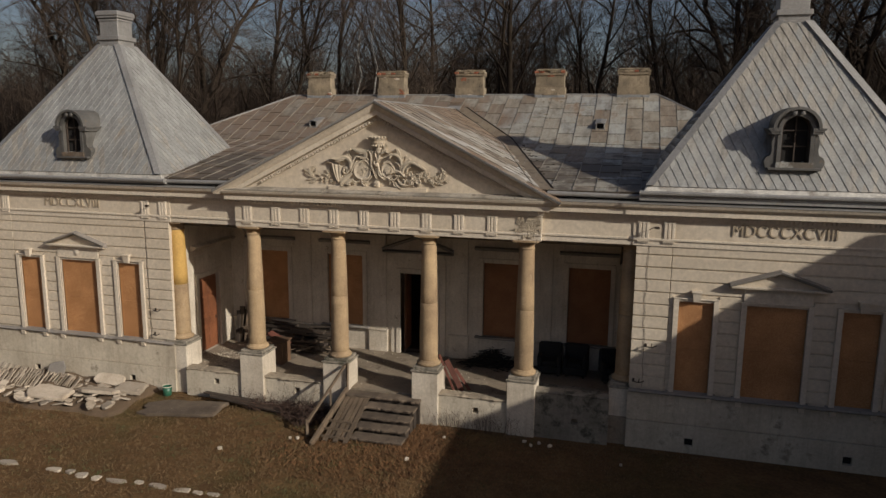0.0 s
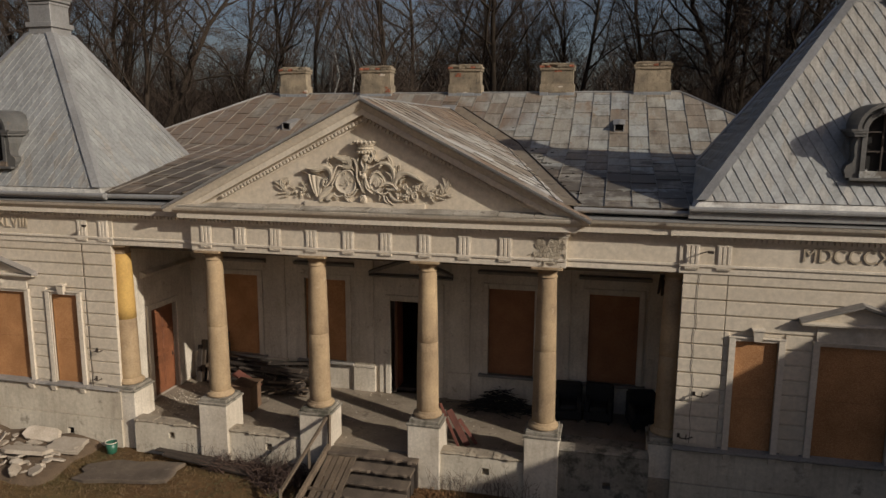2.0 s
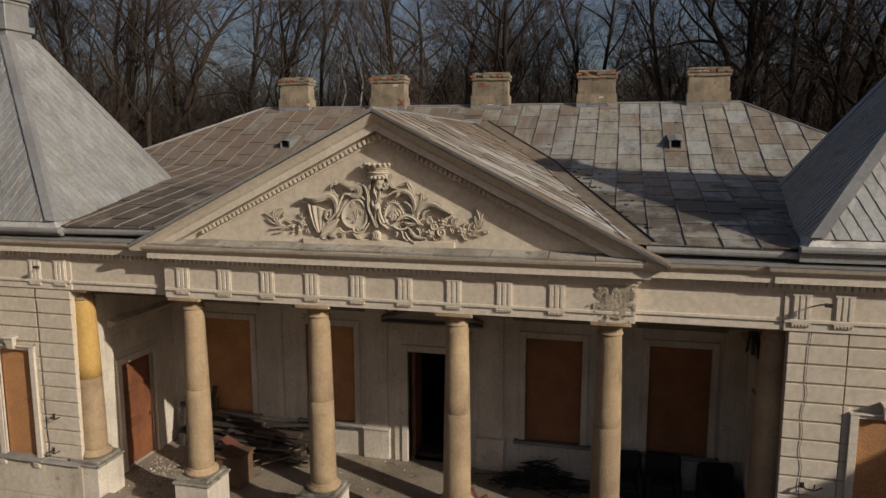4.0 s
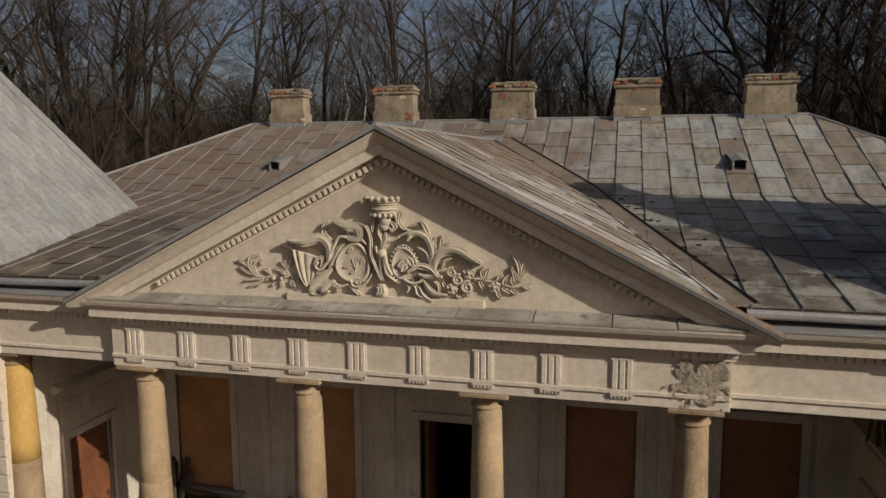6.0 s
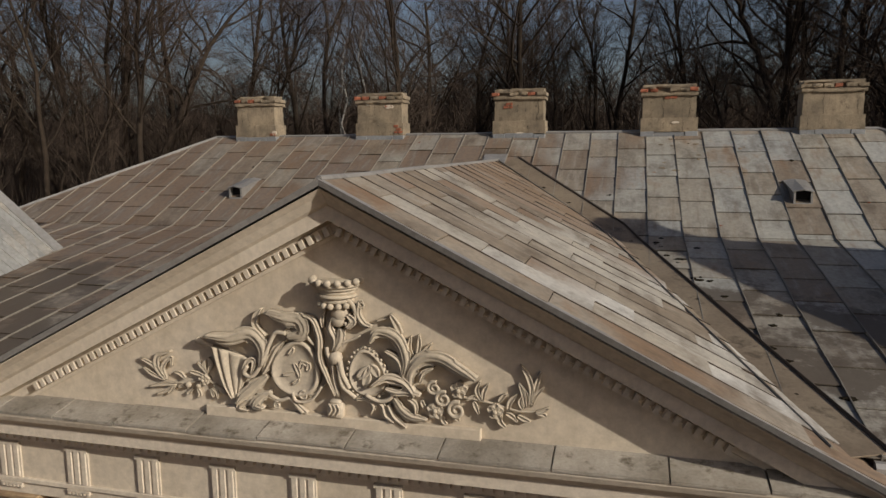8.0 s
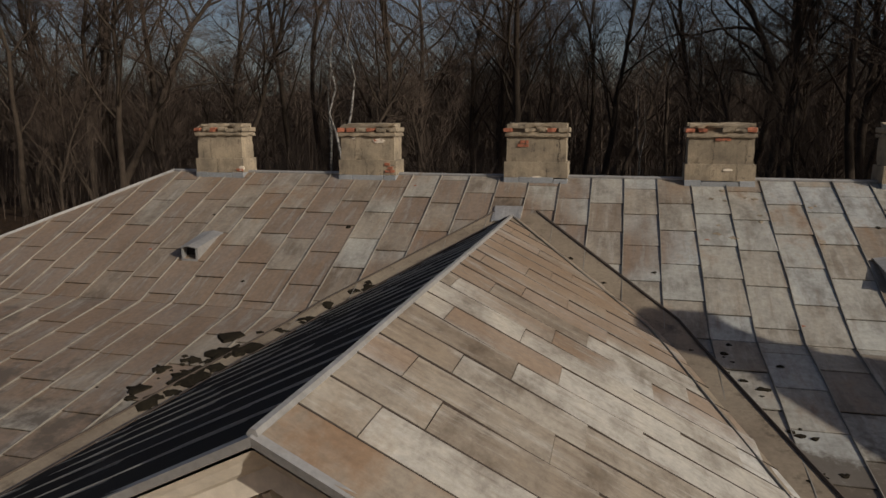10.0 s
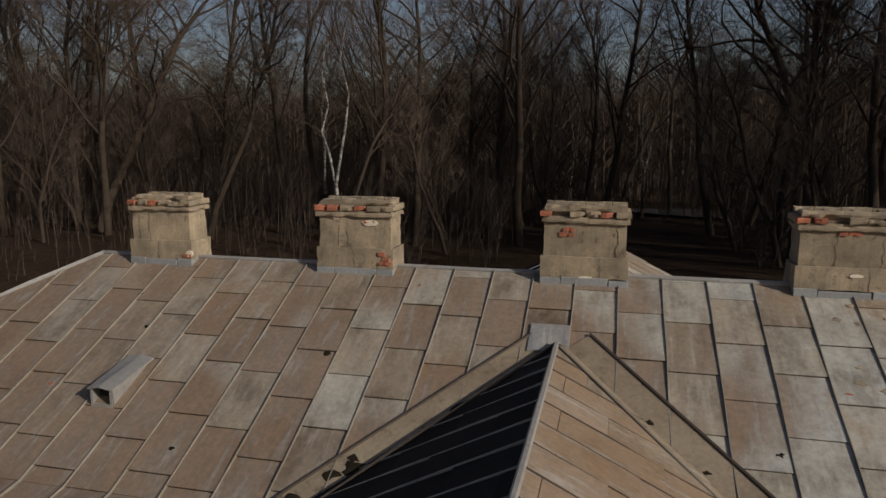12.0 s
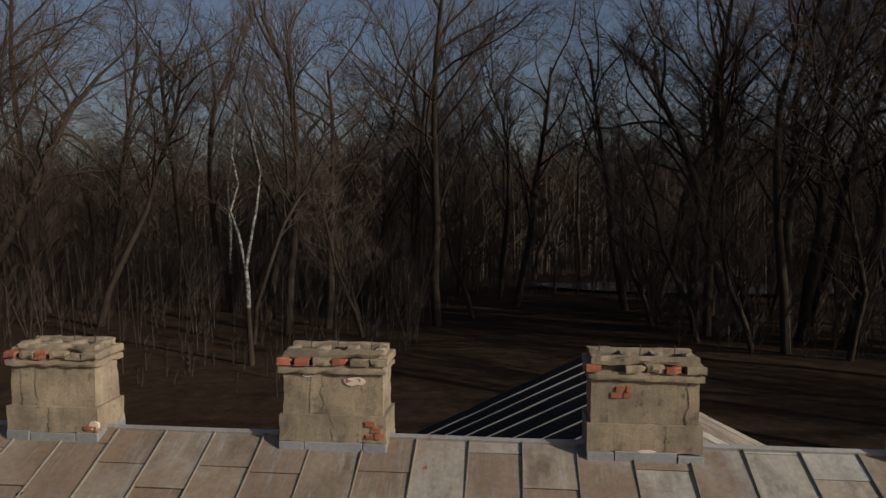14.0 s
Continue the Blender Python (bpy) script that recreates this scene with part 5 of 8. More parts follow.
def chimney(x0, x1, k):
    y0, y1 = 26.77, 27.3
    c = thing("chimney", ((x0 + x1) / 2, 27.05, 9.1), CH_LABEL[k], "chimney", "ridge chimneys")
    zb, zt = 9.28, 10.22
    # folded metal flashing in upright strips
    for a, b in ((x0 - 0.02, x0 + 0.26), (x0 + 0.27, x1 - 0.25), (x1 - 0.24, x1 + 0.02)):
        part("flashing", new_box(a, b, y0 - 0.03 - rng.uniform(0, 0.012), y1 + 0.03, 8.95, zb + rng.uniform(-0.02, 0.015), 0.006), FLASHING, c, "blue-grey metal flashing")
    base = part("base", worn(x0 - 0.02, x1 + 0.02, y0 - 0.02, y1 + 0.02, zb, zb + 0.30, k), CHIMNEY, c)
    shaft = part("shaft", worn(x0 + 0.02, x1 - 0.02, y0 + 0.02, y1 - 0.02, zb + 0.29, zt - 0.17, k + 9), CHIMNEY, c)
    part("cornice", worn(x0 - 0.02, x1 + 0.02, y0 - 0.025, y1 + 0.025, zt - 0.175, zt - 0.105, k + 20, 0.004, 0.1, 0.025), CHIMNEY, c)
    part("bed", new_box(x0 + 0.01, x1 - 0.01, y0 + 0.005, y1 - 0.005, zt - 0.11, zt - 0.085), CHIMNEY, c)
    # projecting course of cap bricks, partly lost or bare
    course = part("course", new_box(x0 - 0.03, x1 + 0.03, y0 + 0.1, y1 + 0.03, zt - 0.088, zt, 0.012), CHIMNEY, c)
    n = 6
    bw = (x1 - x0 + 0.08) / n
    bare = ((0, 2), (0, 1, 3), (0, 4), (0, 1, 5), (3,))[k]
    lost = ((), (), (1,), (2,), ())[k]
    for i in range(n):
        if i in lost:
            continue
        q, a, b = rng.uniform(0, 0.02), x0 - 0.04 + i * bw, x0 - 0.04 + (i + 1) * bw
        part("brick", worn(a + 0.004, b - 0.004 - (0.04 if i in bare else 0), y0 - 0.045 + q, y0 + 0.1, zt - 0.085, zt - 0.005 + rng.uniform(-0.012, 0.008), k * 7 + i, 0.008, 0.07, 0.03), BRICK if i in bare else CHIMNEY, course)
    # low rim round the open flues
    for yy, h in ((y0 + 0.03, 0.075), (y1 - 0.13, 0.09)):
        part("rim", worn(x0 + 0.02, x1 - 0.02, yy, yy + 0.1, zt - 0.01, zt + h, k + int(yy * 9), 0.01, 0.1, 0.05), CHIMNEY, c)
    for i in range(4):
        xx = x0 + 0.08 + (x1 - x0 - 0.16) * i / 3
        part("flue_wall", worn(xx - 0.055, xx + 0.055, y0 + 0.12, y1 - 0.12, zt - 0.01, zt + 0.07, k + i * 3, 0.01, 0.1, 0.03), CHIMNEY, c)
    part("flue_floor", new_box(x0 + 0.08, x1 - 0.08, y0 + 0.1, y1 - 0.1, zt - 0.01, zt + 0.004), DARK, c)
    for i in range(3):
        bm = bmesh.new()
        xx = x0 + 0.2 + (x1 - x0 - 0.4) * i / 2 + rng.uniform(-0.1, 0.1)
        tube(bm, [(xx, y0 + 0.3, zt), (xx + 0.01, y0 + 0.3, zt + 0.16)], [0.006, 0.005], 5)
        part("iron_pin", bm, IRON, c)
    # dark cracks running over the plaster
    for i in range(3):
        bm = bmesh.new()
        low = i < 1
        xx, yf = rng.uniform(x0 + 0.12, x1 - 0.12), y0 - 0.021 if low else y0 + 0.019
        za, ze = (zb + 0.01, zb + 0.29) if low else (zb + 0.31, zt - 0.18)
        tube(bm, [(xx + 0.05 * noise.noise((q * 0.7, xx * 5, k)), yf - 0.003, za + (ze - za) * q / 7) for q in range(8)], [0.0022 - 0.0001 * q for q in range(8)], 4)
        part("crack", bm, DARK, base if low else shaft, "dark crack")

    def patch(x, z, w, h):
        """Bricks showing where the plaster fell."""
        low = z < zb + 0.3
        yf = y0 + (-0.02 if low else 0.02)
        rows = max(1, int(round(h / 0.07)))
        for r_ in range(rows):
            xx = x - w / 2 + (0.05 if r_ % 2 else 0)
            end = x + w / 2 - (0.04 * r_ if low else 0)
            while xx < end - 0.03:
                ww = min(rng.uniform(0.1, 0.16), end - xx)
                zz = z - h / 2 + r_ * 0.07
                part("brick", worn(xx, xx + ww - 0.01, yf - 0.018, yf + 0.03, zz, zz + 0.06, r_ + xx, 0.006, 0.05, 0.02), BRICK, base if low else shaft)
                xx += ww

    def scar(x, z, w, h):
        """A pale edge of broken plaster round a patch."""
        yf = y0 + (-0.02 if z < zb + 0.3 else 0.02)
        bm = bmesh.new()
        ring = [(x + w * math.cos(a) * (0.75 + 0.3 * noise.noise((math.cos(a) * 2, math.sin(a) * 2, x))), z + h * math.sin(a) * (0.75 + 0.3 * noise.noise((math.cos(a) * 2, math.sin(a) * 2, z)))) for a in (2 * math.pi * i / 14 for i in range(14))]
        loft(bm, ([(u, yf + 0.02, v) for u, v in ring], [(u, yf - 0.014, v) for u, v in ring]))
        bmesh.ops.recalc_face_normals(bm, faces=bm.faces[:])
        part("plaster_scar", bm, TRIM, base if z < zb + 0.3 else shaft, "pale broken plaster edge")
    if k == 0:
        scar(x1 - 0.02, zb + 0.1, 0.08, 0.07)
        patch(x1 - 0.06, zb + 0.08, 0.16, 0.1)
    elif k == 1:
        scar(x1 - 0.34, zt - 0.26, 0.16, 0.06)
        patch(x1 - 0.34, zt - 0.25, 0.2, 0.07)
        patch(x1 - 0.1, zb + 0.17, 0.22, 0.24)
        scar(x0 + 0.3, zt - 0.2, 0.06, 0.03)
    elif k == 2:
        patch(x0 + 0.34, zt - 0.3, 0.22, 0.13)
        scar(x0 + 0.6, zb + 0.02, 0.12, 0.02)
    elif k == 3:
        patch(x0 + 0.62, zt - 0.2, 0.3, 0.07)
        scar(x0 + 0.7, zb + 0.2, 0.12, 0.03)
    return c


CH_LABEL = ("plastered chimney with a chipped lower corner", "plastered chimney with exposed red brick patches", "sooty plastered chimney with broken crown bricks", "sooty plastered chimney with red brick showing under the crown", "tan plastered chimney with a plain crown")
CHX = ((-6.94, -5.87), (-3.7, -2.53), (-0.33, 0.83), (2.95, 4.1), (6.14, 7.32))
for k, (a, b) in enumerate(CHX):
    chimney(a, b, k)

# roof vents
def roof_vent(x):
    y = 24.05
    z = main_z(y)
    v = thing("roof_vent", (x, y, z), "small sheet-metal roof vent with a dark opening", "roof vent", "roof vents")
    bm = bmesh.new()
    s = (RIDGE_Z - KINK_Z) / (RIDGE_Y - KINK_Y)
    for a in (-1, 1):
        pts = [(x + a * 0.155, y, z - 0.02), (x + a * 0.155, y, z + 0.24), (x + a * 0.155, y + 0.75, z + 0.75 * s + 0.03), (x + a * 0.155, y + 0.7, z + 0.7 * s - 0.02)]
        loft(bm, (pts, [(p[0] - a * 0.015, p[1], p[2]) for p in pts]))
    bmesh.ops.recalc_face_normals(bm, faces=bm.faces[:])
    part("body", bm, ZINC, v)
    bm = bmesh.new()
    top = [(x - 0.175, y - 0.03, z + 0.235), (x, y - 0.05, z + 0.275), (x + 0.175, y - 0.03, z + 0.235), (x + 0.2, y + 0.78, z + 0.78 * s + 0.03), (x, y + 0.8, z + 0.8 * s + 0.05), (x - 0.2, y + 0.78, z + 0.78 * s + 0.03)]
    va = [bm.verts.new(p) for p in top]
    vb = [bm.verts.new((p[0], p[1], p[2] + 0.018)) for p in top]
    for q in ((0, 1, 4, 5), (1, 2, 3, 4)):
        bm.faces.new([vb[i] for i in q])
        bm.faces.new([va[i] for i in q][::-1])
    for i in range(6):
        j = (i + 1) % 6
        bm.faces.new((va[i], va[j], vb[j], vb[i]))
    bmesh.ops.recalc_face_normals(bm, faces=bm.faces[:])
    part("hood", bm, ZINC, v)
    op = part("opening", new_box(x - 0.145, x + 0.145, y + 0.14, y + 0.16, z, z + 0.245), DARK, v)
    for q in ((x - 0.155, x - 0.12, z, z + 0.24), (x + 0.12, x + 0.155, z, z + 0.24), (x - 0.12, x + 0.12, z, z + 0.05)):
        part("frame", new_box(q[0], q[1], y - 0.012, y + 0.01, q[2], q[3]), ZINC, op)


roof_vent(-5.44)
roof_vent(5.68)

# ---------------------------------------------------------------- rear portico roof and rear walls
def rear_side():
    tagged(link("wall_rear", new_box(-14.15, 14.15, 32.4, 32.9, GROUND - 0.3, 6.25), PLASTER), "plain rear wall of the house", "wall", kind="structure")
    tagged(link("wall_rear_portico", new_box(-4.1, 4.7, 32.9, 33.2, GROUND - 0.3, 6.5), PLASTER), "plain walls of the rear portico", "wall", kind="structure")
    r = thing("rear_portico_roof", (0.3, 33, 6.5), "rear gabled roof of seamed sheets, west slope coloured dark for shade", "roof", kind="structure")
    cx, ya, yb, zt, hw, z0 = 0.3, 27.75, 33.3, 8.9, 4.6, 6.6
    for s in (-1, 1):
        p0, p1, up = (cx + s * hw, ya, z0), (cx + s * hw, yb, z0), (cx, ya, zt)
        bm = bmesh.new()
        a = [Vector(p0), Vector(p1), Vector((cx, yb, zt)), Vector(up)]
        loft(bm, (a, [p - Vector((0, 0, 0.06)) for p in a]))
        bmesh.ops.recalc_face_normals(bm, faces=bm.faces[:])
        part("deck", bm, SEAM, r)
        sheet_field(r, p0, p1, up, math.hypot(hw, zt - z0), 0.62, 1.35, (), 0.0, None, [300], None, mat=PALE_SHEET if s > 0 else SHADED_SHEET, seam_mat=None if s > 0 else ZINC)
    bm = bmesh.new()
    loft(bm, ([(cx - hw, yb - 0.3, z0 - 0.1), (cx + hw, yb - 0.3, z0 - 0.1), (cx, yb - 0.3, zt - 0.1)], [(cx - hw, yb, z0 - 0.1), (cx + hw, yb, z0 - 0.1), (cx, yb, zt - 0.1)]))
    bmesh.ops.recalc_face_normals(bm, faces=bm.faces[:])
    part("gable", bm, PLASTER, r)


rear_side()

# neighbouring house that throws its shade over the court
def neighbour():
    h, p = Vector((SUN_H[0], SUN_H[1], 0)), Vector((-SUN_H[1], SUN_H[0], 0))
    place = lambda u, d, z: tuple(h * d + p * u + Vector((0, 0, z)))
    n = thing("neighbouring_house", place(20, 16, GROUND), "plain plastered house with a low sheet-metal gable roof", "house")
    base = 3.58 + math.tan(SUN_EL) * 12.0

    def extrude(name, prof, mat):
        bm = bmesh.new()
        loft(bm, ([place(u, 12, z) for u, z in prof], [place(u, 22, z) for u, z in prof]))
        bmesh.ops.recalc_face_normals(bm, faces=bm.faces[:])
        part(name, bm, mat, n)
    extrude("wall", ((17.2, GROUND), (24.0, GROUND), (24.0, base - 2.1), (20.6, base - 0.1), (17.2, base - 2.1)), PLASTER)
    extrude("roof", ((16.9, base - 2.35), (20.6, base - 0.13), (24.3, base - 2.35), (24.3, base - 2.22), (20.6, base), (16.9, base - 2.22)), SEAM)
    extrude("wall", ((9.0, GROUND), (17.2, GROUND), (17.2, base - 1.7), (9.0, base - 3.6)), PLASTER)
    extrude("roof", ((8.7, base - 3.69), (18.3, base - 1.43), (18.3, base - 1.31), (8.7, base - 3.57)), SEAM)


neighbour()

# ---------------------------------------------------------------- relief in the pediment
def relief():
    bm = bmesh.new()
    Y = 16.79

    def smooth(pts, k=6):
        P = [Vector((x, 0, z)) for x, z in pts]
        P = [P[0] * 2 - P[1]] + P + [P[-1] * 2 - P[-2]]
        out = []
        for i in range(1, len(P) - 2):
            for j in range(k):
                t = j / k
                a, b, c, d = P[i - 1:i + 3]
                out.append(0.5 * ((2 * b) + (c - a) * t + (2 * a - 5 * b + 4 * c - d) * t * t + (3 * b - a - 3 * c + d) * t ** 3))
        return out + [P[-2]]

    def side_of(P, i):
        d = (P[min(i + 1, len(P) - 1)] - P[max(i - 1, 0)]).normalized()
        return Vector((-d.z, 0, d.x))

    def vine(pts, r0, r1, lift=0.05, flat=1.0):
        """A rounded stem."""
        P = smooth(pts)
        n = len(P)
        rings = []
        for i, p in enumerate(P):
            r = 0.74 * (r0 + (r1 - r0) * i / (n - 1))
            s = side_of(P, i)
            c = Vector((p.x, Y - lift - 0.4 * r, p.z))
            rings.append([c + s * r * math.cos(a) + Vector((0, -1, 0)) * r * flat * math.sin(a) for a in (2 * math.pi * q / 8 for q in range(8))])
        loft(bm, rings)

    def frond(pts, w, lift, flutes=1, lobes=0, curl=0.0):
        """A carved leaf along a curved spine: fluted face, lobed rim, a tip that rolls forward."""
        P = smooth(pts, 11 if lobes else 5)
        n = len(P)
        V = (-1.0, -0.8, -0.55, -0.28, 0.0, 0.28, 0.55, 0.8, 1.0)
        rings = []
        for i, p in enumerate(P):
            t = i / (n - 1)
            hw = (0.82 if lobes else 0.68) * w * max(math.sin(math.pi * (0.1 + 0.86 * t)), 0.12) ** 0.75
            s = side_of(P, i)
            ring = []
            for v in V:
                notch = 1.0
                if lobes and abs(v) > 0.7:
                    notch = 0.82 + 0.4 * ((0.62 * lobes * t + (0.3 if v > 0 else 0)) % 1.0)
                h = lift + 0.34 * w * (1 - v * v) + 0.02 * (0.4 + w * 5) * math.cos(math.pi * flutes * (v + 1)) + curl * t * t
                ring.append(Vector((p.x, Y - max(h, 0.012), p.z)) + s * hw * v * notch)
            ring.append(Vector((p.x, Y + 0.005, p.z)) + s * hw * 0.7)
            ring.append(Vector((p.x, Y + 0.005, p.z)) - s * hw * 0.7)
            rings.append(ring)
        loft(bm, rings)

    def drapery(left, right, folds):
        """Hanging cloth between two curves, falling in deep folds."""
        L, R = smooth(left), smooth(right)
        m = 42
        rings = []
        for a, b in zip(L, R):
            row = []
            for j in range(m + 1):
                u = j / m
                p = a.lerp(b, u)
                row.append((p.x, Y - 0.05 - (0.03 + 0.015 * math.sin(5 * u + 1)) * abs(math.sin(math.pi * folds * (u ** 0.85 + 0.03 * math.sin(7 * u)))) ** 0.8, p.z))
            rings.append(row + [(b.x, Y + 0.005, b.z), (a.x, Y + 0.005, a.z)])
        loft(bm, rings)

    def ball(x, z, r, lift=0.03, sz=1.0):
        rings = []
        for i in range(1, 6):
            b = math.pi * i / 6
            rings.append([(x + r * math.sin(b) * math.cos(a), Y - lift - r * math.cos(b) * 0.9, z + r * sz * math.sin(b) * math.sin(a)) for a in (2 * math.pi * q / 10 for q in range(10))])
        loft(bm, rings)

    def flower(x, z, r):
        for k in range(5):
            a = math.radians(72 * k + 12)
            frond(((x, z), (x + 0.55 * r * math.cos(a), z + 0.55 * r * math.sin(a)), (x + r * math.cos(a), z + r * math.sin(a))), r * 0.85, 0.05)
        ball(x, z, r * 0.28, 0.085)

    def rose(x, z, r):
        pts = []
        for i in range(16):
            t = i / 15
            a = 1.2 + 2 * math.pi * 1.6 * t
            q = r * (1 - 0.82 * t)
            pts.append((x + q * math.cos(a), z + q * math.sin(a)))
        vine(pts, r * 0.36, r * 0.22, 0.06)
        ball(x, z, r * 0.5, 0.03)

    def badge(x, z, hw, hh):
        box(bm, x - hw, x + hw, Y - 0.075, Y + 0.02, z - hh, z + hh * 0.7, 0.02)
        box(bm, x - hw * 0.75, x + hw * 0.75, Y - 0.072, Y + 0.02, z + hh * 0.5, z + hh, 0.02)
        for k in range(3):
            u = x + (k - 1) * hw * 0.5
            vine(((u - 0.02, z - hh * 0.6), (u + 0.015, z), (u - 0.01, z + hh * 0.6)), 0.012, 0.012, 0.078)

    def shield(cx, cz, hw, hh, lean, beads):
        c, s = math.cos(math.radians(lean)), math.sin(math.radians(lean))
        place = lambda u, v: (cx + u * c - v * s, cz + u * s + v * c)
        rings = []
        for f, d in ((1.04, -0.01), (1.03, 0.055), (0.97, 0.075), (0.9, 0.075), (0.86, 0.058), (0.5, 0.066), (0.12, 0.07)):
            ring = []
            for q in range(28):
                a = 2 * math.pi * q / 28
                x, z = place(hw * f * math.cos(a) * (1 - 0.2 * math.sin(a)), hh * f * math.sin(a))
                ring.append((x, Y - d, z))
            rings.append(ring)
        loft(bm, rings)
        for q in range(26 if beads else 0):
            a = 2 * math.pi * q / 26
            x, z = place(hw * 1.1 * math.cos(a) * (1 - 0.2 * math.sin(a)), hh * 1.1 * math.sin(a))
            ball(x, z, 0.016, 0.06)
        return place

    # crown
    cx = -0.025
    for r, z0, z1 in ((0.17, 7.49, 7.54), (0.2, 7.54, 7.575), (0.18, 7.575, 7.615), (0.205, 7.615, 7.65), (0.235, 7.65, 7.68)):
        lathe(bm, ((r, z0), (r + 0.012, (z0 + z1) / 2), (r, z1)), cx, Y + 0.02, 24)
    lathe(bm, ((0.23, 7.68), (0.2, 7.70), (0.1, 7.715), (0.01, 7.72)), cx, Y + 0.02, 24)
    for k in range(9):
        a = math.pi * (1.0 + k / 8)
        ball(cx + 0.25 * math.cos(a), 7.705, 0.038, -0.25 * math.sin(a) - 0.02)
    for k in range(7):
        a = math.pi * (1.06 + 0.88 * k / 6)
        ball(cx + 0.17 * math.cos(a), 7.47, 0.034, -0.17 * math.sin(a))
    # west spray of leaves
    frond(((-2.01, 6.55), (-2.14, 6.69), (-2.31, 6.77)), 0.04, 0.025, 1, 0, 0.0)
    frond(((-2.01, 6.55), (-2.11, 6.68), (-2.09, 6.81), (-1.92, 6.87)), 0.05, 0.025, 1, 0, 0.0)
    frond(((-2.00, 6.55), (-2.04, 6.69), (-1.93, 6.80), (-1.93, 6.70)), 0.035, 0.025, 1, 0, 0.0)
    frond(((-2.02, 6.55), (-2.17, 6.60), (-2.28, 6.67)), 0.03, 0.025, 1, 0, 0.0)
    frond(((-1.88, 6.51), (-2.05, 6.50), (-2.23, 6.46)), 0.035, 0.025, 1, 0, 0.0)
    frond(((-1.89, 6.50), (-2.03, 6.42), (-2.14, 6.38)), 0.032, 0.025, 1, 0, 0.0)
    frond(((-1.90, 6.50), (-1.95, 6.43), (-2.00, 6.39)), 0.03, 0.025, 1, 0, 0.0)
    frond(((-1.77, 6.58), (-1.83, 6.63), (-1.90, 6.64)), 0.035, 0.025, 1, 0, 0.0)
    frond(((-1.74, 6.48), (-1.81, 6.50), (-1.87, 6.47)), 0.03, 0.025, 1, 0, 0.0)
    frond(((-1.55, 6.63), (-1.65, 6.65), (-1.71, 6.66)), 0.035, 0.025, 1, 0, 0.0)
    frond(((-1.50, 6.66), (-1.56, 6.72), (-1.61, 6.77)), 0.03, 0.025, 1, 0, 0.0)
    frond(((-1.49, 6.67), (-1.45, 6.75), (-1.48, 6.83)), 0.038, 0.025, 1, 0, 0.0)
    frond(((-1.50, 6.65), (-1.54, 6.71), (-1.53, 6.79)), 0.03, 0.025, 1, 0, 0.0)
    frond(((-1.45, 6.50), (-1.40, 6.46), (-1.39, 6.39)), 0.03, 0.025, 1, 0, 0.0)
    frond(((-1.47, 6.49), (-1.45, 6.43), (-1.44, 6.40)), 0.025, 0.025, 1, 0, 0.0)
    frond(((-1.43, 6.54), (-1.35, 6.49), (-1.28, 6.43)), 0.03, 0.025, 1, 0, 0.0)
    frond(((-1.63, 6.49), (-1.60, 6.42), (-1.63, 6.38)), 0.03, 0.025, 1, 0, 0.0)
    frond(((-1.69, 6.47), (-1.74, 6.42), (-1.75, 6.44)), 0.03, 0.025, 1, 0, 0.0)
    vine(((-1.91, 6.52), (-1.71, 6.54), (-1.52, 6.58), (-1.36, 6.51)), 0.014, 0.014, 0.02, 1.0)
    flower(-1.53, 6.59, 0.06)
    ball(-1.73, 6.52, 0.035, 0.04)
    ball(-1.60, 6.52, 0.03, 0.05)
    # drapery and horn
    drapery(((-1.42, 6.97), (-1.38, 6.81), (-1.30, 6.57), (-1.20, 6.42)), ((-0.97, 6.84), (-1.02, 6.76), (-1.07, 6.61), (-1.13, 6.45)), 4)
    vine(((-1.58, 7.02), (-1.52, 6.99), (-1.41, 6.96)), 0.055, 0.02, 0.04, 1.0)
    frond(((-0.84, 6.80), (-0.83, 6.99), (-0.95, 7.12), (-1.19, 7.07), (-1.44, 7.09)), 0.1, 0.07, 3, 5, 0.05)
    frond(((-0.80, 7.10), (-0.90, 7.20), (-0.90, 7.30), (-0.83, 7.39)), 0.055, 0.05, 1, 0, 0.0)
    frond(((-1.06, 6.73), (-0.99, 6.84), (-0.92, 6.84), (-0.96, 6.69)), 0.04, 0.08, 1, 0, 0.0)
    # shell leaf beside the crown
    frond(((-0.54, 7.12), (-0.38, 7.17), (-0.41, 7.29), (-0.56, 7.31), (-0.74, 7.37)), 0.1, 0.07, 4, 6, 0.05)
    rose(-0.53, 7.16, 0.05)
    vine(((-0.55, 7.15), (-0.67, 7.15), (-0.75, 7.01), (-0.84, 6.82), (-0.95, 6.68), (-1.04, 6.71), (-1.00, 6.79)), 0.03, 0.032, 0.07, 1.0)
    frond(((-0.84, 6.70), (-0.76, 6.83), (-0.68, 6.98), (-0.57, 7.08)), 0.05, 0.05, 2, 6, 0.0)
    # west shield
    west = shield(-0.47, 6.79, 0.255, 0.29, -14, False)
    # leaves under the west shield
    frond(((-0.79, 6.69), (-0.93, 6.58), (-1.07, 6.46), (-1.15, 6.37)), 0.08, 0.04, 3, 4, 0.03)
    frond(((-0.76, 6.52), (-0.88, 6.45), (-0.94, 6.36), (-0.84, 6.35)), 0.07, 0.05, 3, 5, 0.03)
    frond(((-0.93, 6.47), (-1.04, 6.40), (-1.13, 6.32), (-1.02, 6.30)), 0.06, 0.04, 2, 3, 0.0)
    vine(((-0.78, 6.49), (-0.66, 6.44), (-0.55, 6.47), (-0.48, 6.40), (-0.41, 6.33)), 0.026, 0.03, 0.04, 1.0)
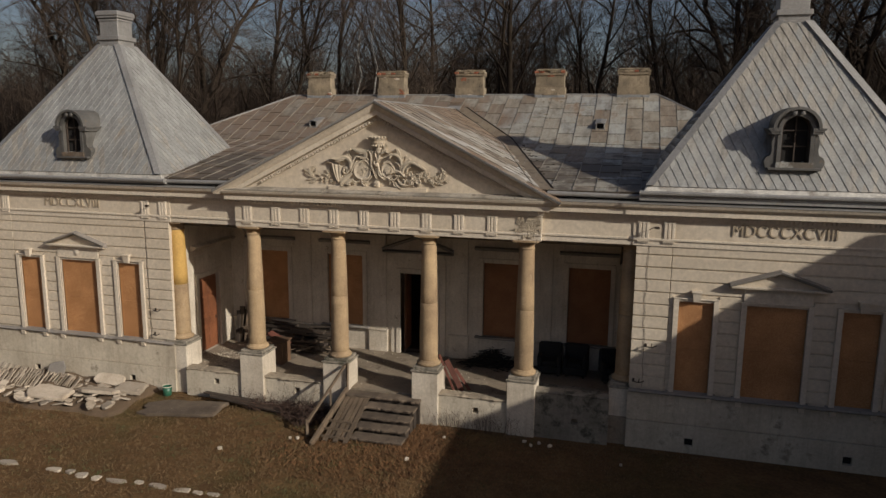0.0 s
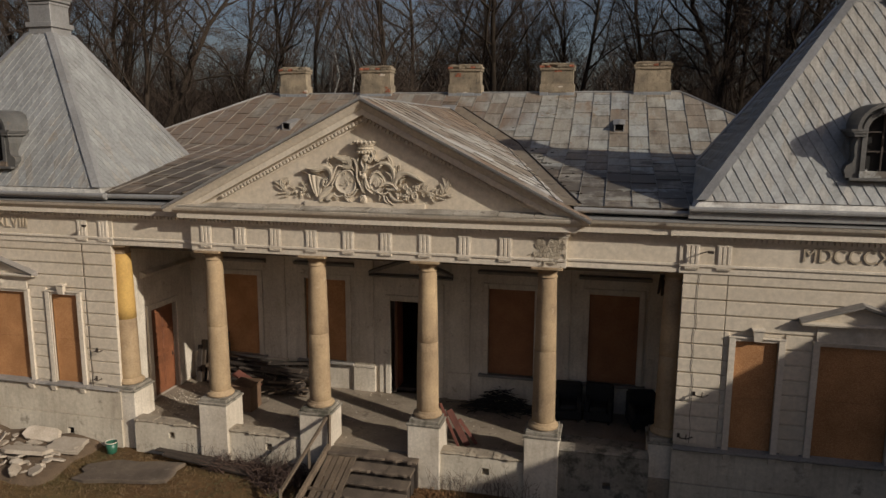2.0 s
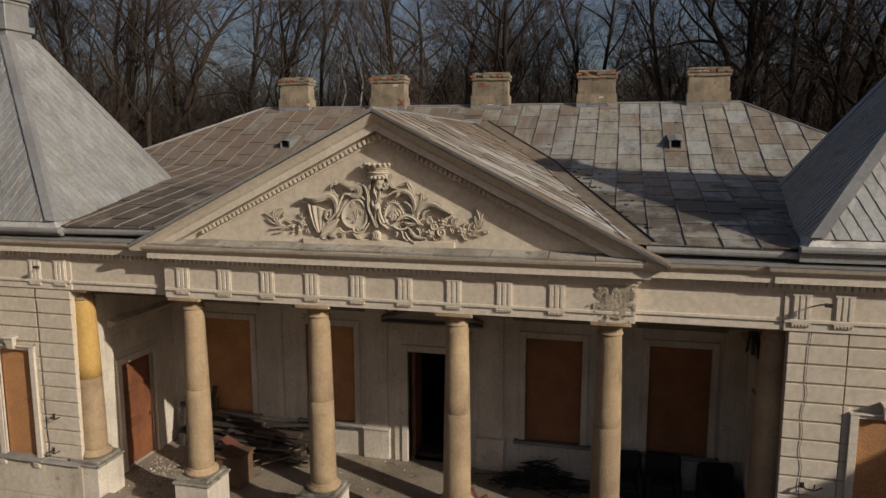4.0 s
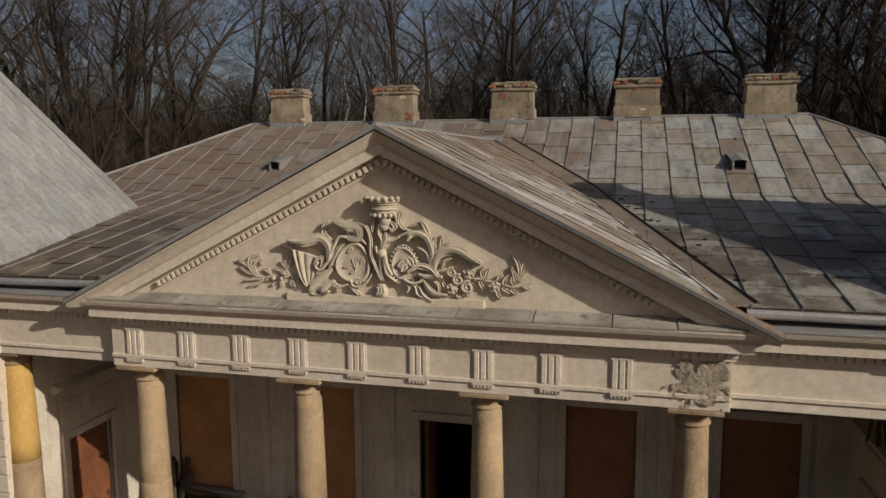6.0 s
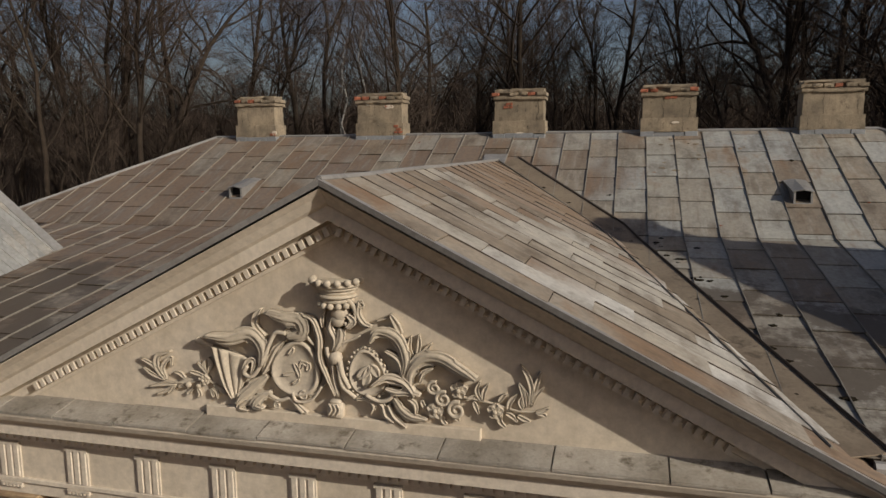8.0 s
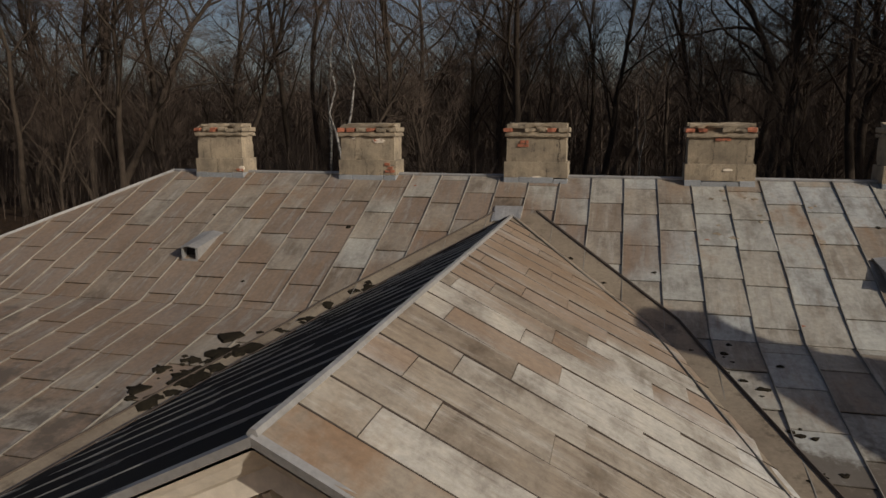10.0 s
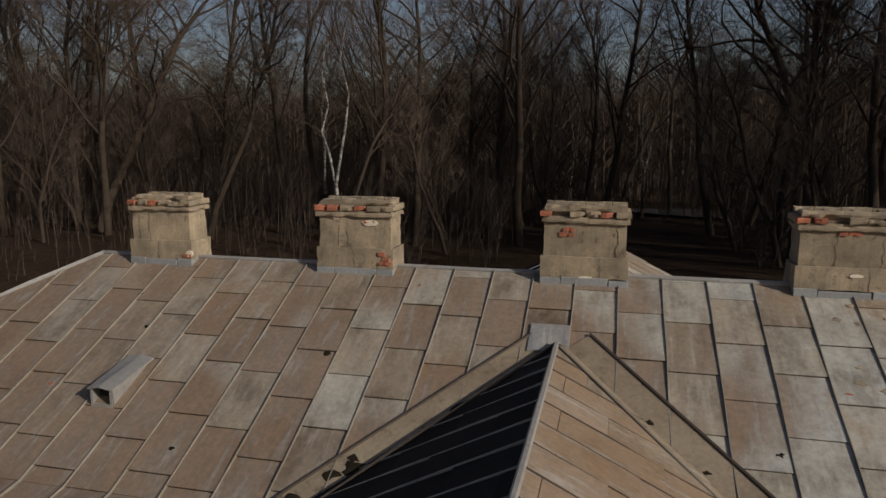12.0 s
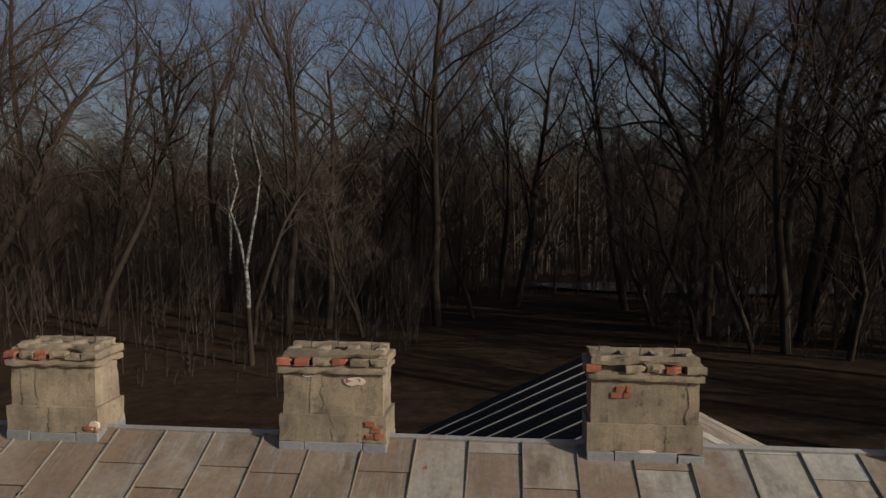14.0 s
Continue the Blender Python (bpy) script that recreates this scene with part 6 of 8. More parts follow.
    frond(((-0.49, 6.45), (-0.46, 6.39), (-0.36, 6.33)), 0.045, 0.05, 1, 0, 0.0)
    rose(-0.69, 6.39, 0.04)
    vine(((-0.51, 6.54), (-0.48, 6.46), (-0.39, 6.45), (-0.29, 6.49), (-0.19, 6.63)), 0.026, 0.018, 0.06, 1.0)
    rose(-0.39, 6.52, 0.05)
    frond(((-0.34, 6.52), (-0.26, 6.55), (-0.15, 6.67)), 0.04, 0.05, 2, 0, 0.0)
    # ribbon, centre piece and badge
    frond(((-0.36, 7.35), (-0.26, 7.30), (-0.20, 7.13), (-0.20, 6.92), (-0.13, 6.74), (-0.04, 6.55)), 0.042, 0.08, 2, 0, 0.0)
    rose(-0.37, 7.30, 0.05)
    vine(((-0.39, 7.25), (-0.34, 7.14), (-0.26, 7.05)), 0.03, 0.02, 0.06, 1.0)
    frond(((-0.16, 7.22), (-0.17, 7.32), (-0.13, 7.41)), 0.03, 0.05, 1, 0, 0.0)
    ball(0.02, 7.38, 0.1, 0.03)
    frond(((-0.05, 7.34), (-0.08, 7.23), (-0.03, 7.11), (-0.06, 7.00)), 0.06, 0.07, 2, 0, 0.0)
    frond(((0.11, 7.38), (0.17, 7.31), (0.09, 7.24)), 0.05, 0.08, 1, 0, 0.0)
    frond(((0.03, 7.23), (0.01, 7.12), (-0.04, 7.00)), 0.07, 0.06, 3, 4, 0.0)
    ball(-0.04, 6.93, 0.075, 0.05)
    vine(((-0.12, 7.04), (-0.10, 6.95), (-0.04, 6.88)), 0.03, 0.03, 0.07, 1.0)
    vine(((0.01, 6.91), (0.04, 6.77), (0.11, 6.63)), 0.045, 0.03, 0.06, 1.0)
    frond(((-0.07, 6.87), (-0.06, 6.71), (-0.02, 6.54)), 0.04, 0.05, 2, 0, 0.0)
    badge(-0.06, 6.40, 0.085, 0.095)
    # east curls beside the crown
    vine(((-0.04, 7.48), (0.06, 7.54), (0.16, 7.48), (0.19, 7.36), (0.12, 7.25), (0.08, 7.30)), 0.035, 0.028, 0.06, 1.0)
    frond(((0.23, 7.50), (0.21, 7.38), (0.27, 7.29), (0.35, 7.27)), 0.05, 0.06, 2, 0, 0.0)
    rose(0.25, 7.48, 0.045)
    vine(((-0.06, 7.21), (-0.02, 7.09), (0.13, 7.12), (0.23, 7.17)), 0.03, 0.012, 0.05, 1.0)
    ball(-0.00, 7.32, 0.085, 0.04)
    # great leaves over the east shield
    frond(((0.66, 6.76), (0.69, 6.97), (0.61, 7.17), (0.43, 7.23), (0.35, 7.12)), 0.075, 0.07, 3, 5, 0.05)
    frond(((0.67, 6.79), (0.62, 6.95), (0.49, 7.04)), 0.045, 0.08, 2, 3, 0.0)
    frond(((0.65, 7.21), (0.60, 7.30), (0.54, 7.40)), 0.05, 0.05, 1, 0, 0.0)
    frond(((0.38, 7.32), (0.48, 7.36), (0.55, 7.38)), 0.03, 0.03, 1, 0, 0.0)
    frond(((0.73, 6.68), (0.74, 6.85), (0.87, 6.99), (1.05, 7.00), (1.23, 6.91), (1.39, 6.83)), 0.085, 0.07, 3, 6, 0.05)
    frond(((0.83, 6.75), (0.87, 6.85), (0.97, 6.90)), 0.04, 0.08, 2, 0, 0.0)
    frond(((0.77, 6.97), (0.72, 7.07), (0.74, 7.19)), 0.035, 0.03, 1, 0, 0.0)
    frond(((0.79, 6.98), (0.82, 7.10), (0.82, 7.21)), 0.035, 0.03, 1, 0, 0.0)
    frond(((0.80, 6.97), (0.88, 7.06), (0.94, 7.13)), 0.035, 0.03, 1, 0, 0.0)
    # east shield
    east = shield(0.29, 6.80, 0.19, 0.235, 8, True)
    # leaves crossing and under the east shield
    frond(((0.79, 6.62), (0.68, 6.74), (0.52, 6.78), (0.35, 6.69)), 0.055, 0.1, 2, 4, 0.03)
    frond(((0.84, 6.63), (0.72, 6.65), (0.60, 6.64), (0.49, 6.67)), 0.04, 0.1, 2, 3, 0.0)
    vine(((-0.00, 6.86), (0.03, 6.66), (0.17, 6.54)), 0.035, 0.03, 0.06, 1.0)
    vine(((0.28, 6.58), (0.41, 6.53), (0.52, 6.56), (0.58, 6.64)), 0.028, 0.03, 0.07, 1.0)
    frond(((0.16, 6.52), (0.27, 6.54), (0.35, 6.47), (0.32, 6.38)), 0.05, 0.05, 2, 0, 0.0)
    frond(((0.36, 6.52), (0.44, 6.48), (0.47, 6.38), (0.56, 6.32)), 0.05, 0.05, 2, 0, 0.0)
    frond(((0.56, 6.58), (0.64, 6.45), (0.74, 6.39), (0.90, 6.38)), 0.06, 0.06, 3, 5, 0.0)
    frond(((0.50, 6.49), (0.56, 6.37), (0.69, 6.28)), 0.05, 0.05, 2, 0, 0.0)
    frond(((0.70, 6.57), (0.77, 6.51), (0.78, 6.41)), 0.045, 0.05, 2, 0, 0.0)
    # east flowers, stems and sprays
    flower(1.21, 6.70, 0.085)
    rose(1.19, 6.50, 0.09)
    flower(0.98, 6.48, 0.085)
    rose(0.97, 6.70, 0.07)
    flower(1.56, 6.52, 0.08)
    rose(1.06, 6.60, 0.08)
    vine(((0.86, 6.66), (0.94, 6.74), (1.03, 6.67), (1.10, 6.58)), 0.022, 0.022, 0.04, 1.0)
    vine(((1.24, 6.62), (1.37, 6.61), (1.55, 6.58), (1.78, 6.53), (2.00, 6.54)), 0.02, 0.012, 0.02, 1.0)
    frond(((1.42, 6.61), (1.38, 6.70), (1.41, 6.79)), 0.035, 0.03, 1, 0, 0.0)
    frond(((1.44, 6.61), (1.45, 6.70), (1.49, 6.77)), 0.035, 0.03, 1, 0, 0.0)
    frond(((1.59, 6.60), (1.62, 6.65), (1.66, 6.69)), 0.035, 0.03, 1, 0, 0.0)
    frond(((1.68, 6.54), (1.70, 6.62), (1.76, 6.69)), 0.04, 0.03, 1, 0, 0.0)
    frond(((1.62, 6.50), (1.60, 6.42), (1.66, 6.36)), 0.04, 0.03, 1, 0, 0.0)
    frond(((1.66, 6.50), (1.71, 6.48), (1.77, 6.43)), 0.035, 0.03, 1, 0, 0.0)
    frond(((1.77, 6.49), (1.82, 6.46), (1.89, 6.44)), 0.035, 0.03, 1, 0, 0.0)
    frond(((1.93, 6.53), (2.00, 6.55), (2.06, 6.59)), 0.035, 0.03, 1, 0, 0.0)
    frond(((1.95, 6.52), (2.01, 6.52), (2.04, 6.50)), 0.03, 0.03, 1, 0, 0.0)
    frond(((1.35, 6.59), (1.37, 6.54), (1.40, 6.47)), 0.035, 0.03, 1, 0, 0.0)
    frond(((1.27, 6.60), (1.33, 6.63), (1.37, 6.65)), 0.03, 0.03, 1, 0, 0.0)
    frond(((1.05, 6.42), (1.05, 6.37), (1.09, 6.34)), 0.035, 0.03, 1, 0, 0.0)
    frond(((1.14, 6.42), (1.19, 6.40), (1.21, 6.38)), 0.03, 0.03, 1, 0, 0.0)
    frond(((0.84, 6.56), (0.85, 6.52), (0.90, 6.45)), 0.035, 0.03, 1, 0, 0.0)
    frond(((1.84, 6.58), (1.82, 6.71), (1.78, 6.80)), 0.035, 0.03, 1, 0, 0.0)
    frond(((1.88, 6.58), (1.90, 6.74), (1.86, 6.88), (1.79, 6.98)), 0.04, 0.03, 1, 0, 0.0)
    frond(((1.86, 6.58), (1.85, 6.69), (1.81, 6.77)), 0.03, 0.03, 1, 0, 0.0)
    frond(((1.90, 6.59), (1.93, 6.69), (2.01, 6.78)), 0.035, 0.03, 1, 0, 0.0)
    frond(((1.89, 6.59), (1.94, 6.79), (1.98, 6.93)), 0.035, 0.03, 1, 0, 0.0)
    frond(((1.82, 6.55), (1.79, 6.62), (1.82, 6.69)), 0.03, 0.03, 1, 0, 0.0)
    # charges on the shields
    for place, marks in ((west, ((-0.1, 0.12, 70, 0.1), (-0.12, -0.1, 30, 0.14), (-0.02, 0.06, -55, 0.16), (0.04, 0.09, 0, 0.1), (0.05, 0.02, 90, 0.09), (0.13, 0.02, 90, 0.09), (0.0, -0.16, 50, 0.1))),
                         (east, ((-0.1, -0.04, 35, 0.2), (-0.04, -0.12, 70, 0.18), (0.05, 0.08, -60, 0.14)))):
        for u, v, a, ln in marks:
            a = math.radians(a)
            du, dv = ln * math.cos(a), ln * math.sin(a)
            frond((place(u, v), place(u + du * 0.5 + 0.01, v + dv * 0.5), place(u + du, v + dv)), 0.035 if place is west else 0.075, 0.07)
    bmesh.ops.recalc_face_normals(bm, faces=bm.faces[:])
    part("relief", bm, RELIEF, PEDIMENT, "high plaster relief of crown, two shields and leaf scrolls", smooth=True)


relief()

# crumbled corner of the frieze
def crumble(parent):
    bm = bmesh.new()
    nx, nz = 46, 32
    grid = {}
    for i in range(nx + 1):
        for j in range(nz + 1):
            x, z = 3.5 + 1.115 * i / nx, 5.0 + 0.68 * j / nz
            e = min(i, nx - i, j, nz - j)
            d = 0.0 if e == 0 else 0.022 * noise.noise((x * 4, z * 4, 1.0)) + 0.016 * noise.noise((x * 17, z * 17, 5.0)) + 0.012 * noise.noise((x * 45, z * 45, 2.0)) + 0.022
            grid[i, j] = bm.verts.new((x, 16.795 - d, z))
    for i in range(nx):
        for j in range(nz):
            e = 1.25 - ((i / nx - 0.68) / 0.42) ** 2 - 0.8 * ((j / nz - 0.55) / 0.6) ** 2
            if e + 0.9 * noise.noise((i * 0.16, j * 0.2, 7.0)) + 0.4 * noise.noise((i * 0.5, j * 0.5, 3.0)) > 0.72:
                bm.faces.new((grid[i, j], grid[i + 1, j], grid[i + 1, j + 1], grid[i, j + 1]))
    bmesh.ops.delete(bm, geom=[v for v in bm.verts if not v.link_faces], context="VERTS")
    bmesh.ops.recalc_face_normals(bm, faces=bm.faces[:])
    part("crumbled_patch", bm, RUIN, parent, "crumbled bare masonry where plaster fell", smooth=True)


crumble(ent_p)

# ---------------------------------------------------------------- steps
def ragged_tread(x0, x1, y0, y1, z0, z1):
    """A worn tread with a broken front edge and a dished top."""
    bm = bmesh.new()
    n = max(4, int((x1 - x0) / 0.07))
    rings = []
    for i in range(n + 1):
        x = x0 + (x1 - x0) * i / n
        f = y0 + 0.05 * noise.noise((x * 6, y0 * 3, 1)) + 0.03 * noise.noise((x * 19, y0, 4))
        d = 0.022 * noise.noise((x * 4, y0 * 5, 9))
        rings.append([(x, f + 0.012, z0), (x, f, z1 - 0.025 + d), (x, f + 0.025, z1 + d), (x, y1, z1 + d * 0.3), (x, y1, z0)])
    loft(bm, rings)
    bmesh.ops.recalc_face_normals(bm, faces=bm.faces[:])
    return bm


def steps():
    st = thing("front_steps", (0.2, 15.8, GROUND), "broken grey stone steps with a timber ramp beside them", "steps", kind="structure")
    n = 5
    for i in range(n):
        z1 = PORCH - 0.02 - i * (PORCH - GROUND) / n
        y1 = 16.85 - i * 0.36
        x0 = -0.25 if i else -1.0
        w = 1.5 if i else 2.3
        xx = x0
        while xx < x0 + w - 0.05:
            ww = min(rng.uniform(0.7, 1.3), x0 + w - xx)
            bm = ragged_tread(xx + 0.004, xx + ww - 0.004, y1 - 0.40 + rng.uniform(-0.02, 0.02), y1, z1 - 0.07, z1)
            bmesh.ops.rotate(bm, verts=bm.verts[:], cent=(xx, y1, z1), matrix=Matrix.Rotation(rng.uniform(-0.03, 0.03), 3, "X"))
            part("step", bm, STEPS, st)
            xx += ww
        part("riser", new_box(x0 + 0.02, x0 + w - 0.02, y1 - 0.3, y1 - 0.05, GROUND - 0.1, z1 - 0.055), DARK_WOOD, st)
    a, b = Vector((-0.65, 16.6, PORCH - 0.05)), Vector((-0.6, 14.75, GROUND + 0.05))
    for i in range(5):
        bm = bmesh.new()
        x = -0.95 + 0.15 * i
        loft(bm, ([(x, a.y, a.z), (x + 0.13, a.y, a.z), (x + 0.13, a.y, a.z + 0.04), (x, a.y, a.z + 0.04)], [(x, b.y + 0.15 * (i % 2), b.z), (x + 0.13, b.y + 0.15 * (i % 2), b.z), (x + 0.13, b.y + 0.15 * (i % 2), b.z + 0.04), (x, b.y + 0.15 * (i % 2), b.z + 0.04)]))
        bmesh.ops.recalc_face_normals(bm, faces=bm.faces[:])
        part("ramp_board", bm, OLD_WOOD, st)
    for i in range(3):
        part("cleat", new_box(-1.05, -0.35, 14.85 + 0.28 * i, 14.92 + 0.28 * i, GROUND + 0.1 + 0.11 * i, GROUND + 0.15 + 0.11 * i), OLD_WOOD, st)

    def beam(name, p, q, w, h, mat):
        p, q = Vector(p), Vector(q)
        d = (q - p).normalized()
        s = d.cross(Vector((0, 0, 1))).normalized()
        t = s.cross(d)
        bm = bmesh.new()
        loft(bm, ([p + s * a + t * b for a, b in ((-w, -h), (w, -h), (w, h), (-w, h))], [q + s * a + t * b for a, b in ((-w, -h), (w, -h), (w, h), (-w, h))]))
        bmesh.ops.recalc_face_normals(bm, faces=bm.faces[:])
        return part(name, bm, mat, st)
    beam("stringer", (-1.16, 14.45, GROUND + 0.03), (-1.0, 16.62, 0.26), 0.035, 0.09, OLD_WOOD)
    beam("handrail", (-1.5, 14.95, -0.15), (-1.03, 16.6, 1.02), 0.03, 0.035, OLD_WOOD)
    beam("rail_post", (-1.5, 14.95, GROUND - 0.05), (-1.52, 14.97, -0.08), 0.035, 0.035, OLD_WOOD)
    beam("rail_post", (-1.2, 15.9, GROUND), (-1.22, 15.93, 0.5), 0.03, 0.03, OLD_WOOD)
    beam("rail_post", (-0.98, 16.6, 0.15), (-0.97, 16.62, 1.08), 0.03, 0.03, OLD_WOOD)


steps()

# ---------------------------------------------------------------- loose things
def loose(name, bm, mat, m, label, category, group=""):
    ob = link(name, bm, mat)
    ob.matrix_world = m
    return tagged(ob, label, category, group)


def centred(sx, sy, sz, bevel=0.0):
    return new_box(-sx / 2, sx / 2, -sy / 2, sy / 2, 0, sz, bevel)


def rough_slab(sx, sy, sz):
    """A broken slab: an uneven polygon with thickness and a knocked edge."""
    n = 7 if sx < 0.8 else 17
    ring = []
    for i in range(n):
        a = 2 * math.pi * (i + rng.uniform(-0.25, 0.25)) / n
        r = rng.uniform(0.66, 1.1) if sx < 0.8 else rng.uniform(0.86, 1.05)
        k = 1 / max(abs(math.cos(a)), abs(math.sin(a)))
        ring.append((sx / 2 * math.cos(a) * k * r, sy / 2 * math.sin(a) * k * r))
    bm = bmesh.new()
    loft(bm, ([(x, y, 0) for x, y in ring], [(x, y, sz * 0.8) for x, y in ring], [(x * 0.95, y * 0.95, sz) for x, y in ring]))
    bmesh.ops.recalc_face_normals(bm, faces=bm.faces[:])
    return bm


def rubble():
    # spoil heap under the slabs
    bm = bmesh.new()
    g = {}
    nx, ny = 50, 20
    for i in range(nx + 1):
        for j in range(ny + 1):
            x, y = -15.2 + 8.0 * i / nx, 14.1 + 2.75 * j / ny
            e = min(1, min(i, nx - i) / 9, j / 8)
            h = e * (0.16 + 0.22 * noise.noise((x * 0.8, y * 0.8, 2)) + 0.08 * noise.noise((x * 3, y * 3, 2))) + e * 0.1 * (j / ny)
            lip = max(0, 1 - e * 2 + 0.5 * noise.noise((x * 1.3, y * 1.3, 6)))
            g[i, j] = bm.verts.new((x, y, GROUND - 0.02 + max(h, 0) - 0.25 * min(lip, 1)))
    for i in range(nx):
        for j in range(ny):
            bm.faces.new((g[i, j], g[i + 1, j], g[i + 1, j + 1], g[i, j + 1]))
    tagged(link("rubble_heap", bm, SOIL, smooth=True), "heap of earth and plaster grit along the wall", "rubble", kind="stuff")
    for i in range(210):
        x = rng.uniform(-14.4, -7.9)
        y = rng.uniform(14.6, 16.6)
        s = rng.uniform(0.08, 0.34) * (1.5 if rng.random() < 0.12 else 1)
        m = pose(x, y, GROUND + 0.12 + 0.12 * rng.random(), rng.uniform(-24, 24), rng.uniform(-24, 24), rng.uniform(0, 180))
        loose("broken_slab", rough_slab(s * rng.uniform(0.9, 1.7), s, rng.uniform(0.03, 0.06)), SLATE, m, "broken pale slab lying on the rubble heap", "slab", "rubble slabs")
    for i in range(64):
        x = (-13.6 + 0.1 * i) if i < 36 else (-14.0 + 0.1 * (i - 36))
        loose("roof_tile", centred(0.24, 0.03, 0.36, 0.006), SLATE, pose(x, (16.2 - 0.012 * i if i < 36 else 15.75 - 0.01 * (i - 36)) + rng.uniform(-0.03, 0.03), GROUND + 0.24, -38 + rng.uniform(-6, 6), 0, -52 + rng.uniform(-6, 6)), "pale roof tile leaning in a row on the rubble", "tile", "leaning tiles")
    for x, y, z, sx, sy, rx, rz in ((-10.3, 15.0, 0.28, 1.4, 0.7, 8, 6), (-8.9, 15.5, 0.3, 1.2, 0.6, -12, 14), (-12.3, 14.7, 0.25, 0.8, 0.6, 10, -8), (-8.2, 16.1, 0.25, 0.9, 0.7, 5, 10), (-9.2, 16.4, 0.35, 1.1, 0.4, 40, 3)):
        loose("stone_panel", rough_slab(sx, sy, 0.1), SLATE, pose(x, y, GROUND + z, rx, 4, rz), "large pale stone panel thrown on the rubble", "slab", "rubble panels")
    loose("grey_board", rough_slab(0.75, 0.5, 0.04), LEDGE, pose(-11.5, 16.62, GROUND + 0.45, 68, 0, 8), "dark grey slab leaning on the wall", "slab")
    loose("concrete_slab", rough_slab(2.5, 0.95, 0.1), STEPS, pose(-5.9, 15.55, GROUND + 0.05, 4, -2, 8), "flat mossy concrete slab on the grass", "slab")
    b = loose("fallen_plank", centred(2.6, 0.26, 0.06, 0.01), DARK_WOOD, pose(-4.2, 16.32, GROUND + 0.14, 6, 3, -5), "dark wet plank lying by the porch wall", "plank", "fallen planks")
    loose("fallen_plank", centred(1.8, 0.2, 0.05, 0.01), DARK_WOOD, pose(-4.9, 16.5, GROUND + 0.2, -8, 2, -2), "dark plank lying by the porch wall", "plank", "fallen planks")


rubble()


def bucket():
    b = thing("bucket", (-7.15, 16.5, GROUND), "small green enamel bucket with a white rim", "bucket")
    bm = bmesh.new()
    lathe(bm, ((0.11, GROUND + 0.02), (0.125, GROUND + 0.04), (0.155, GROUND + 0.32), (0.15, GROUND + 0.32), (0.118, GROUND + 0.06), (0.0, GROUND + 0.05)), -7.15, 16.5, 20, False)
    part("body", bm, GREEN, b, smooth=True)
    bm = bmesh.new()
    tube(bm, [(-7.15 + 0.155 * math.cos(a), 16.5 + 0.155 * math.sin(a), GROUND + 0.325) for a in (2 * math.pi * i / 20 for i in range(21))], [0.012] * 21, 6)
    part("rim", bm, TRIM, b, "white rim")
    bm = bmesh.new()
    tube(bm, [(-7.15 + 0.155 * math.cos(a), 16.5 - 0.1 * math.sin(a), GROUND + 0.32 - 0.06 * math.sin(a)) for a in (math.pi * i / 10 for i in range(11))], [0.005] * 11, 5)
    part("handle", bm, IRON, b)


bucket()


BROWN_BOX = wood("brown_box_wood", (0.155, 0.09, 0.05), (0.08, 0.046, 0.027))


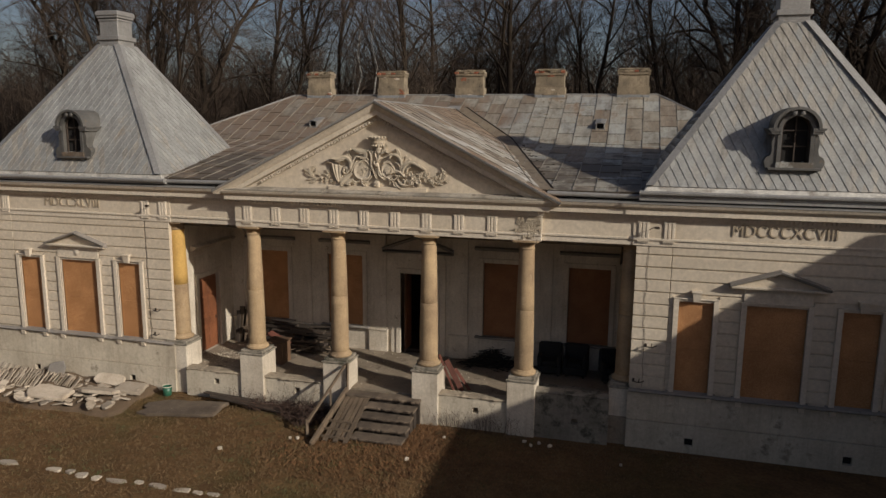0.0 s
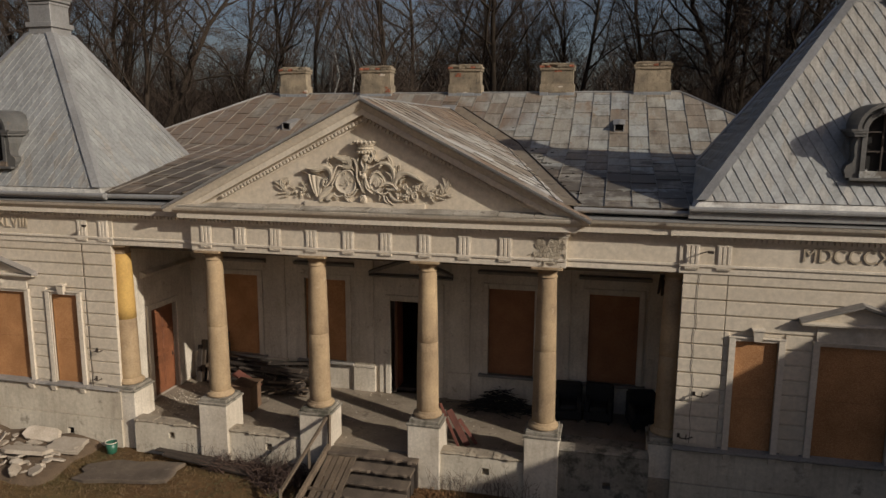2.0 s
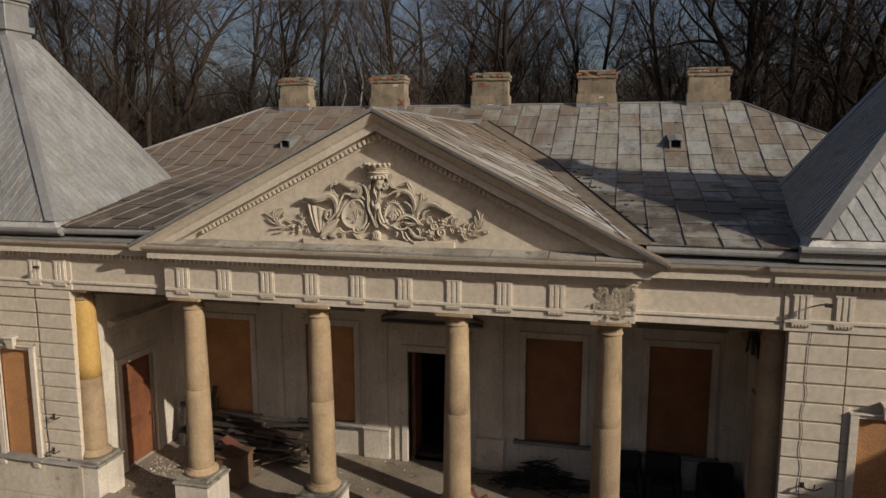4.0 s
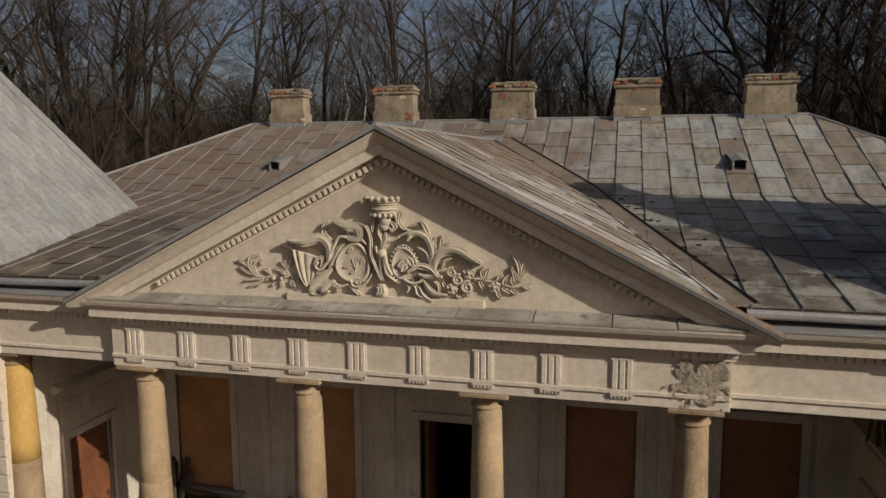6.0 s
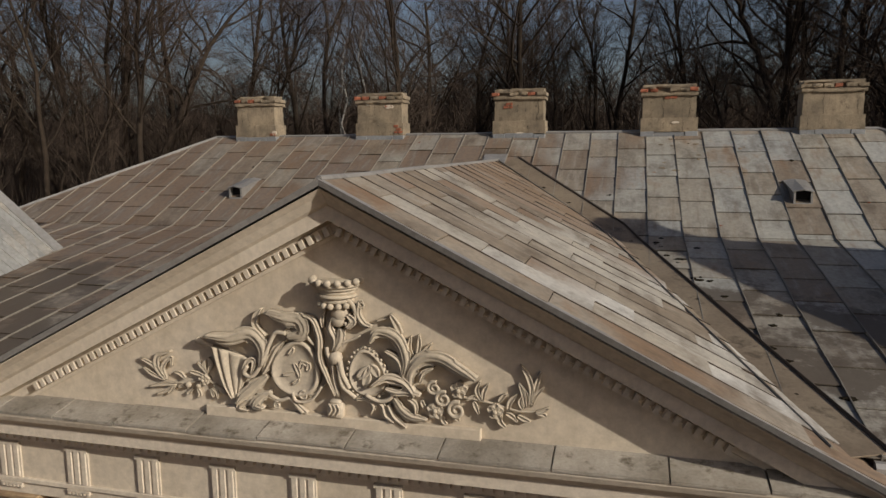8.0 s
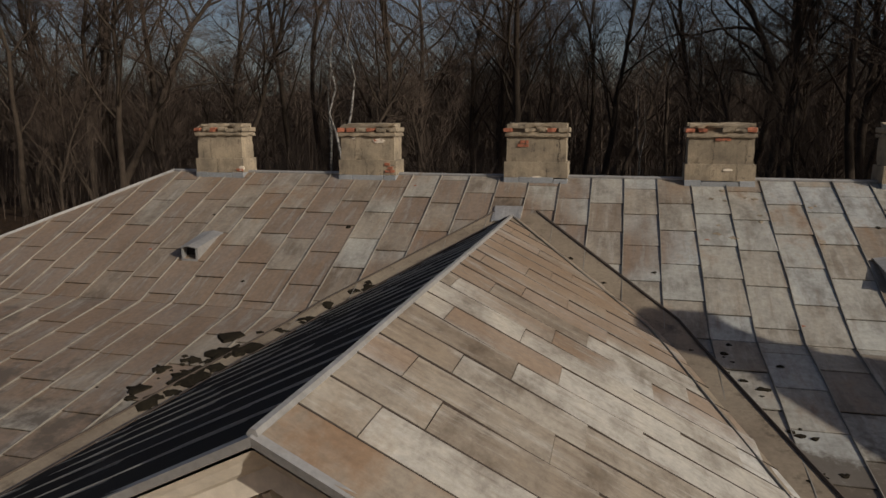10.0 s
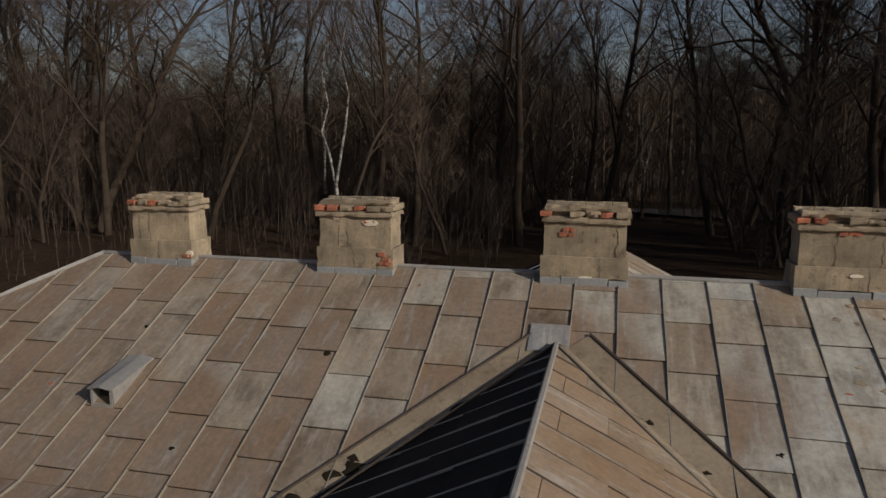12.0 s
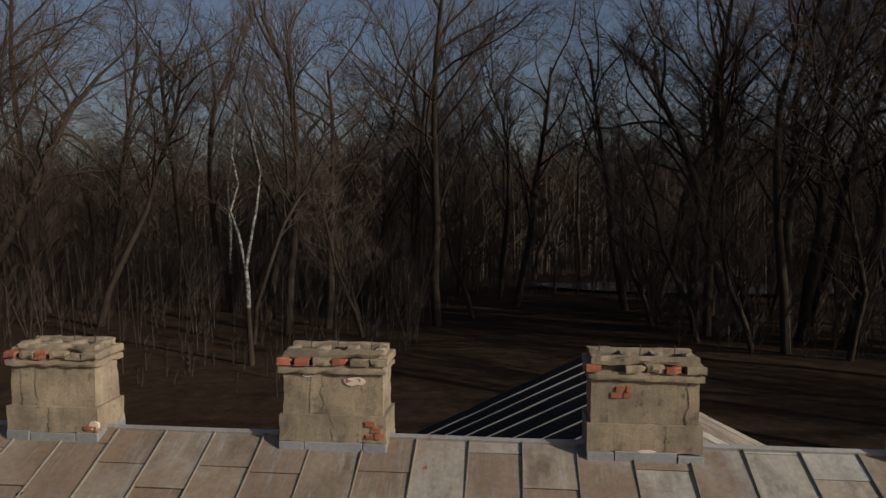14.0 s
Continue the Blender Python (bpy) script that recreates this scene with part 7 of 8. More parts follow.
def porch_clutter():
    # timbers leaning in the corner by the side door
    for i in range(9):
        h = rng.uniform(0.9, 1.7)
        loose("leaning_timber", centred(rng.uniform(0.1, 0.22), rng.uniform(0.04, 0.1), h, 0.008), OLD_WOOD if i % 3 else DARK_WOOD,
              pose(-6.75 + 0.11 * i, 20.1 + rng.uniform(-0.15, 0.15), PORCH, -12 + rng.uniform(-6, 4), rng.uniform(-9, 9), rng.uniform(-20, 20)), "old timber leaning in the porch corner", "timber", "leaning timbers")
    # stacked beams and boards under the boarded windows
    for i in range(46):
        ln = rng.uniform(1.0, 2.7)
        lay = i // 8
        m = pose(rng.uniform(-5.3, -3.7), rng.uniform(19.6, 20.4), PORCH + 0.06 + 0.13 * lay + rng.uniform(0, 0.05), 0, rng.uniform(-7, 7), rng.uniform(-16, 16))
        loose("stacked_board", new_box(-ln / 2, ln / 2, -rng.uniform(0.05, 0.13), rng.uniform(0.05, 0.13), 0, rng.uniform(0.03, 0.11), 0.006), DARK_WOOD if rng.random() < 0.72 else OLD_WOOD, m, "dark board in a heap of salvaged timber", "board", "timber heap")
    for i in range(22):
        ln = rng.uniform(0.35, 1.0)
        loose("splintered_lath", new_box(-ln / 2, ln / 2, -0.03, 0.03, 0, 0.025, 0.003), OLD_WOOD, pose(rng.uniform(-4.2, -2.9), rng.uniform(19.3, 20.0), PORCH + rng.uniform(0.02, 0.55), rng.uniform(-20, 20), rng.uniform(-24, 24), rng.uniform(-70, 70)), "short splintered lath on the timber heap", "lath", "splintered laths")
    c = thing("crate", (-4.25, 18.5, PORCH), "brown wooden box standing behind the pedestal", "box")
    for k, (a, b, q, w) in enumerate(((-0.3, 0.3, -0.3, -0.26), (-0.3, 0.3, 0.26, 0.3), (-0.3, -0.26, -0.258, 0.258), (0.26, 0.3, -0.258, 0.258))):
        part("side", new_box(-4.25 + a, -4.25 + b, 18.5 + q, 18.5 + w, PORCH, PORCH + 0.72, 0.006), BROWN_BOX, c)
    part("lid", new_box(-4.6, -3.9, 18.15, 18.85, PORCH + 0.72, PORCH + 0.76, 0.006), BROWN_BOX, c)
    loose("red_board", centred(0.9, 0.3, 0.04, 0.006), RED_PLANK, pose(-4.5, 19.0, PORCH + 0.62, 10, 18, -14), "reddish board lying aslant on the box", "board")
    # red boards leaning on a pedestal
    for i, (x, y, wd, ln, ry, rz) in enumerate(((2.12, 17.42, 0.07, 1.3, -21, 8), (2.3, 17.6, 0.16, 1.15, -26, 24), (2.5, 17.75, 0.09, 0.9, -33, 30))):
        loose("leaning_plank", centred(wd, 0.028, ln, 0.004), RED_PLANK, pose(x, y, PORCH, 5, ry, rz), "rust-red plank leaning beside a pedestal", "plank", "leaning red planks")
    # black upholstered furniture
    def armchair(x, y, rz):
        w = 0.76
        o = thing("armchair", pose(0, 0, 0), "black upholstered armchair pushed to the porch wall", "armchair", "armchairs")
        bms = [("base", new_box(-w / 2, w / 2, -0.4, 0.4, 0.08, 0.32, 0.03)), ("cushion", new_box(-w / 2 + 0.14, w / 2 - 0.14, -0.42, 0.2, 0.32, 0.47, 0.05)), ("backrest", new_box(-w / 2, w / 2, 0.18, 0.42, 0.32, 0.92, 0.06)),
               ("armrest", new_box(-w / 2, -w / 2 + 0.14, -0.4, 0.18, 0.32, 0.62, 0.04)), ("armrest", new_box(w / 2 - 0.14, w / 2, -0.4, 0.18, 0.32, 0.62, 0.04))]
        for nm, bm in bms:
            part(nm, bm, FABRIC, o)
        for a in (-1, 1):
            for b in (-1, 1):
                part("leg", new_box(a * (w / 2 - 0.1) - 0.03, a * (w / 2 - 0.1) + 0.03, b * 0.33 - 0.03, b * 0.33 + 0.03, 0, 0.08), DARK_WOOD, o)
        o.matrix_world = pose(x, y, PORCH, 0, 0, rz)
    armchair(4.62, 20.05, 3)
    armchair(5.45, 20.1, -2)
    armchair(6.6, 19.85, 12)
    # brushwood heap
    bm = bmesh.new()
    for i in range(420):
        x, y = 2.75 + rng.gauss(0, 0.5), 20.0 + rng.gauss(0, 0.2)
        a, e = rng.uniform(0, 6.28), rng.uniform(-0.2, 0.5)
        ln = rng.uniform(0.3, 0.8)
        h = max(0.02, 0.6 - 0.62 * abs(x - 2.75)) * rng.random()
        d = Vector((math.cos(a) * math.cos(e), 0.5 * math.sin(a) * math.cos(e), 0.5 * math.sin(e))) * ln
        p = Vector((x, min(y, 20.35), PORCH + 0.03 + h))
        tube(bm, [p - d * 0.5, p, p + d * 0.5], [0.012, 0.01, 0.004], 3)
    tagged(link("brushwood_heap", bm, DARK), "black heap of brushwood against the porch wall", "brushwood", kind="stuff")
    bm = bmesh.new()
    rings = []
    for i in range(13):
        x = 4.55 + 2.35 * i / 12
        d = 0.012 * noise.noise((x * 5, 2, 1))
        rings.append([(x, 17.95 + d, PORCH), (x, 17.94 + d * 2, PORCH + 0.2 + d), (x, 17.96, PORCH + 0.22 + d), (x, 18.38, PORCH + 0.22 + d), (x, 18.4, PORCH)])
    loft(bm, rings)
    bmesh.ops.recalc_face_normals(bm, faces=bm.faces[:])
    tagged(link("step", bm, MOSSY), "low worn stone step across the dark porch bay", "step", kind="structure")
    loose("white_panel", centred(0.16, 0.03, 0.42, 0.005), TRIM, pose(4.45, 20.4, PORCH, -8, 0, 0), "small white panel leaning on the wall", "panel")
    # grit and plaster crumbs on the floor
    bm = bmesh.new()
    for i in range(900):
        x, y = (rng.gauss(-6.3, 0.5), rng.gauss(18.6, 0.6)) if i % 2 else (rng.uniform(-6.9, 4.0), rng.uniform(17.2, 20.4))
        if not (-7 < x < 6.9 and 17.15 < y < 20.5):
            continue
        s = rng.uniform(0.008, 0.035)
        v = [bm.verts.new((x + s * rng.uniform(-1, 1), y + s * rng.uniform(-1, 1), PORCH + 0.001)) for _ in range(3)]
        t = bm.verts.new((x, y, PORCH + s * 0.8))
        for k in range(3):
            bm.faces.new((v[k], v[(k + 1) % 3], t))
    tagged(link("plaster_crumbs", bm, TRIM), "pale plaster crumbs scattered over the porch floor", "debris", kind="stuff")
    # boards hanging from the broken ceiling
    for i in range(4):
        loose("hanging_board", centred(0.09, 0.03, 0.7, 0.004), DARK_WOOD, pose(6.95 - 0.08 * i, 17.75 + 0.2 * i, 4.2, 6 * i - 8, -10, 20 * i), "dark board hanging from the broken ceiling", "board", "hanging boards")


porch_clutter()


def wall_hardware():
    for sx, x in ((-1, -7.75), (1, 7.45)):
        f = thing("floodlight", (x, WALL - 0.08, 5.45), "small dark floodlight bracket on the frieze", "floodlight", "floodlights")
        bm = bmesh.new()
        tube(bm, [(x - 0.05, WALL - 0.04, 5.42), (x + 0.05, WALL - 0.22, 5.5), (x + 0.14, WALL - 0.3, 5.52)], [0.012] * 3, 6)
        part("arm", bm, IRON, f)
        part("lamp", new_box(x + 0.08, x + 0.2, WALL - 0.34, WALL - 0.27, 5.48, 5.54, 0.01), IRON, f)
    for x, z in ((-7.62, 2.1), (7.62, 2.3), (-7.7, 1.3), (7.35, 1.3)):
        h = thing("wall_hook", (x, WALL - 0.02, z), "rusty iron hook bracket fixed to the wall", "hook", "wall hooks")
        bm = bmesh.new()
        tube(bm, [(x - 0.14, WALL + 0.0, z), (x - 0.12, WALL - 0.14, z), (x + 0.02, WALL - 0.16, z - 0.01), (x + 0.14, WALL - 0.15, z + 0.05)], [0.014] * 4, 6)
        tube(bm, [(x + 0.0, WALL - 0.16, z), (x + 0.01, WALL - 0.17, z + 0.1)], [0.012] * 2, 6)
        part("bracket", bm, IRON, h)
        part("plate", new_box(x - 0.17, x - 0.11, WALL - 0.012, WALL + 0.001, z - 0.05, z + 0.05), IRON, h)
    for x, z0, z1 in ((7.42, 1.15, 5.05), (-7.95, 0.0, 5.0)):
        bm = bmesh.new()
        n = 24
        tube(bm, [(x + 0.05 * noise.noise((i * 0.5, x, 0)), WALL - 0.015, z0 + (z1 - z0) * i / n) for i in range(n + 1)], [0.005] * (n + 1), 5)
        tagged(link("wall_cable", bm, IRON), "thin dark cable running down the wall", "cable", "wall cables")


wall_hardware()

# dry weeds and grass
def blades(name, n, area, size, mat, label, seed, thin=1.0):
    r = random.Random(seed)
    verts, faces = [], []
    for i in range(n):
        x, y = area(r)
        z = GROUND + 0.10 * noise.noise((x * 0.13, y * 0.13, 0.3)) - 0.02
        for k in range(4):
            a = r.uniform(0, 6.283)
            h = size * r.uniform(0.4, 1.2)
            lean = r.uniform(0.2, 0.9) * h
            w = (0.0045 + 0.0045 * r.random()) * thin
            b = len(verts)
            px, py = x + r.uniform(-0.06, 0.06), y + r.uniform(-0.06, 0.06)
            verts += [(px - w * math.sin(a), py + w * math.cos(a), z), (px + w * math.sin(a), py - w * math.cos(a), z),
                      (px + lean * 0.4 * math.cos(a), py + lean * 0.4 * math.sin(a), z + h * 0.7), (px + lean * math.cos(a), py + lean * math.sin(a), z + h)]
            faces += [(b, b + 1, b + 2), (b + 1, b + 3, b + 2)]
    me = bpy.data.meshes.new(name)
    me.from_pydata(verts, [], faces)
    me.materials.append(mat)
    return tagged(new(name, me), label, "grass", kind="stuff")


STRAW = surface("dry_straw", (0.215, 0.14, 0.07), (0.14, 0.09, 0.042), (0.085, 0.085, 0.033), 0.8, 0.95, 0, vary=0.3, stain_at=0.5)
RUST_WEED = surface("rusty_weed", (0.22, 0.115, 0.05), (0.14, 0.072, 0.032), (0.10, 0.065, 0.03), 2.5, 0.95, 0, vary=0.35, stain_at=0.55)
BRAMBLE = surface("dead_bramble", (0.085, 0.05, 0.035), (0.05, 0.03, 0.024), (0.1, 0.06, 0.04), 2, 0.95, 0, vary=0.3)


def court(r):
    return r.uniform(-16, 9), 16.6 - 9.5 * r.random() ** 1.2


blades("dry_grass", 26000, court, 0.08, STRAW, "short dry winter grass on the court", 3)


def by_steps(r):
    a = r.random()
    if a < 0.55:
        return r.gauss(1.7, 0.5), r.uniform(14.5, 16.6)
    return r.gauss(0.6, 1.5), r.gauss(14.1, 0.8)


blades("dry_weeds", 3200, by_steps, 0.11, RUST_WEED, "rust-coloured weeds round the steps", 5, 0.3)


def bramble():
    bm = bmesh.new()
    r = random.Random(11)
    for i in range(700):
        x = -1.2 - 2.9 * r.random() ** 1.2
        y = 16.65 - r.random() * (0.5 + 0.8 * max(0, 1 - abs(x + 2.0)))
        p = Vector((x, y, GROUND))
        d = Vector((r.uniform(-0.6, 0.6), r.uniform(-0.6, 0.4), 1)).normalized()
        h = r.uniform(0.15, 0.6) * (1 if x > -3 else 0.7)
        q = p + d * h * 0.6
        e = q + Vector((r.uniform(-0.4, 0.4), r.uniform(-0.4, 0.4), r.uniform(-0.05, 0.25)))
        tube(bm, [p, q, e], [0.009, 0.007, 0.002], 3, False)
    tagged(link("bramble", bm, BRAMBLE), "tangle of dead dark red stems beside the steps", "bramble", kind="stuff")


bramble()


def wall_shrub(x, y, n, h, seed):
    """Thin bare stems rising in front of the low walls."""
    r = random.Random(seed)
    bm = bmesh.new()
    for i in range(n):
        p = Vector((x + r.gauss(0, 0.25), y + r.uniform(-0.08, 0.05), GROUND - 0.03))
        d = Vector((r.gauss(0, 0.35), r.gauss(0, 0.12), 1)).normalized()
        ln = h * r.uniform(0.4, 1.1)
        q = p + d * ln * 0.5
        e = q + (d + Vector((r.gauss(0, 0.25), 0, 0))).normalized() * ln * 0.5
        tube(bm, [p, q, e], [0.006, 0.004, 0.0015], 3, False)
        for k in range(3):
            b = p.lerp(e, r.uniform(0.4, 0.9))
            tube(bm, [b, b + Vector((r.gauss(0, 0.14), r.gauss(0, 0.08), r.uniform(0.06, 0.22)))], [0.003, 0.001], 3, False)
    tagged(link("bare_shrub", bm, BRAMBLE), "thin bare shrub stems against the low wall", "shrub", "bare shrubs")


for k, (x, n, h) in enumerate(((2.3, 14, 0.75), (3.3, 22, 0.85), (3.75, 16, 0.7), (2.8, 8, 0.5), (-2.4, 26, 0.95), (-3.4, 14, 0.7), (-4.7, 12, 0.6), (1.95, 14, 0.7))):
    wall_shrub(x, 16.6, n, h, 60 + k)

# broken stone edging across the lawn
def edging():
    x = -13.0
    while x < -0.8:
        w = rng.uniform(0.25, 0.7)
        if rng.random() < 0.8:
            loose("edging_stone", rough_slab(w, rng.uniform(0.14, 0.26), 0.07), SLATE, pose(x + w / 2, 11.37 + rng.uniform(-0.06, 0.06), GROUND - 0.01, rng.uniform(-4, 4), rng.uniform(-4, 4), rng.uniform(-8, 8)), "pale sunken edging stone in the winter lawn", "stone", "edging stones")
        x += w + rng.uniform(0.02, 0.25)
    for x, y in ((-1.9, 14.7), (-1.7, 14.75), (1.6, 14.4), (2.2, 15.9), (4.6, 16.1), (4.8, 16.3), (5.1, 16.2), (4.4, 16.3), (7.0, 15.6), (-3.4, 13.6)):
        loose("plaster_lump", rough_slab(rng.uniform(0.06, 0.16), rng.uniform(0.05, 0.12), 0.06), TRIM, pose(x, y, GROUND + 0.01, rng.uniform(-20, 20), 0, rng.uniform(0, 90)), "small white plaster lump on the ground", "rubble", "plaster lumps")


edging()


# moss and fallen mortar on the main roof
def roof_litter():
    MOSS = surface("dark_moss", (0.028, 0.023, 0.015), (0.016, 0.013, 0.009), (0.045, 0.035, 0.02), 6, 0.98, 0.8, 0.02)
    MOSS.node_tree.nodes["Principled BSDF"].inputs["Specular IOR Level"].default_value = 0.05
    r = random.Random(17)

    def clump(x, y, s, mat, name, label, cat, grp):
        z = main_z(y) + 0.03
        bm = bmesh.new()
        n = 11
        ring = [(s * r.uniform(0.35, 1.3) * math.cos(2 * math.pi * i / n), s * r.uniform(0.25, 0.9) * math.sin(2 * math.pi * i / n)) for i in range(n)]
        k = 0.44 if y > KINK_Y else 0.166
        loft(bm, ([(a, b, b * k - 0.02) for a, b in ring], [(a * 0.85, b * 0.85, b * 0.85 * k + s * 0.1) for a, b in ring], [(a * 0.35, b * 0.35, b * 0.35 * k + s * 0.16) for a, b in ring]))
        bmesh.ops.recalc_face_normals(bm, faces=bm.faces[:])
        loose(name, bm, mat, Matrix.Translation((x, y, z)), label, cat, grp)
    for i in range(90):
        t = r.random()
        y = 20.2 + 3.6 * t
        x = -(APEX_Z - main_z(y)) / RAKE - 0.12 - abs(r.gauss(0, 0.45)) * (1.15 - t)
        clump(x, y, r.uniform(0.02, 0.09) + (0.2 * r.random() if r.random() < 0.4 else 0), MOSS, "moss_clump", "dark clump of moss and leaves on the roof", "moss", "roof moss")
    for i in range(60):
        y = r.uniform(17.5, 24.8)
        x = (APEX_Z - main_z(y)) / RAKE + r.uniform(0.1, 0.45) + abs(r.gauss(0, 0.3 if y < 23 else 0.05))
        clump(x, y, r.uniform(0.025, 0.1), MOSS, "moss_clump", "dark clump of moss and leaves on the roof", "moss", "roof moss")
    for i in range(26):
        x, y = r.uniform(-7, 7.5), r.uniform(22, 26.6)
        if rake_z(x) - 0.1 > main_z(y):
            continue
        clump(x, y, r.uniform(0.025, 0.06), BRICK if r.random() < 0.4 else MOSS, "brick_crumb", "small crumb of fallen brick and mortar on the roof", "debris", "roof crumbs")
    for i in range(14):
        clump(r.uniform(3.2, 5.2), r.uniform(25.2, 26.6), r.uniform(0.03, 0.09), CHIMNEY, "mortar_lump", "fallen mortar lump below a chimney", "debris", "mortar lumps")
    # a lifted scrap of sheet at the valley head
    bm = bmesh.new()
    rings = [[(-0.36 + 0.5 * i / 6, 25.62 - 0.2, main_z(25.42) + 0.05 + 0.02 * math.sin(i)), (-0.36 + 0.5 * i / 6, 25.62 + 0.28, main_z(25.9) + 0.05), (-0.36 + 0.5 * i / 6, 25.62 + 0.28, main_z(25.9) + 0.06), (-0.36 + 0.5 * i / 6, 25.42, main_z(25.42) + 0.065 + 0.02 * math.sin(i))] for i in range(7)]
    loft(bm, rings)
    bmesh.ops.recalc_face_normals(bm, faces=bm.faces[:])
    tagged(link("patch_sheet", bm, ZINC), "grey metal patch over the head of the valley", "roof patch")


roof_litter()

# ---------------------------------------------------------------- woods
class Sticks:
    """Many tapered sticks gathered into one mesh."""

    def __init__(self):
        self.v, self.f = [], []

    def add(self, pts, radii, seg):
        base = len(self.v)
        n = len(pts)
        for i, p in enumerate(pts):
            d = (pts[min(i + 1, n - 1)] - pts[max(i - 1, 0)])
            if d.length < 1e-6:
                d = Vector((0, 0, 1))
            d.normalize()
            s = d.cross(Vector((0.3, 0.9, 0.15)) if abs(d.y) < 0.8 else Vector((1, 0, 0.2))).normalized()
            t = d.cross(s)
            for k in range(seg):
                a = 2 * math.pi * k / seg
                self.v.append(p + (s * math.cos(a) + t * math.sin(a)) * radii[i])
        for i in range(n - 1):
            for k in range(seg if seg > 2 else 1):
                j = (k + 1) % seg
                a, b = base + i * seg, base + (i + 1) * seg
                self.f.append((a + k, a + j, b + j, b + k))

    def mesh(self, name, mat, smooth=True):
        me = bpy.data.meshes.new(name)
        me.from_pydata([tuple(p) for p in self.v], [], self.f)
        me.materials.append(mat)
        if smooth:
            me.polygons.foreach_set("use_smooth", [True] * len(me.polygons))
        return me


def turned(d, r, ang):
    side = Vector((r.gauss(0, 1), r.gauss(0, 1), r.gauss(0, 1)))
    side = (side - d * side.dot(d)).normalized()
    return (d * math.cos(ang) + side * math.sin(ang)).normalized()


def grow(wood_s, twig_s, r, p, d, ln, rad, level, spec):
    """One limb and all that branches from it."""
    n = (6, 5, 4, 2, 1)[level]
    pts, radii, q, e = [p.copy()], [rad], p.copy(), d.copy()
    taper = spec["taper"][min(level, 3)]
    for i in range(n):
        e = (e + Vector((r.gauss(0, 1), r.gauss(0, 1), r.gauss(0, 0.7))) * spec["crook"] * (0.62 if level == 0 else 1) + Vector((0, 0, spec["rise"] * (0 if level == 0 else 1)))).normalized()
        q = q + e * (ln / n)
        pts.append(q.copy())
        radii.append(rad * (1 - (1 - taper) * (i + 1) / n))
    (wood_s if level < spec.get("pale", 2) else twig_s).add(pts, radii, (8, 6, 3, 2, 2)[level])
    if level == spec["depth"]:
        return
    kids = spec["kids"][level]
    for k in range(kids):
        lo = spec["bare"] if level == 0 else 0.22
        t = lo + (1 - lo) * (k + r.random()) / kids
        i = min(int(t * n), n - 1)
        f = t * n - i
        bp = pts[i].lerp(pts[i + 1], f)
        br = (radii[i] * (1 - f) + radii[i + 1] * f)
        dd = (pts[i + 1] - pts[i]).normalized()
        ang = r.uniform(*spec["angle"][level])
        kl = ln * spec["ratio"][level] * r.uniform(0.7, 1.2) * (1.15 - 0.55 * t if level == 0 else 1.1 - 0.5 * t)
        grow(wood_s, twig_s, r, bp, turned(dd, r, ang), kl, min(br * 0.75, max(rad * spec["thin"], 0.016)), level + 1, spec)
    if level > 0:
        grow(wood_s, twig_s, r, pts[-1], e, ln * 0.55, radii[-1], min(level + 1, spec["depth"]), spec)


BASE = dict(depth=4, kids=(12, 8, 8, 7), bare=0.3, taper=(0.35, 0.3, 0.3, 0.35), crook=0.2, rise=0.05, angle=((0.5, 1.0), (0.45, 0.95), (0.4, 0.9), (0.35, 0.8)), ratio=(0.5, 0.5, 0.5, 0.55), thin=0.3)


def tree_kind(name, label, seed, height, radius, mat=None, lean=0.0, **change):
    spec = dict(BASE)
    spec.update(change)
    r = random.Random(seed)
    radius *= 0.8
    wd, tw = Sticks(), Sticks()
    d = Vector((lean, 0, 1)).normalized()
    grow(wd, tw, r, Vector((0, 0, -0.3)), d, height * 0.8, radius, 0, spec)
    o = thing(name, (0, 0, 0), label, "tree", "park trees")
    for nm, st, mt in (("trunk", wd, mat or BARK), ("crown", tw, TWIG)):
        ob = new(nm, st.mesh(nm, mt))
        ob.parent = o
    return o


KINDS = [
    tree_kind("bare_tree", "tall bare deciduous tree with a spreading dark crown", 21, 27, 0.42),
    tree_kind("bare_tree", "tall bare deciduous tree with upswept brown twigs", 22, 26, 0.36, rise=0.14, angle=((0.35, 0.7), (0.35, 0.8), (0.35, 0.8), (0.3, 0.7))),
    tree_kind("bare_tree", "gnarled bare oak with crooked black limbs", 23, 26, 0.5, crook=0.3, kids=(11, 8, 8, 7), bare=0.42),
    tree_kind("bare_tree", "slender bare tree with a high narrow crown", 24, 28, 0.28, kids=(13, 7, 8, 7), ratio=(0.36, 0.5, 0.45, 0.45), bare=0.4),
    tree_kind("bare_tree", "bushy bare tree branching from low down", 25, 22, 0.32, kids=(13, 8, 7, 6), bare=0.12, rise=0.12),
    tree_kind("bare_tree", "leaning bare tree with a forked open crown", 26, 26, 0.36, lean=0.32, crook=0.2, bare=0.5),
]


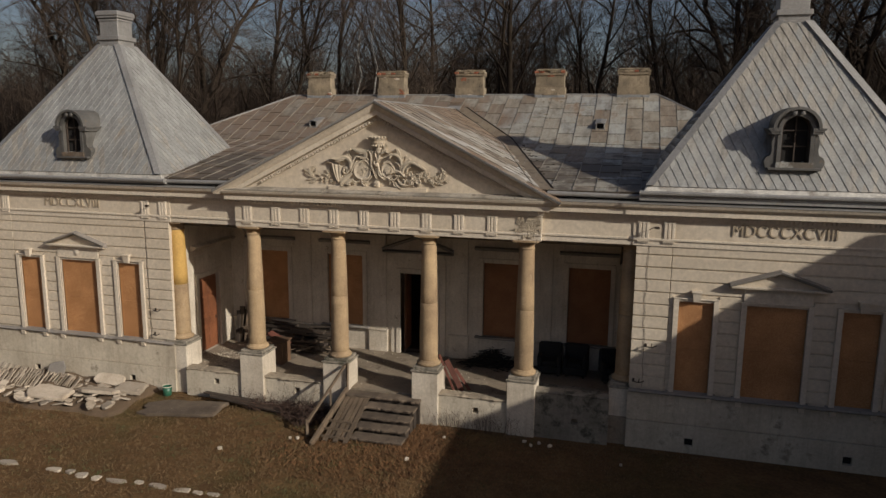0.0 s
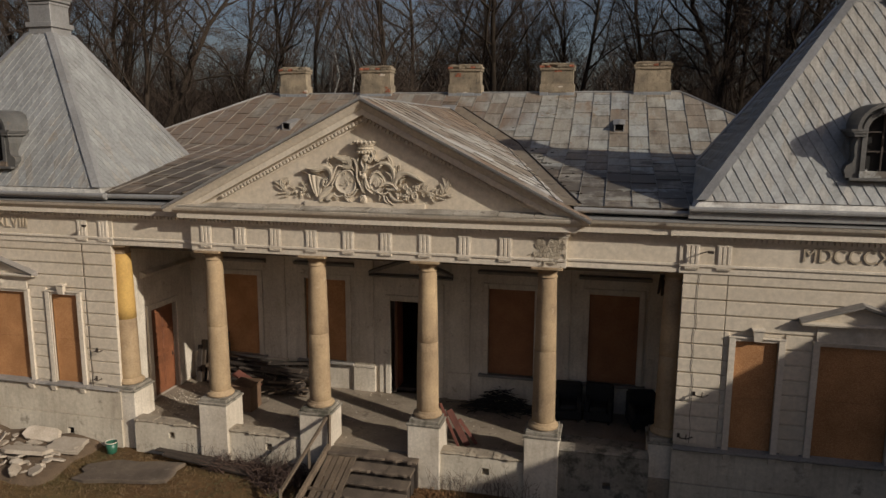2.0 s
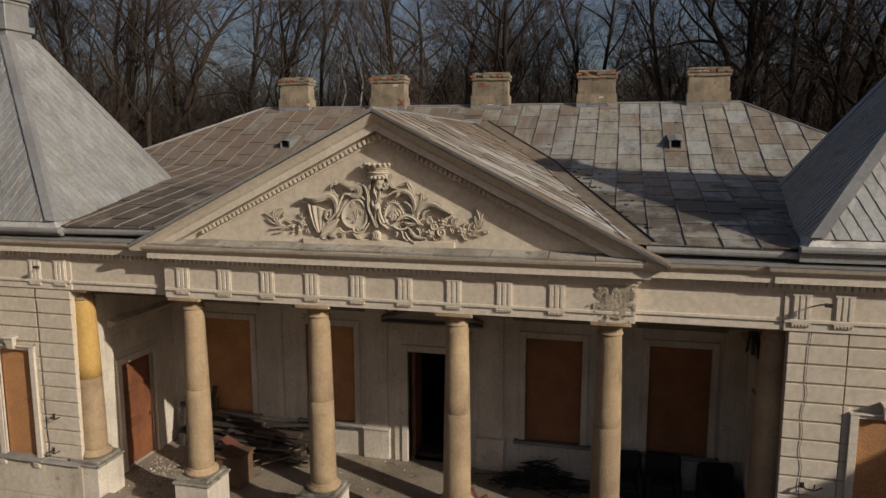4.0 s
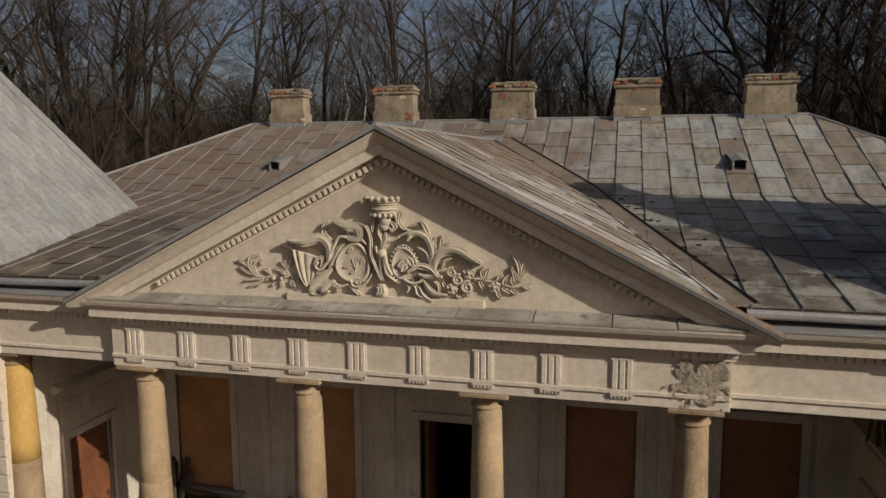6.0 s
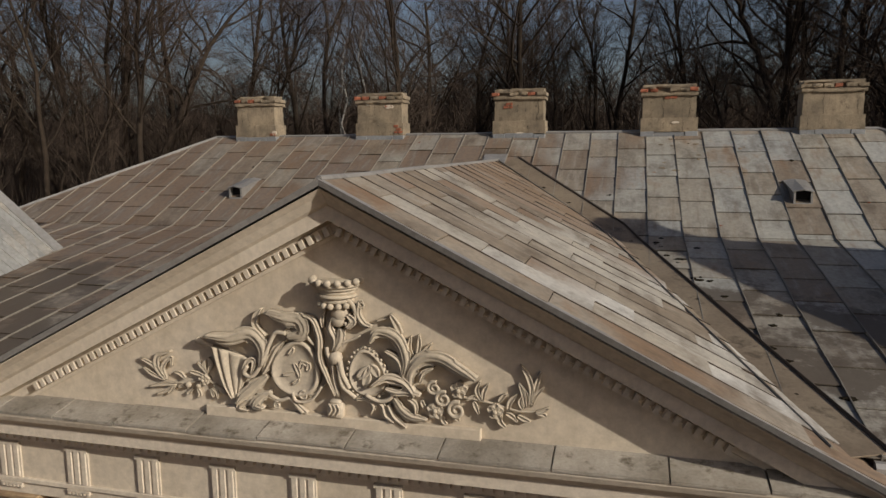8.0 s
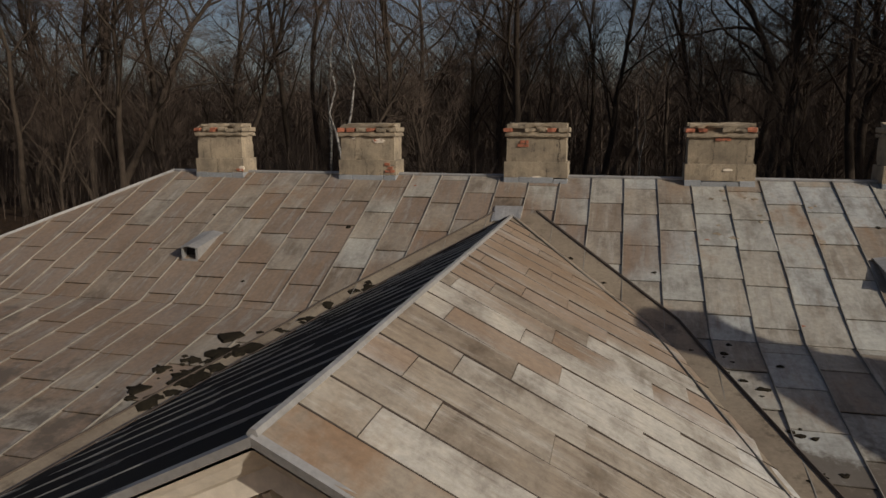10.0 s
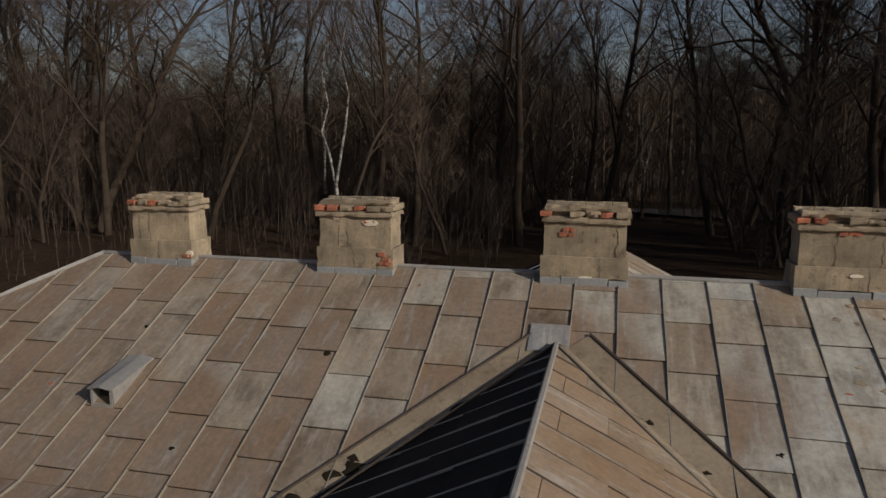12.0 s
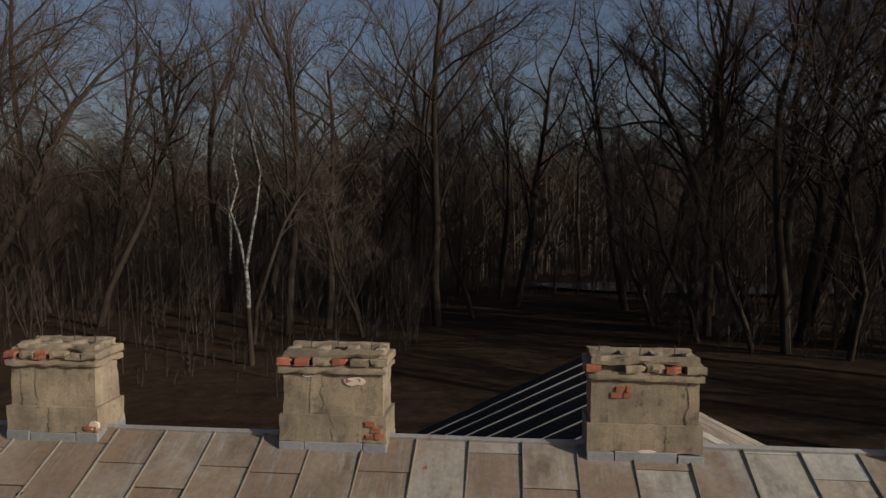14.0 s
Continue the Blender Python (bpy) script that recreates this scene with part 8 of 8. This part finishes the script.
def forked_birch():
    """A dark-footed birch whose trunk splits into two crooked white stems."""
    foot, pale, tw = Sticks(), Sticks(), Sticks()
    r = random.Random(27)
    spec = dict(BASE, kids=(6, 6, 6, 6), rise=0.1, ratio=(0.45, 0.45, 0.45, 0.45), pale=0)
    fork = Vector((-0.1, 0, 7.4))
    foot.add([Vector((0.25, 0, -0.2)), Vector((0.15, 0, 2.0)), Vector((0.05, 0, 4.4))], [0.26, 0.22, 0.19], 9)
    pale.add([Vector((0.05, 0, 4.4)), Vector((0.02, 0.05, 6.0)), fork], [0.19, 0.18, 0.17], 9)
    for side in (((-0.55, 2.6), (-1.2, 4.4), (-0.6, 6.5), (-0.9, 8.8), (-0.5, 11.2)), ((0.55, 2.6), (0.95, 4.8), (1.2, 7.4), (0.75, 10.0), (1.0, 12.6))):
        stem = [fork] + [fork + Vector((x, r.uniform(-0.3, 0.3), z)) for x, z in side]
        radii = [0.14, 0.12, 0.1, 0.08, 0.06, 0.03]
        pale.add(stem, radii, 7)
        for k in range(14):
            t = 1.3 + 3.7 * (k + r.random()) / 14
            i = min(int(t), 4)
            b = stem[i].lerp(stem[i + 1], t - i)
            d = turned((stem[i + 1] - stem[i]).normalized(), r, r.uniform(0.5, 1.0))
            grow(pale, tw, r, b, d, r.uniform(2.2, 4.2) * (1.2 - 0.1 * t), 0.035, 2, spec)
    root = tagged(new("birch_tree"), "white-barked birch forking into two crooked stems", "tree", "birches")
    for nm, st, mt in (("trunk", foot, BARK), ("stem", pale, BIRCH), ("crown", tw, TWIG)):
        ob = new(nm, st.mesh(nm, mt))
        ob.parent = root
    return root


BIRCH_TREE = forked_birch()

r = random.Random(5)
spots = [(0, -19.7, 88, 1.08, 20), (5, -41.5, 84, 1.1, 0), (4, -15.3, 84, 0.75, 80), (2, -27, 92, 1.05, 130), (3, -24, 79, 0.9, 60),
         (0, -9.0, 91, 1.05, 200), (4, -5.5, 95, 1.15, 40), (1, -12, 96, 1.05, 90), (0, -1.0, 104, 0.95, 300),
         (4, 12.5, 90, 1.1, 30), (1, 16.5, 86, 1.18, 70), (2, 20.5, 89, 1.15, 160), (0, 24.5, 85, 1.12, 210), (4, 28.5, 88, 1.2, 250), (1, 32.5, 84, 1.15, 310), (0, 37, 90, 1.1, 15), (2, 42, 86, 1.1, 100), (4, 47, 92, 1.15, 190), (1, 53, 88, 1.1, 280),
         (1, 20, 98, 1.1, 33), (3, 27, 100, 1.1, 63), (4, 35, 102, 1.1, 93), (0, 44, 104, 1.1, 123),
         (4, -52, 92, 1.1, 75), (2, -57, 86, 1.1, 105), (1, -63, 90, 1.15, 135), (0, -70, 94, 1.1, 165), (1, -38, 105, 1.1, 225), (3, -29, 108, 1.05, 255),
         (0, -55, 108, 1.1, 285), (2, -78, 98, 1.15, 315), (4, -85, 90, 1.1, 345), (3, -20, 112, 1.0, 12), (1, -9, 118, 1.0, 52), (2, 2, 134, 1.0, 92), (1, 9, 130, 0.95, 132), (0, -48, 118, 1.15, 172),
         (4, -65, 118, 1.15, 212), (1, 60, 94, 1.1, 252), (0, 67, 90, 1.1, 292), (2, 17, 112, 1.0, 332), (4, 52, 112, 1.1, 22), (1, -92, 104, 1.1, 62), (4, -99, 94, 1.1, 102), (0, 75, 100, 1.1, 142),
         (4, 14.5, 97, 1.0, 8), (4, 23, 94, 1.05, 48), (4, 40, 97, 1.1, 88), (1, -16, 101, 1.0, 128), (4, -23, 99, 1.0, 168), (1, -66, 82, 1.0, 328), (4, -10.5, 106, 1.0, 18), (0, 11.5, 101, 0.95, 98),
         (4, -74, 84, 1.1, 31), (1, -82, 102, 1.15, 61), (4, -90, 80, 1.1, 91), (0, -98, 86, 1.15, 121), (4, -106, 92, 1.15, 151), (1, -113, 82, 1.15, 181), (4, -120, 100, 1.2, 211), (4, -60, 98, 1.0, 241), (1, -72, 106, 1.1, 271), (4, -57, 78, 0.85, 1),
         (4, 18.5, 79, 1.05, 17), (4, 25, 77, 1.1, 137), (4, 31, 79, 1.1, 257), (1, 22, 82, 1.1, 77), (4, 38, 80, 1.1, 197), (2, 28, 93, 1.1, 317),
         (1, -54, 84, 1.15, 124), (0, -61, 103, 1.2, 204),
         (1, -22.5, 84, 1.05, 40), (4, -17.5, 93, 0.95, 70), (0, -14, 105, 1.0, 10), (1, -3, 113, 1.0, 30), (4, -60, 87, 1.15, 77), (0, -67, 96, 1.2, 20), (4, -72, 90, 1.1, 340),
         (4, 15, 83, 1.1, 66), (1, 21, 79, 1.1, 166), (0, 27, 82, 1.1, 266), (4, 34, 86, 1.1, 6), (4, 30, 91, 1.15, 216), (2, 17.5, 94, 1.1, 116),
         (3, -51, 101, 1.0, 84), (3, -66, 104, 1.1, 224), (3, -84, 97, 1.1, 4), (3, -95, 102, 1.1, 144), (3, -62, 93, 0.95, 214)]
used = set()
for k, x, y, s, rz in spots:
    s *= 1.15
    m = Matrix.Translation((x, y, GROUND)) @ Matrix.Rotation(radians(rz), 4, "Z") @ Matrix.Diagonal((s, s, s, 1))
    if k in used:
        copy_thing(KINDS[k], m)
    else:
        used.add(k)
        KINDS[k].matrix_world = m
BIRCH_TREE.matrix_world = Matrix.Translation((-21.5, 71.4, GROUND))
# unseen trees added beyond the east wing to shade the ground behind the house
for i in range(16):
    x, y = 34 + 13 * (i % 4) + r.uniform(-3, 3) + 4 * (i // 4), 44 + 9.5 * (i // 4) + r.uniform(-3, 3)
    s = r.uniform(1.0, 1.2)
    copy_thing(KINDS[(0, 4, 1, 2)[i % 4]], Matrix.Translation((x, y, GROUND)) @ Matrix.Rotation(r.uniform(0, 6), 4, "Z") @ Matrix.Diagonal((s, s, s, 1)))
copy_thing(BIRCH_TREE, Matrix.Translation((-33, 96, GROUND)) @ Matrix.Rotation(2, 4, "Z"))
copy_thing(BIRCH_TREE, Matrix.Translation((4.5, 118, GROUND)) @ Matrix.Rotation(4, 4, "Z") @ Matrix.Diagonal((0.8, 0.8, 0.8, 1)))


def far_woods():
    st = Sticks()
    r = random.Random(31)
    for i in range(1100):
        x, y = r.uniform(-190, 130), r.uniform(118, 185)
        if -6 < x - 0.1 * (y - 100) < 12 and y < 135:
            continue
        h = r.uniform(18, 27)
        p = Vector((x, y, GROUND - 0.3))
        st.add([p, p + Vector((r.gauss(0, 0.4), 0, h * 0.5)), p + Vector((r.gauss(0, 0.9), 0, h))], [0.15, 0.11, 0.03], 4)
        for k in range(80):
            t = r.uniform(0.12, 0.97)
            b = p + Vector((0, 0, h * t))
            ln = h * r.uniform(0.1, 0.27) * (1.25 - 0.7 * t)
            a = r.uniform(0, 6.283)
            c = b + Vector((math.cos(a) * ln * 0.5, math.sin(a) * ln * 0.5, ln * 0.35))
            e = c + Vector((math.cos(a + r.gauss(0, 0.5)) * ln * 0.4, math.sin(a) * ln * 0.4, ln * 0.55))
            st.add([b, c, e], [0.05, 0.035, 0.02], 2)
    ob = tagged(new("far_woods", st.mesh("far_woods", TWIG)), "dense bare brown woods in the distance", "woods", kind="stuff")
    st = Sticks()
    for i in range(2600):
        x, y = r.uniform(-120, 80), 62 + 63 * r.random() ** 0.8
        if (-9 < x < 12 and y < 112) or (y < 76 and x > -14):
            continue
        h = r.uniform(2.5, 9.5) if y > 74 else r.uniform(1, 3.5)
        p = Vector((x, y, GROUND - 0.1))
        d = Vector((r.gauss(0, 0.1), r.gauss(0, 0.1), 1))
        st.add([p, p + d * h * 0.5, p + d * h], [0.035, 0.025, 0.01], 3)
        for k in range(24):
            t = r.uniform(0.15, 0.95)
            b = p + d * h * t
            a = r.uniform(0, 6.283)
            ln = h * r.uniform(0.12, 0.32)
            st.add([b, b + Vector((math.cos(a) * ln * 0.6, math.sin(a) * ln * 0.6, ln))], [0.02, 0.008], 2)
    tagged(new("undergrowth", st.mesh("undergrowth", TWIG)), "thin bare saplings and brush under the trees", "undergrowth", kind="stuff")


far_woods()


def distance():
    """A dim wooded rise closing the view."""
    bm = bmesh.new()
    n = 160
    prev = None
    for i in range(n + 1):
        x = -420 + 840 * i / n
        h = 24 + 5 * noise.noise((x * 0.05, 3, 0)) + 2.5 * noise.noise((x * 0.3, 8, 0))
        y = 270 + 30 * math.cos(x * 0.004)
        a, b, c = bm.verts.new((x, y, GROUND - 2)), bm.verts.new((x, y + 2, h * 0.7)), bm.verts.new((x, y + 8, h))
        if prev:
            bm.faces.new((prev[0], a, b, prev[1]))
            bm.faces.new((prev[1], b, c, prev[2]))
        prev = (a, b, c)
    tagged(link("backdrop", bm, TWIG), "dim brown wooded rise on the horizon", "backdrop", kind="structure")
    m, nn, l, b = material("pond_water")
    b.inputs["Base Color"].default_value = (0.10, 0.11, 0.11, 1)
    b.inputs["Roughness"].default_value = 0.12
    co = nn.new("ShaderNodeNewGeometry").outputs["Position"]
    bump(nn, l, b, noise_tex(nn, l, co, 1.5, 4, 0.6), 0.15, 0.05)
    bm = bmesh.new()
    rings = [[(26 + (24 + s) * math.cos(a) * (1 + 0.12 * math.sin(3 * a)), 122 + (6.5 + s) * math.sin(a), GROUND + z) for a in (2 * math.pi * i / 48 for i in range(48))] for s, z in ((0, 0.42), (-0.6, 0.45))]
    vr = loft(bm, rings, True, False)
    bm.faces.new(vr[1])
    tagged(link("water", bm, m), "pale reflecting pond among the trees", "water", kind="structure")


distance()
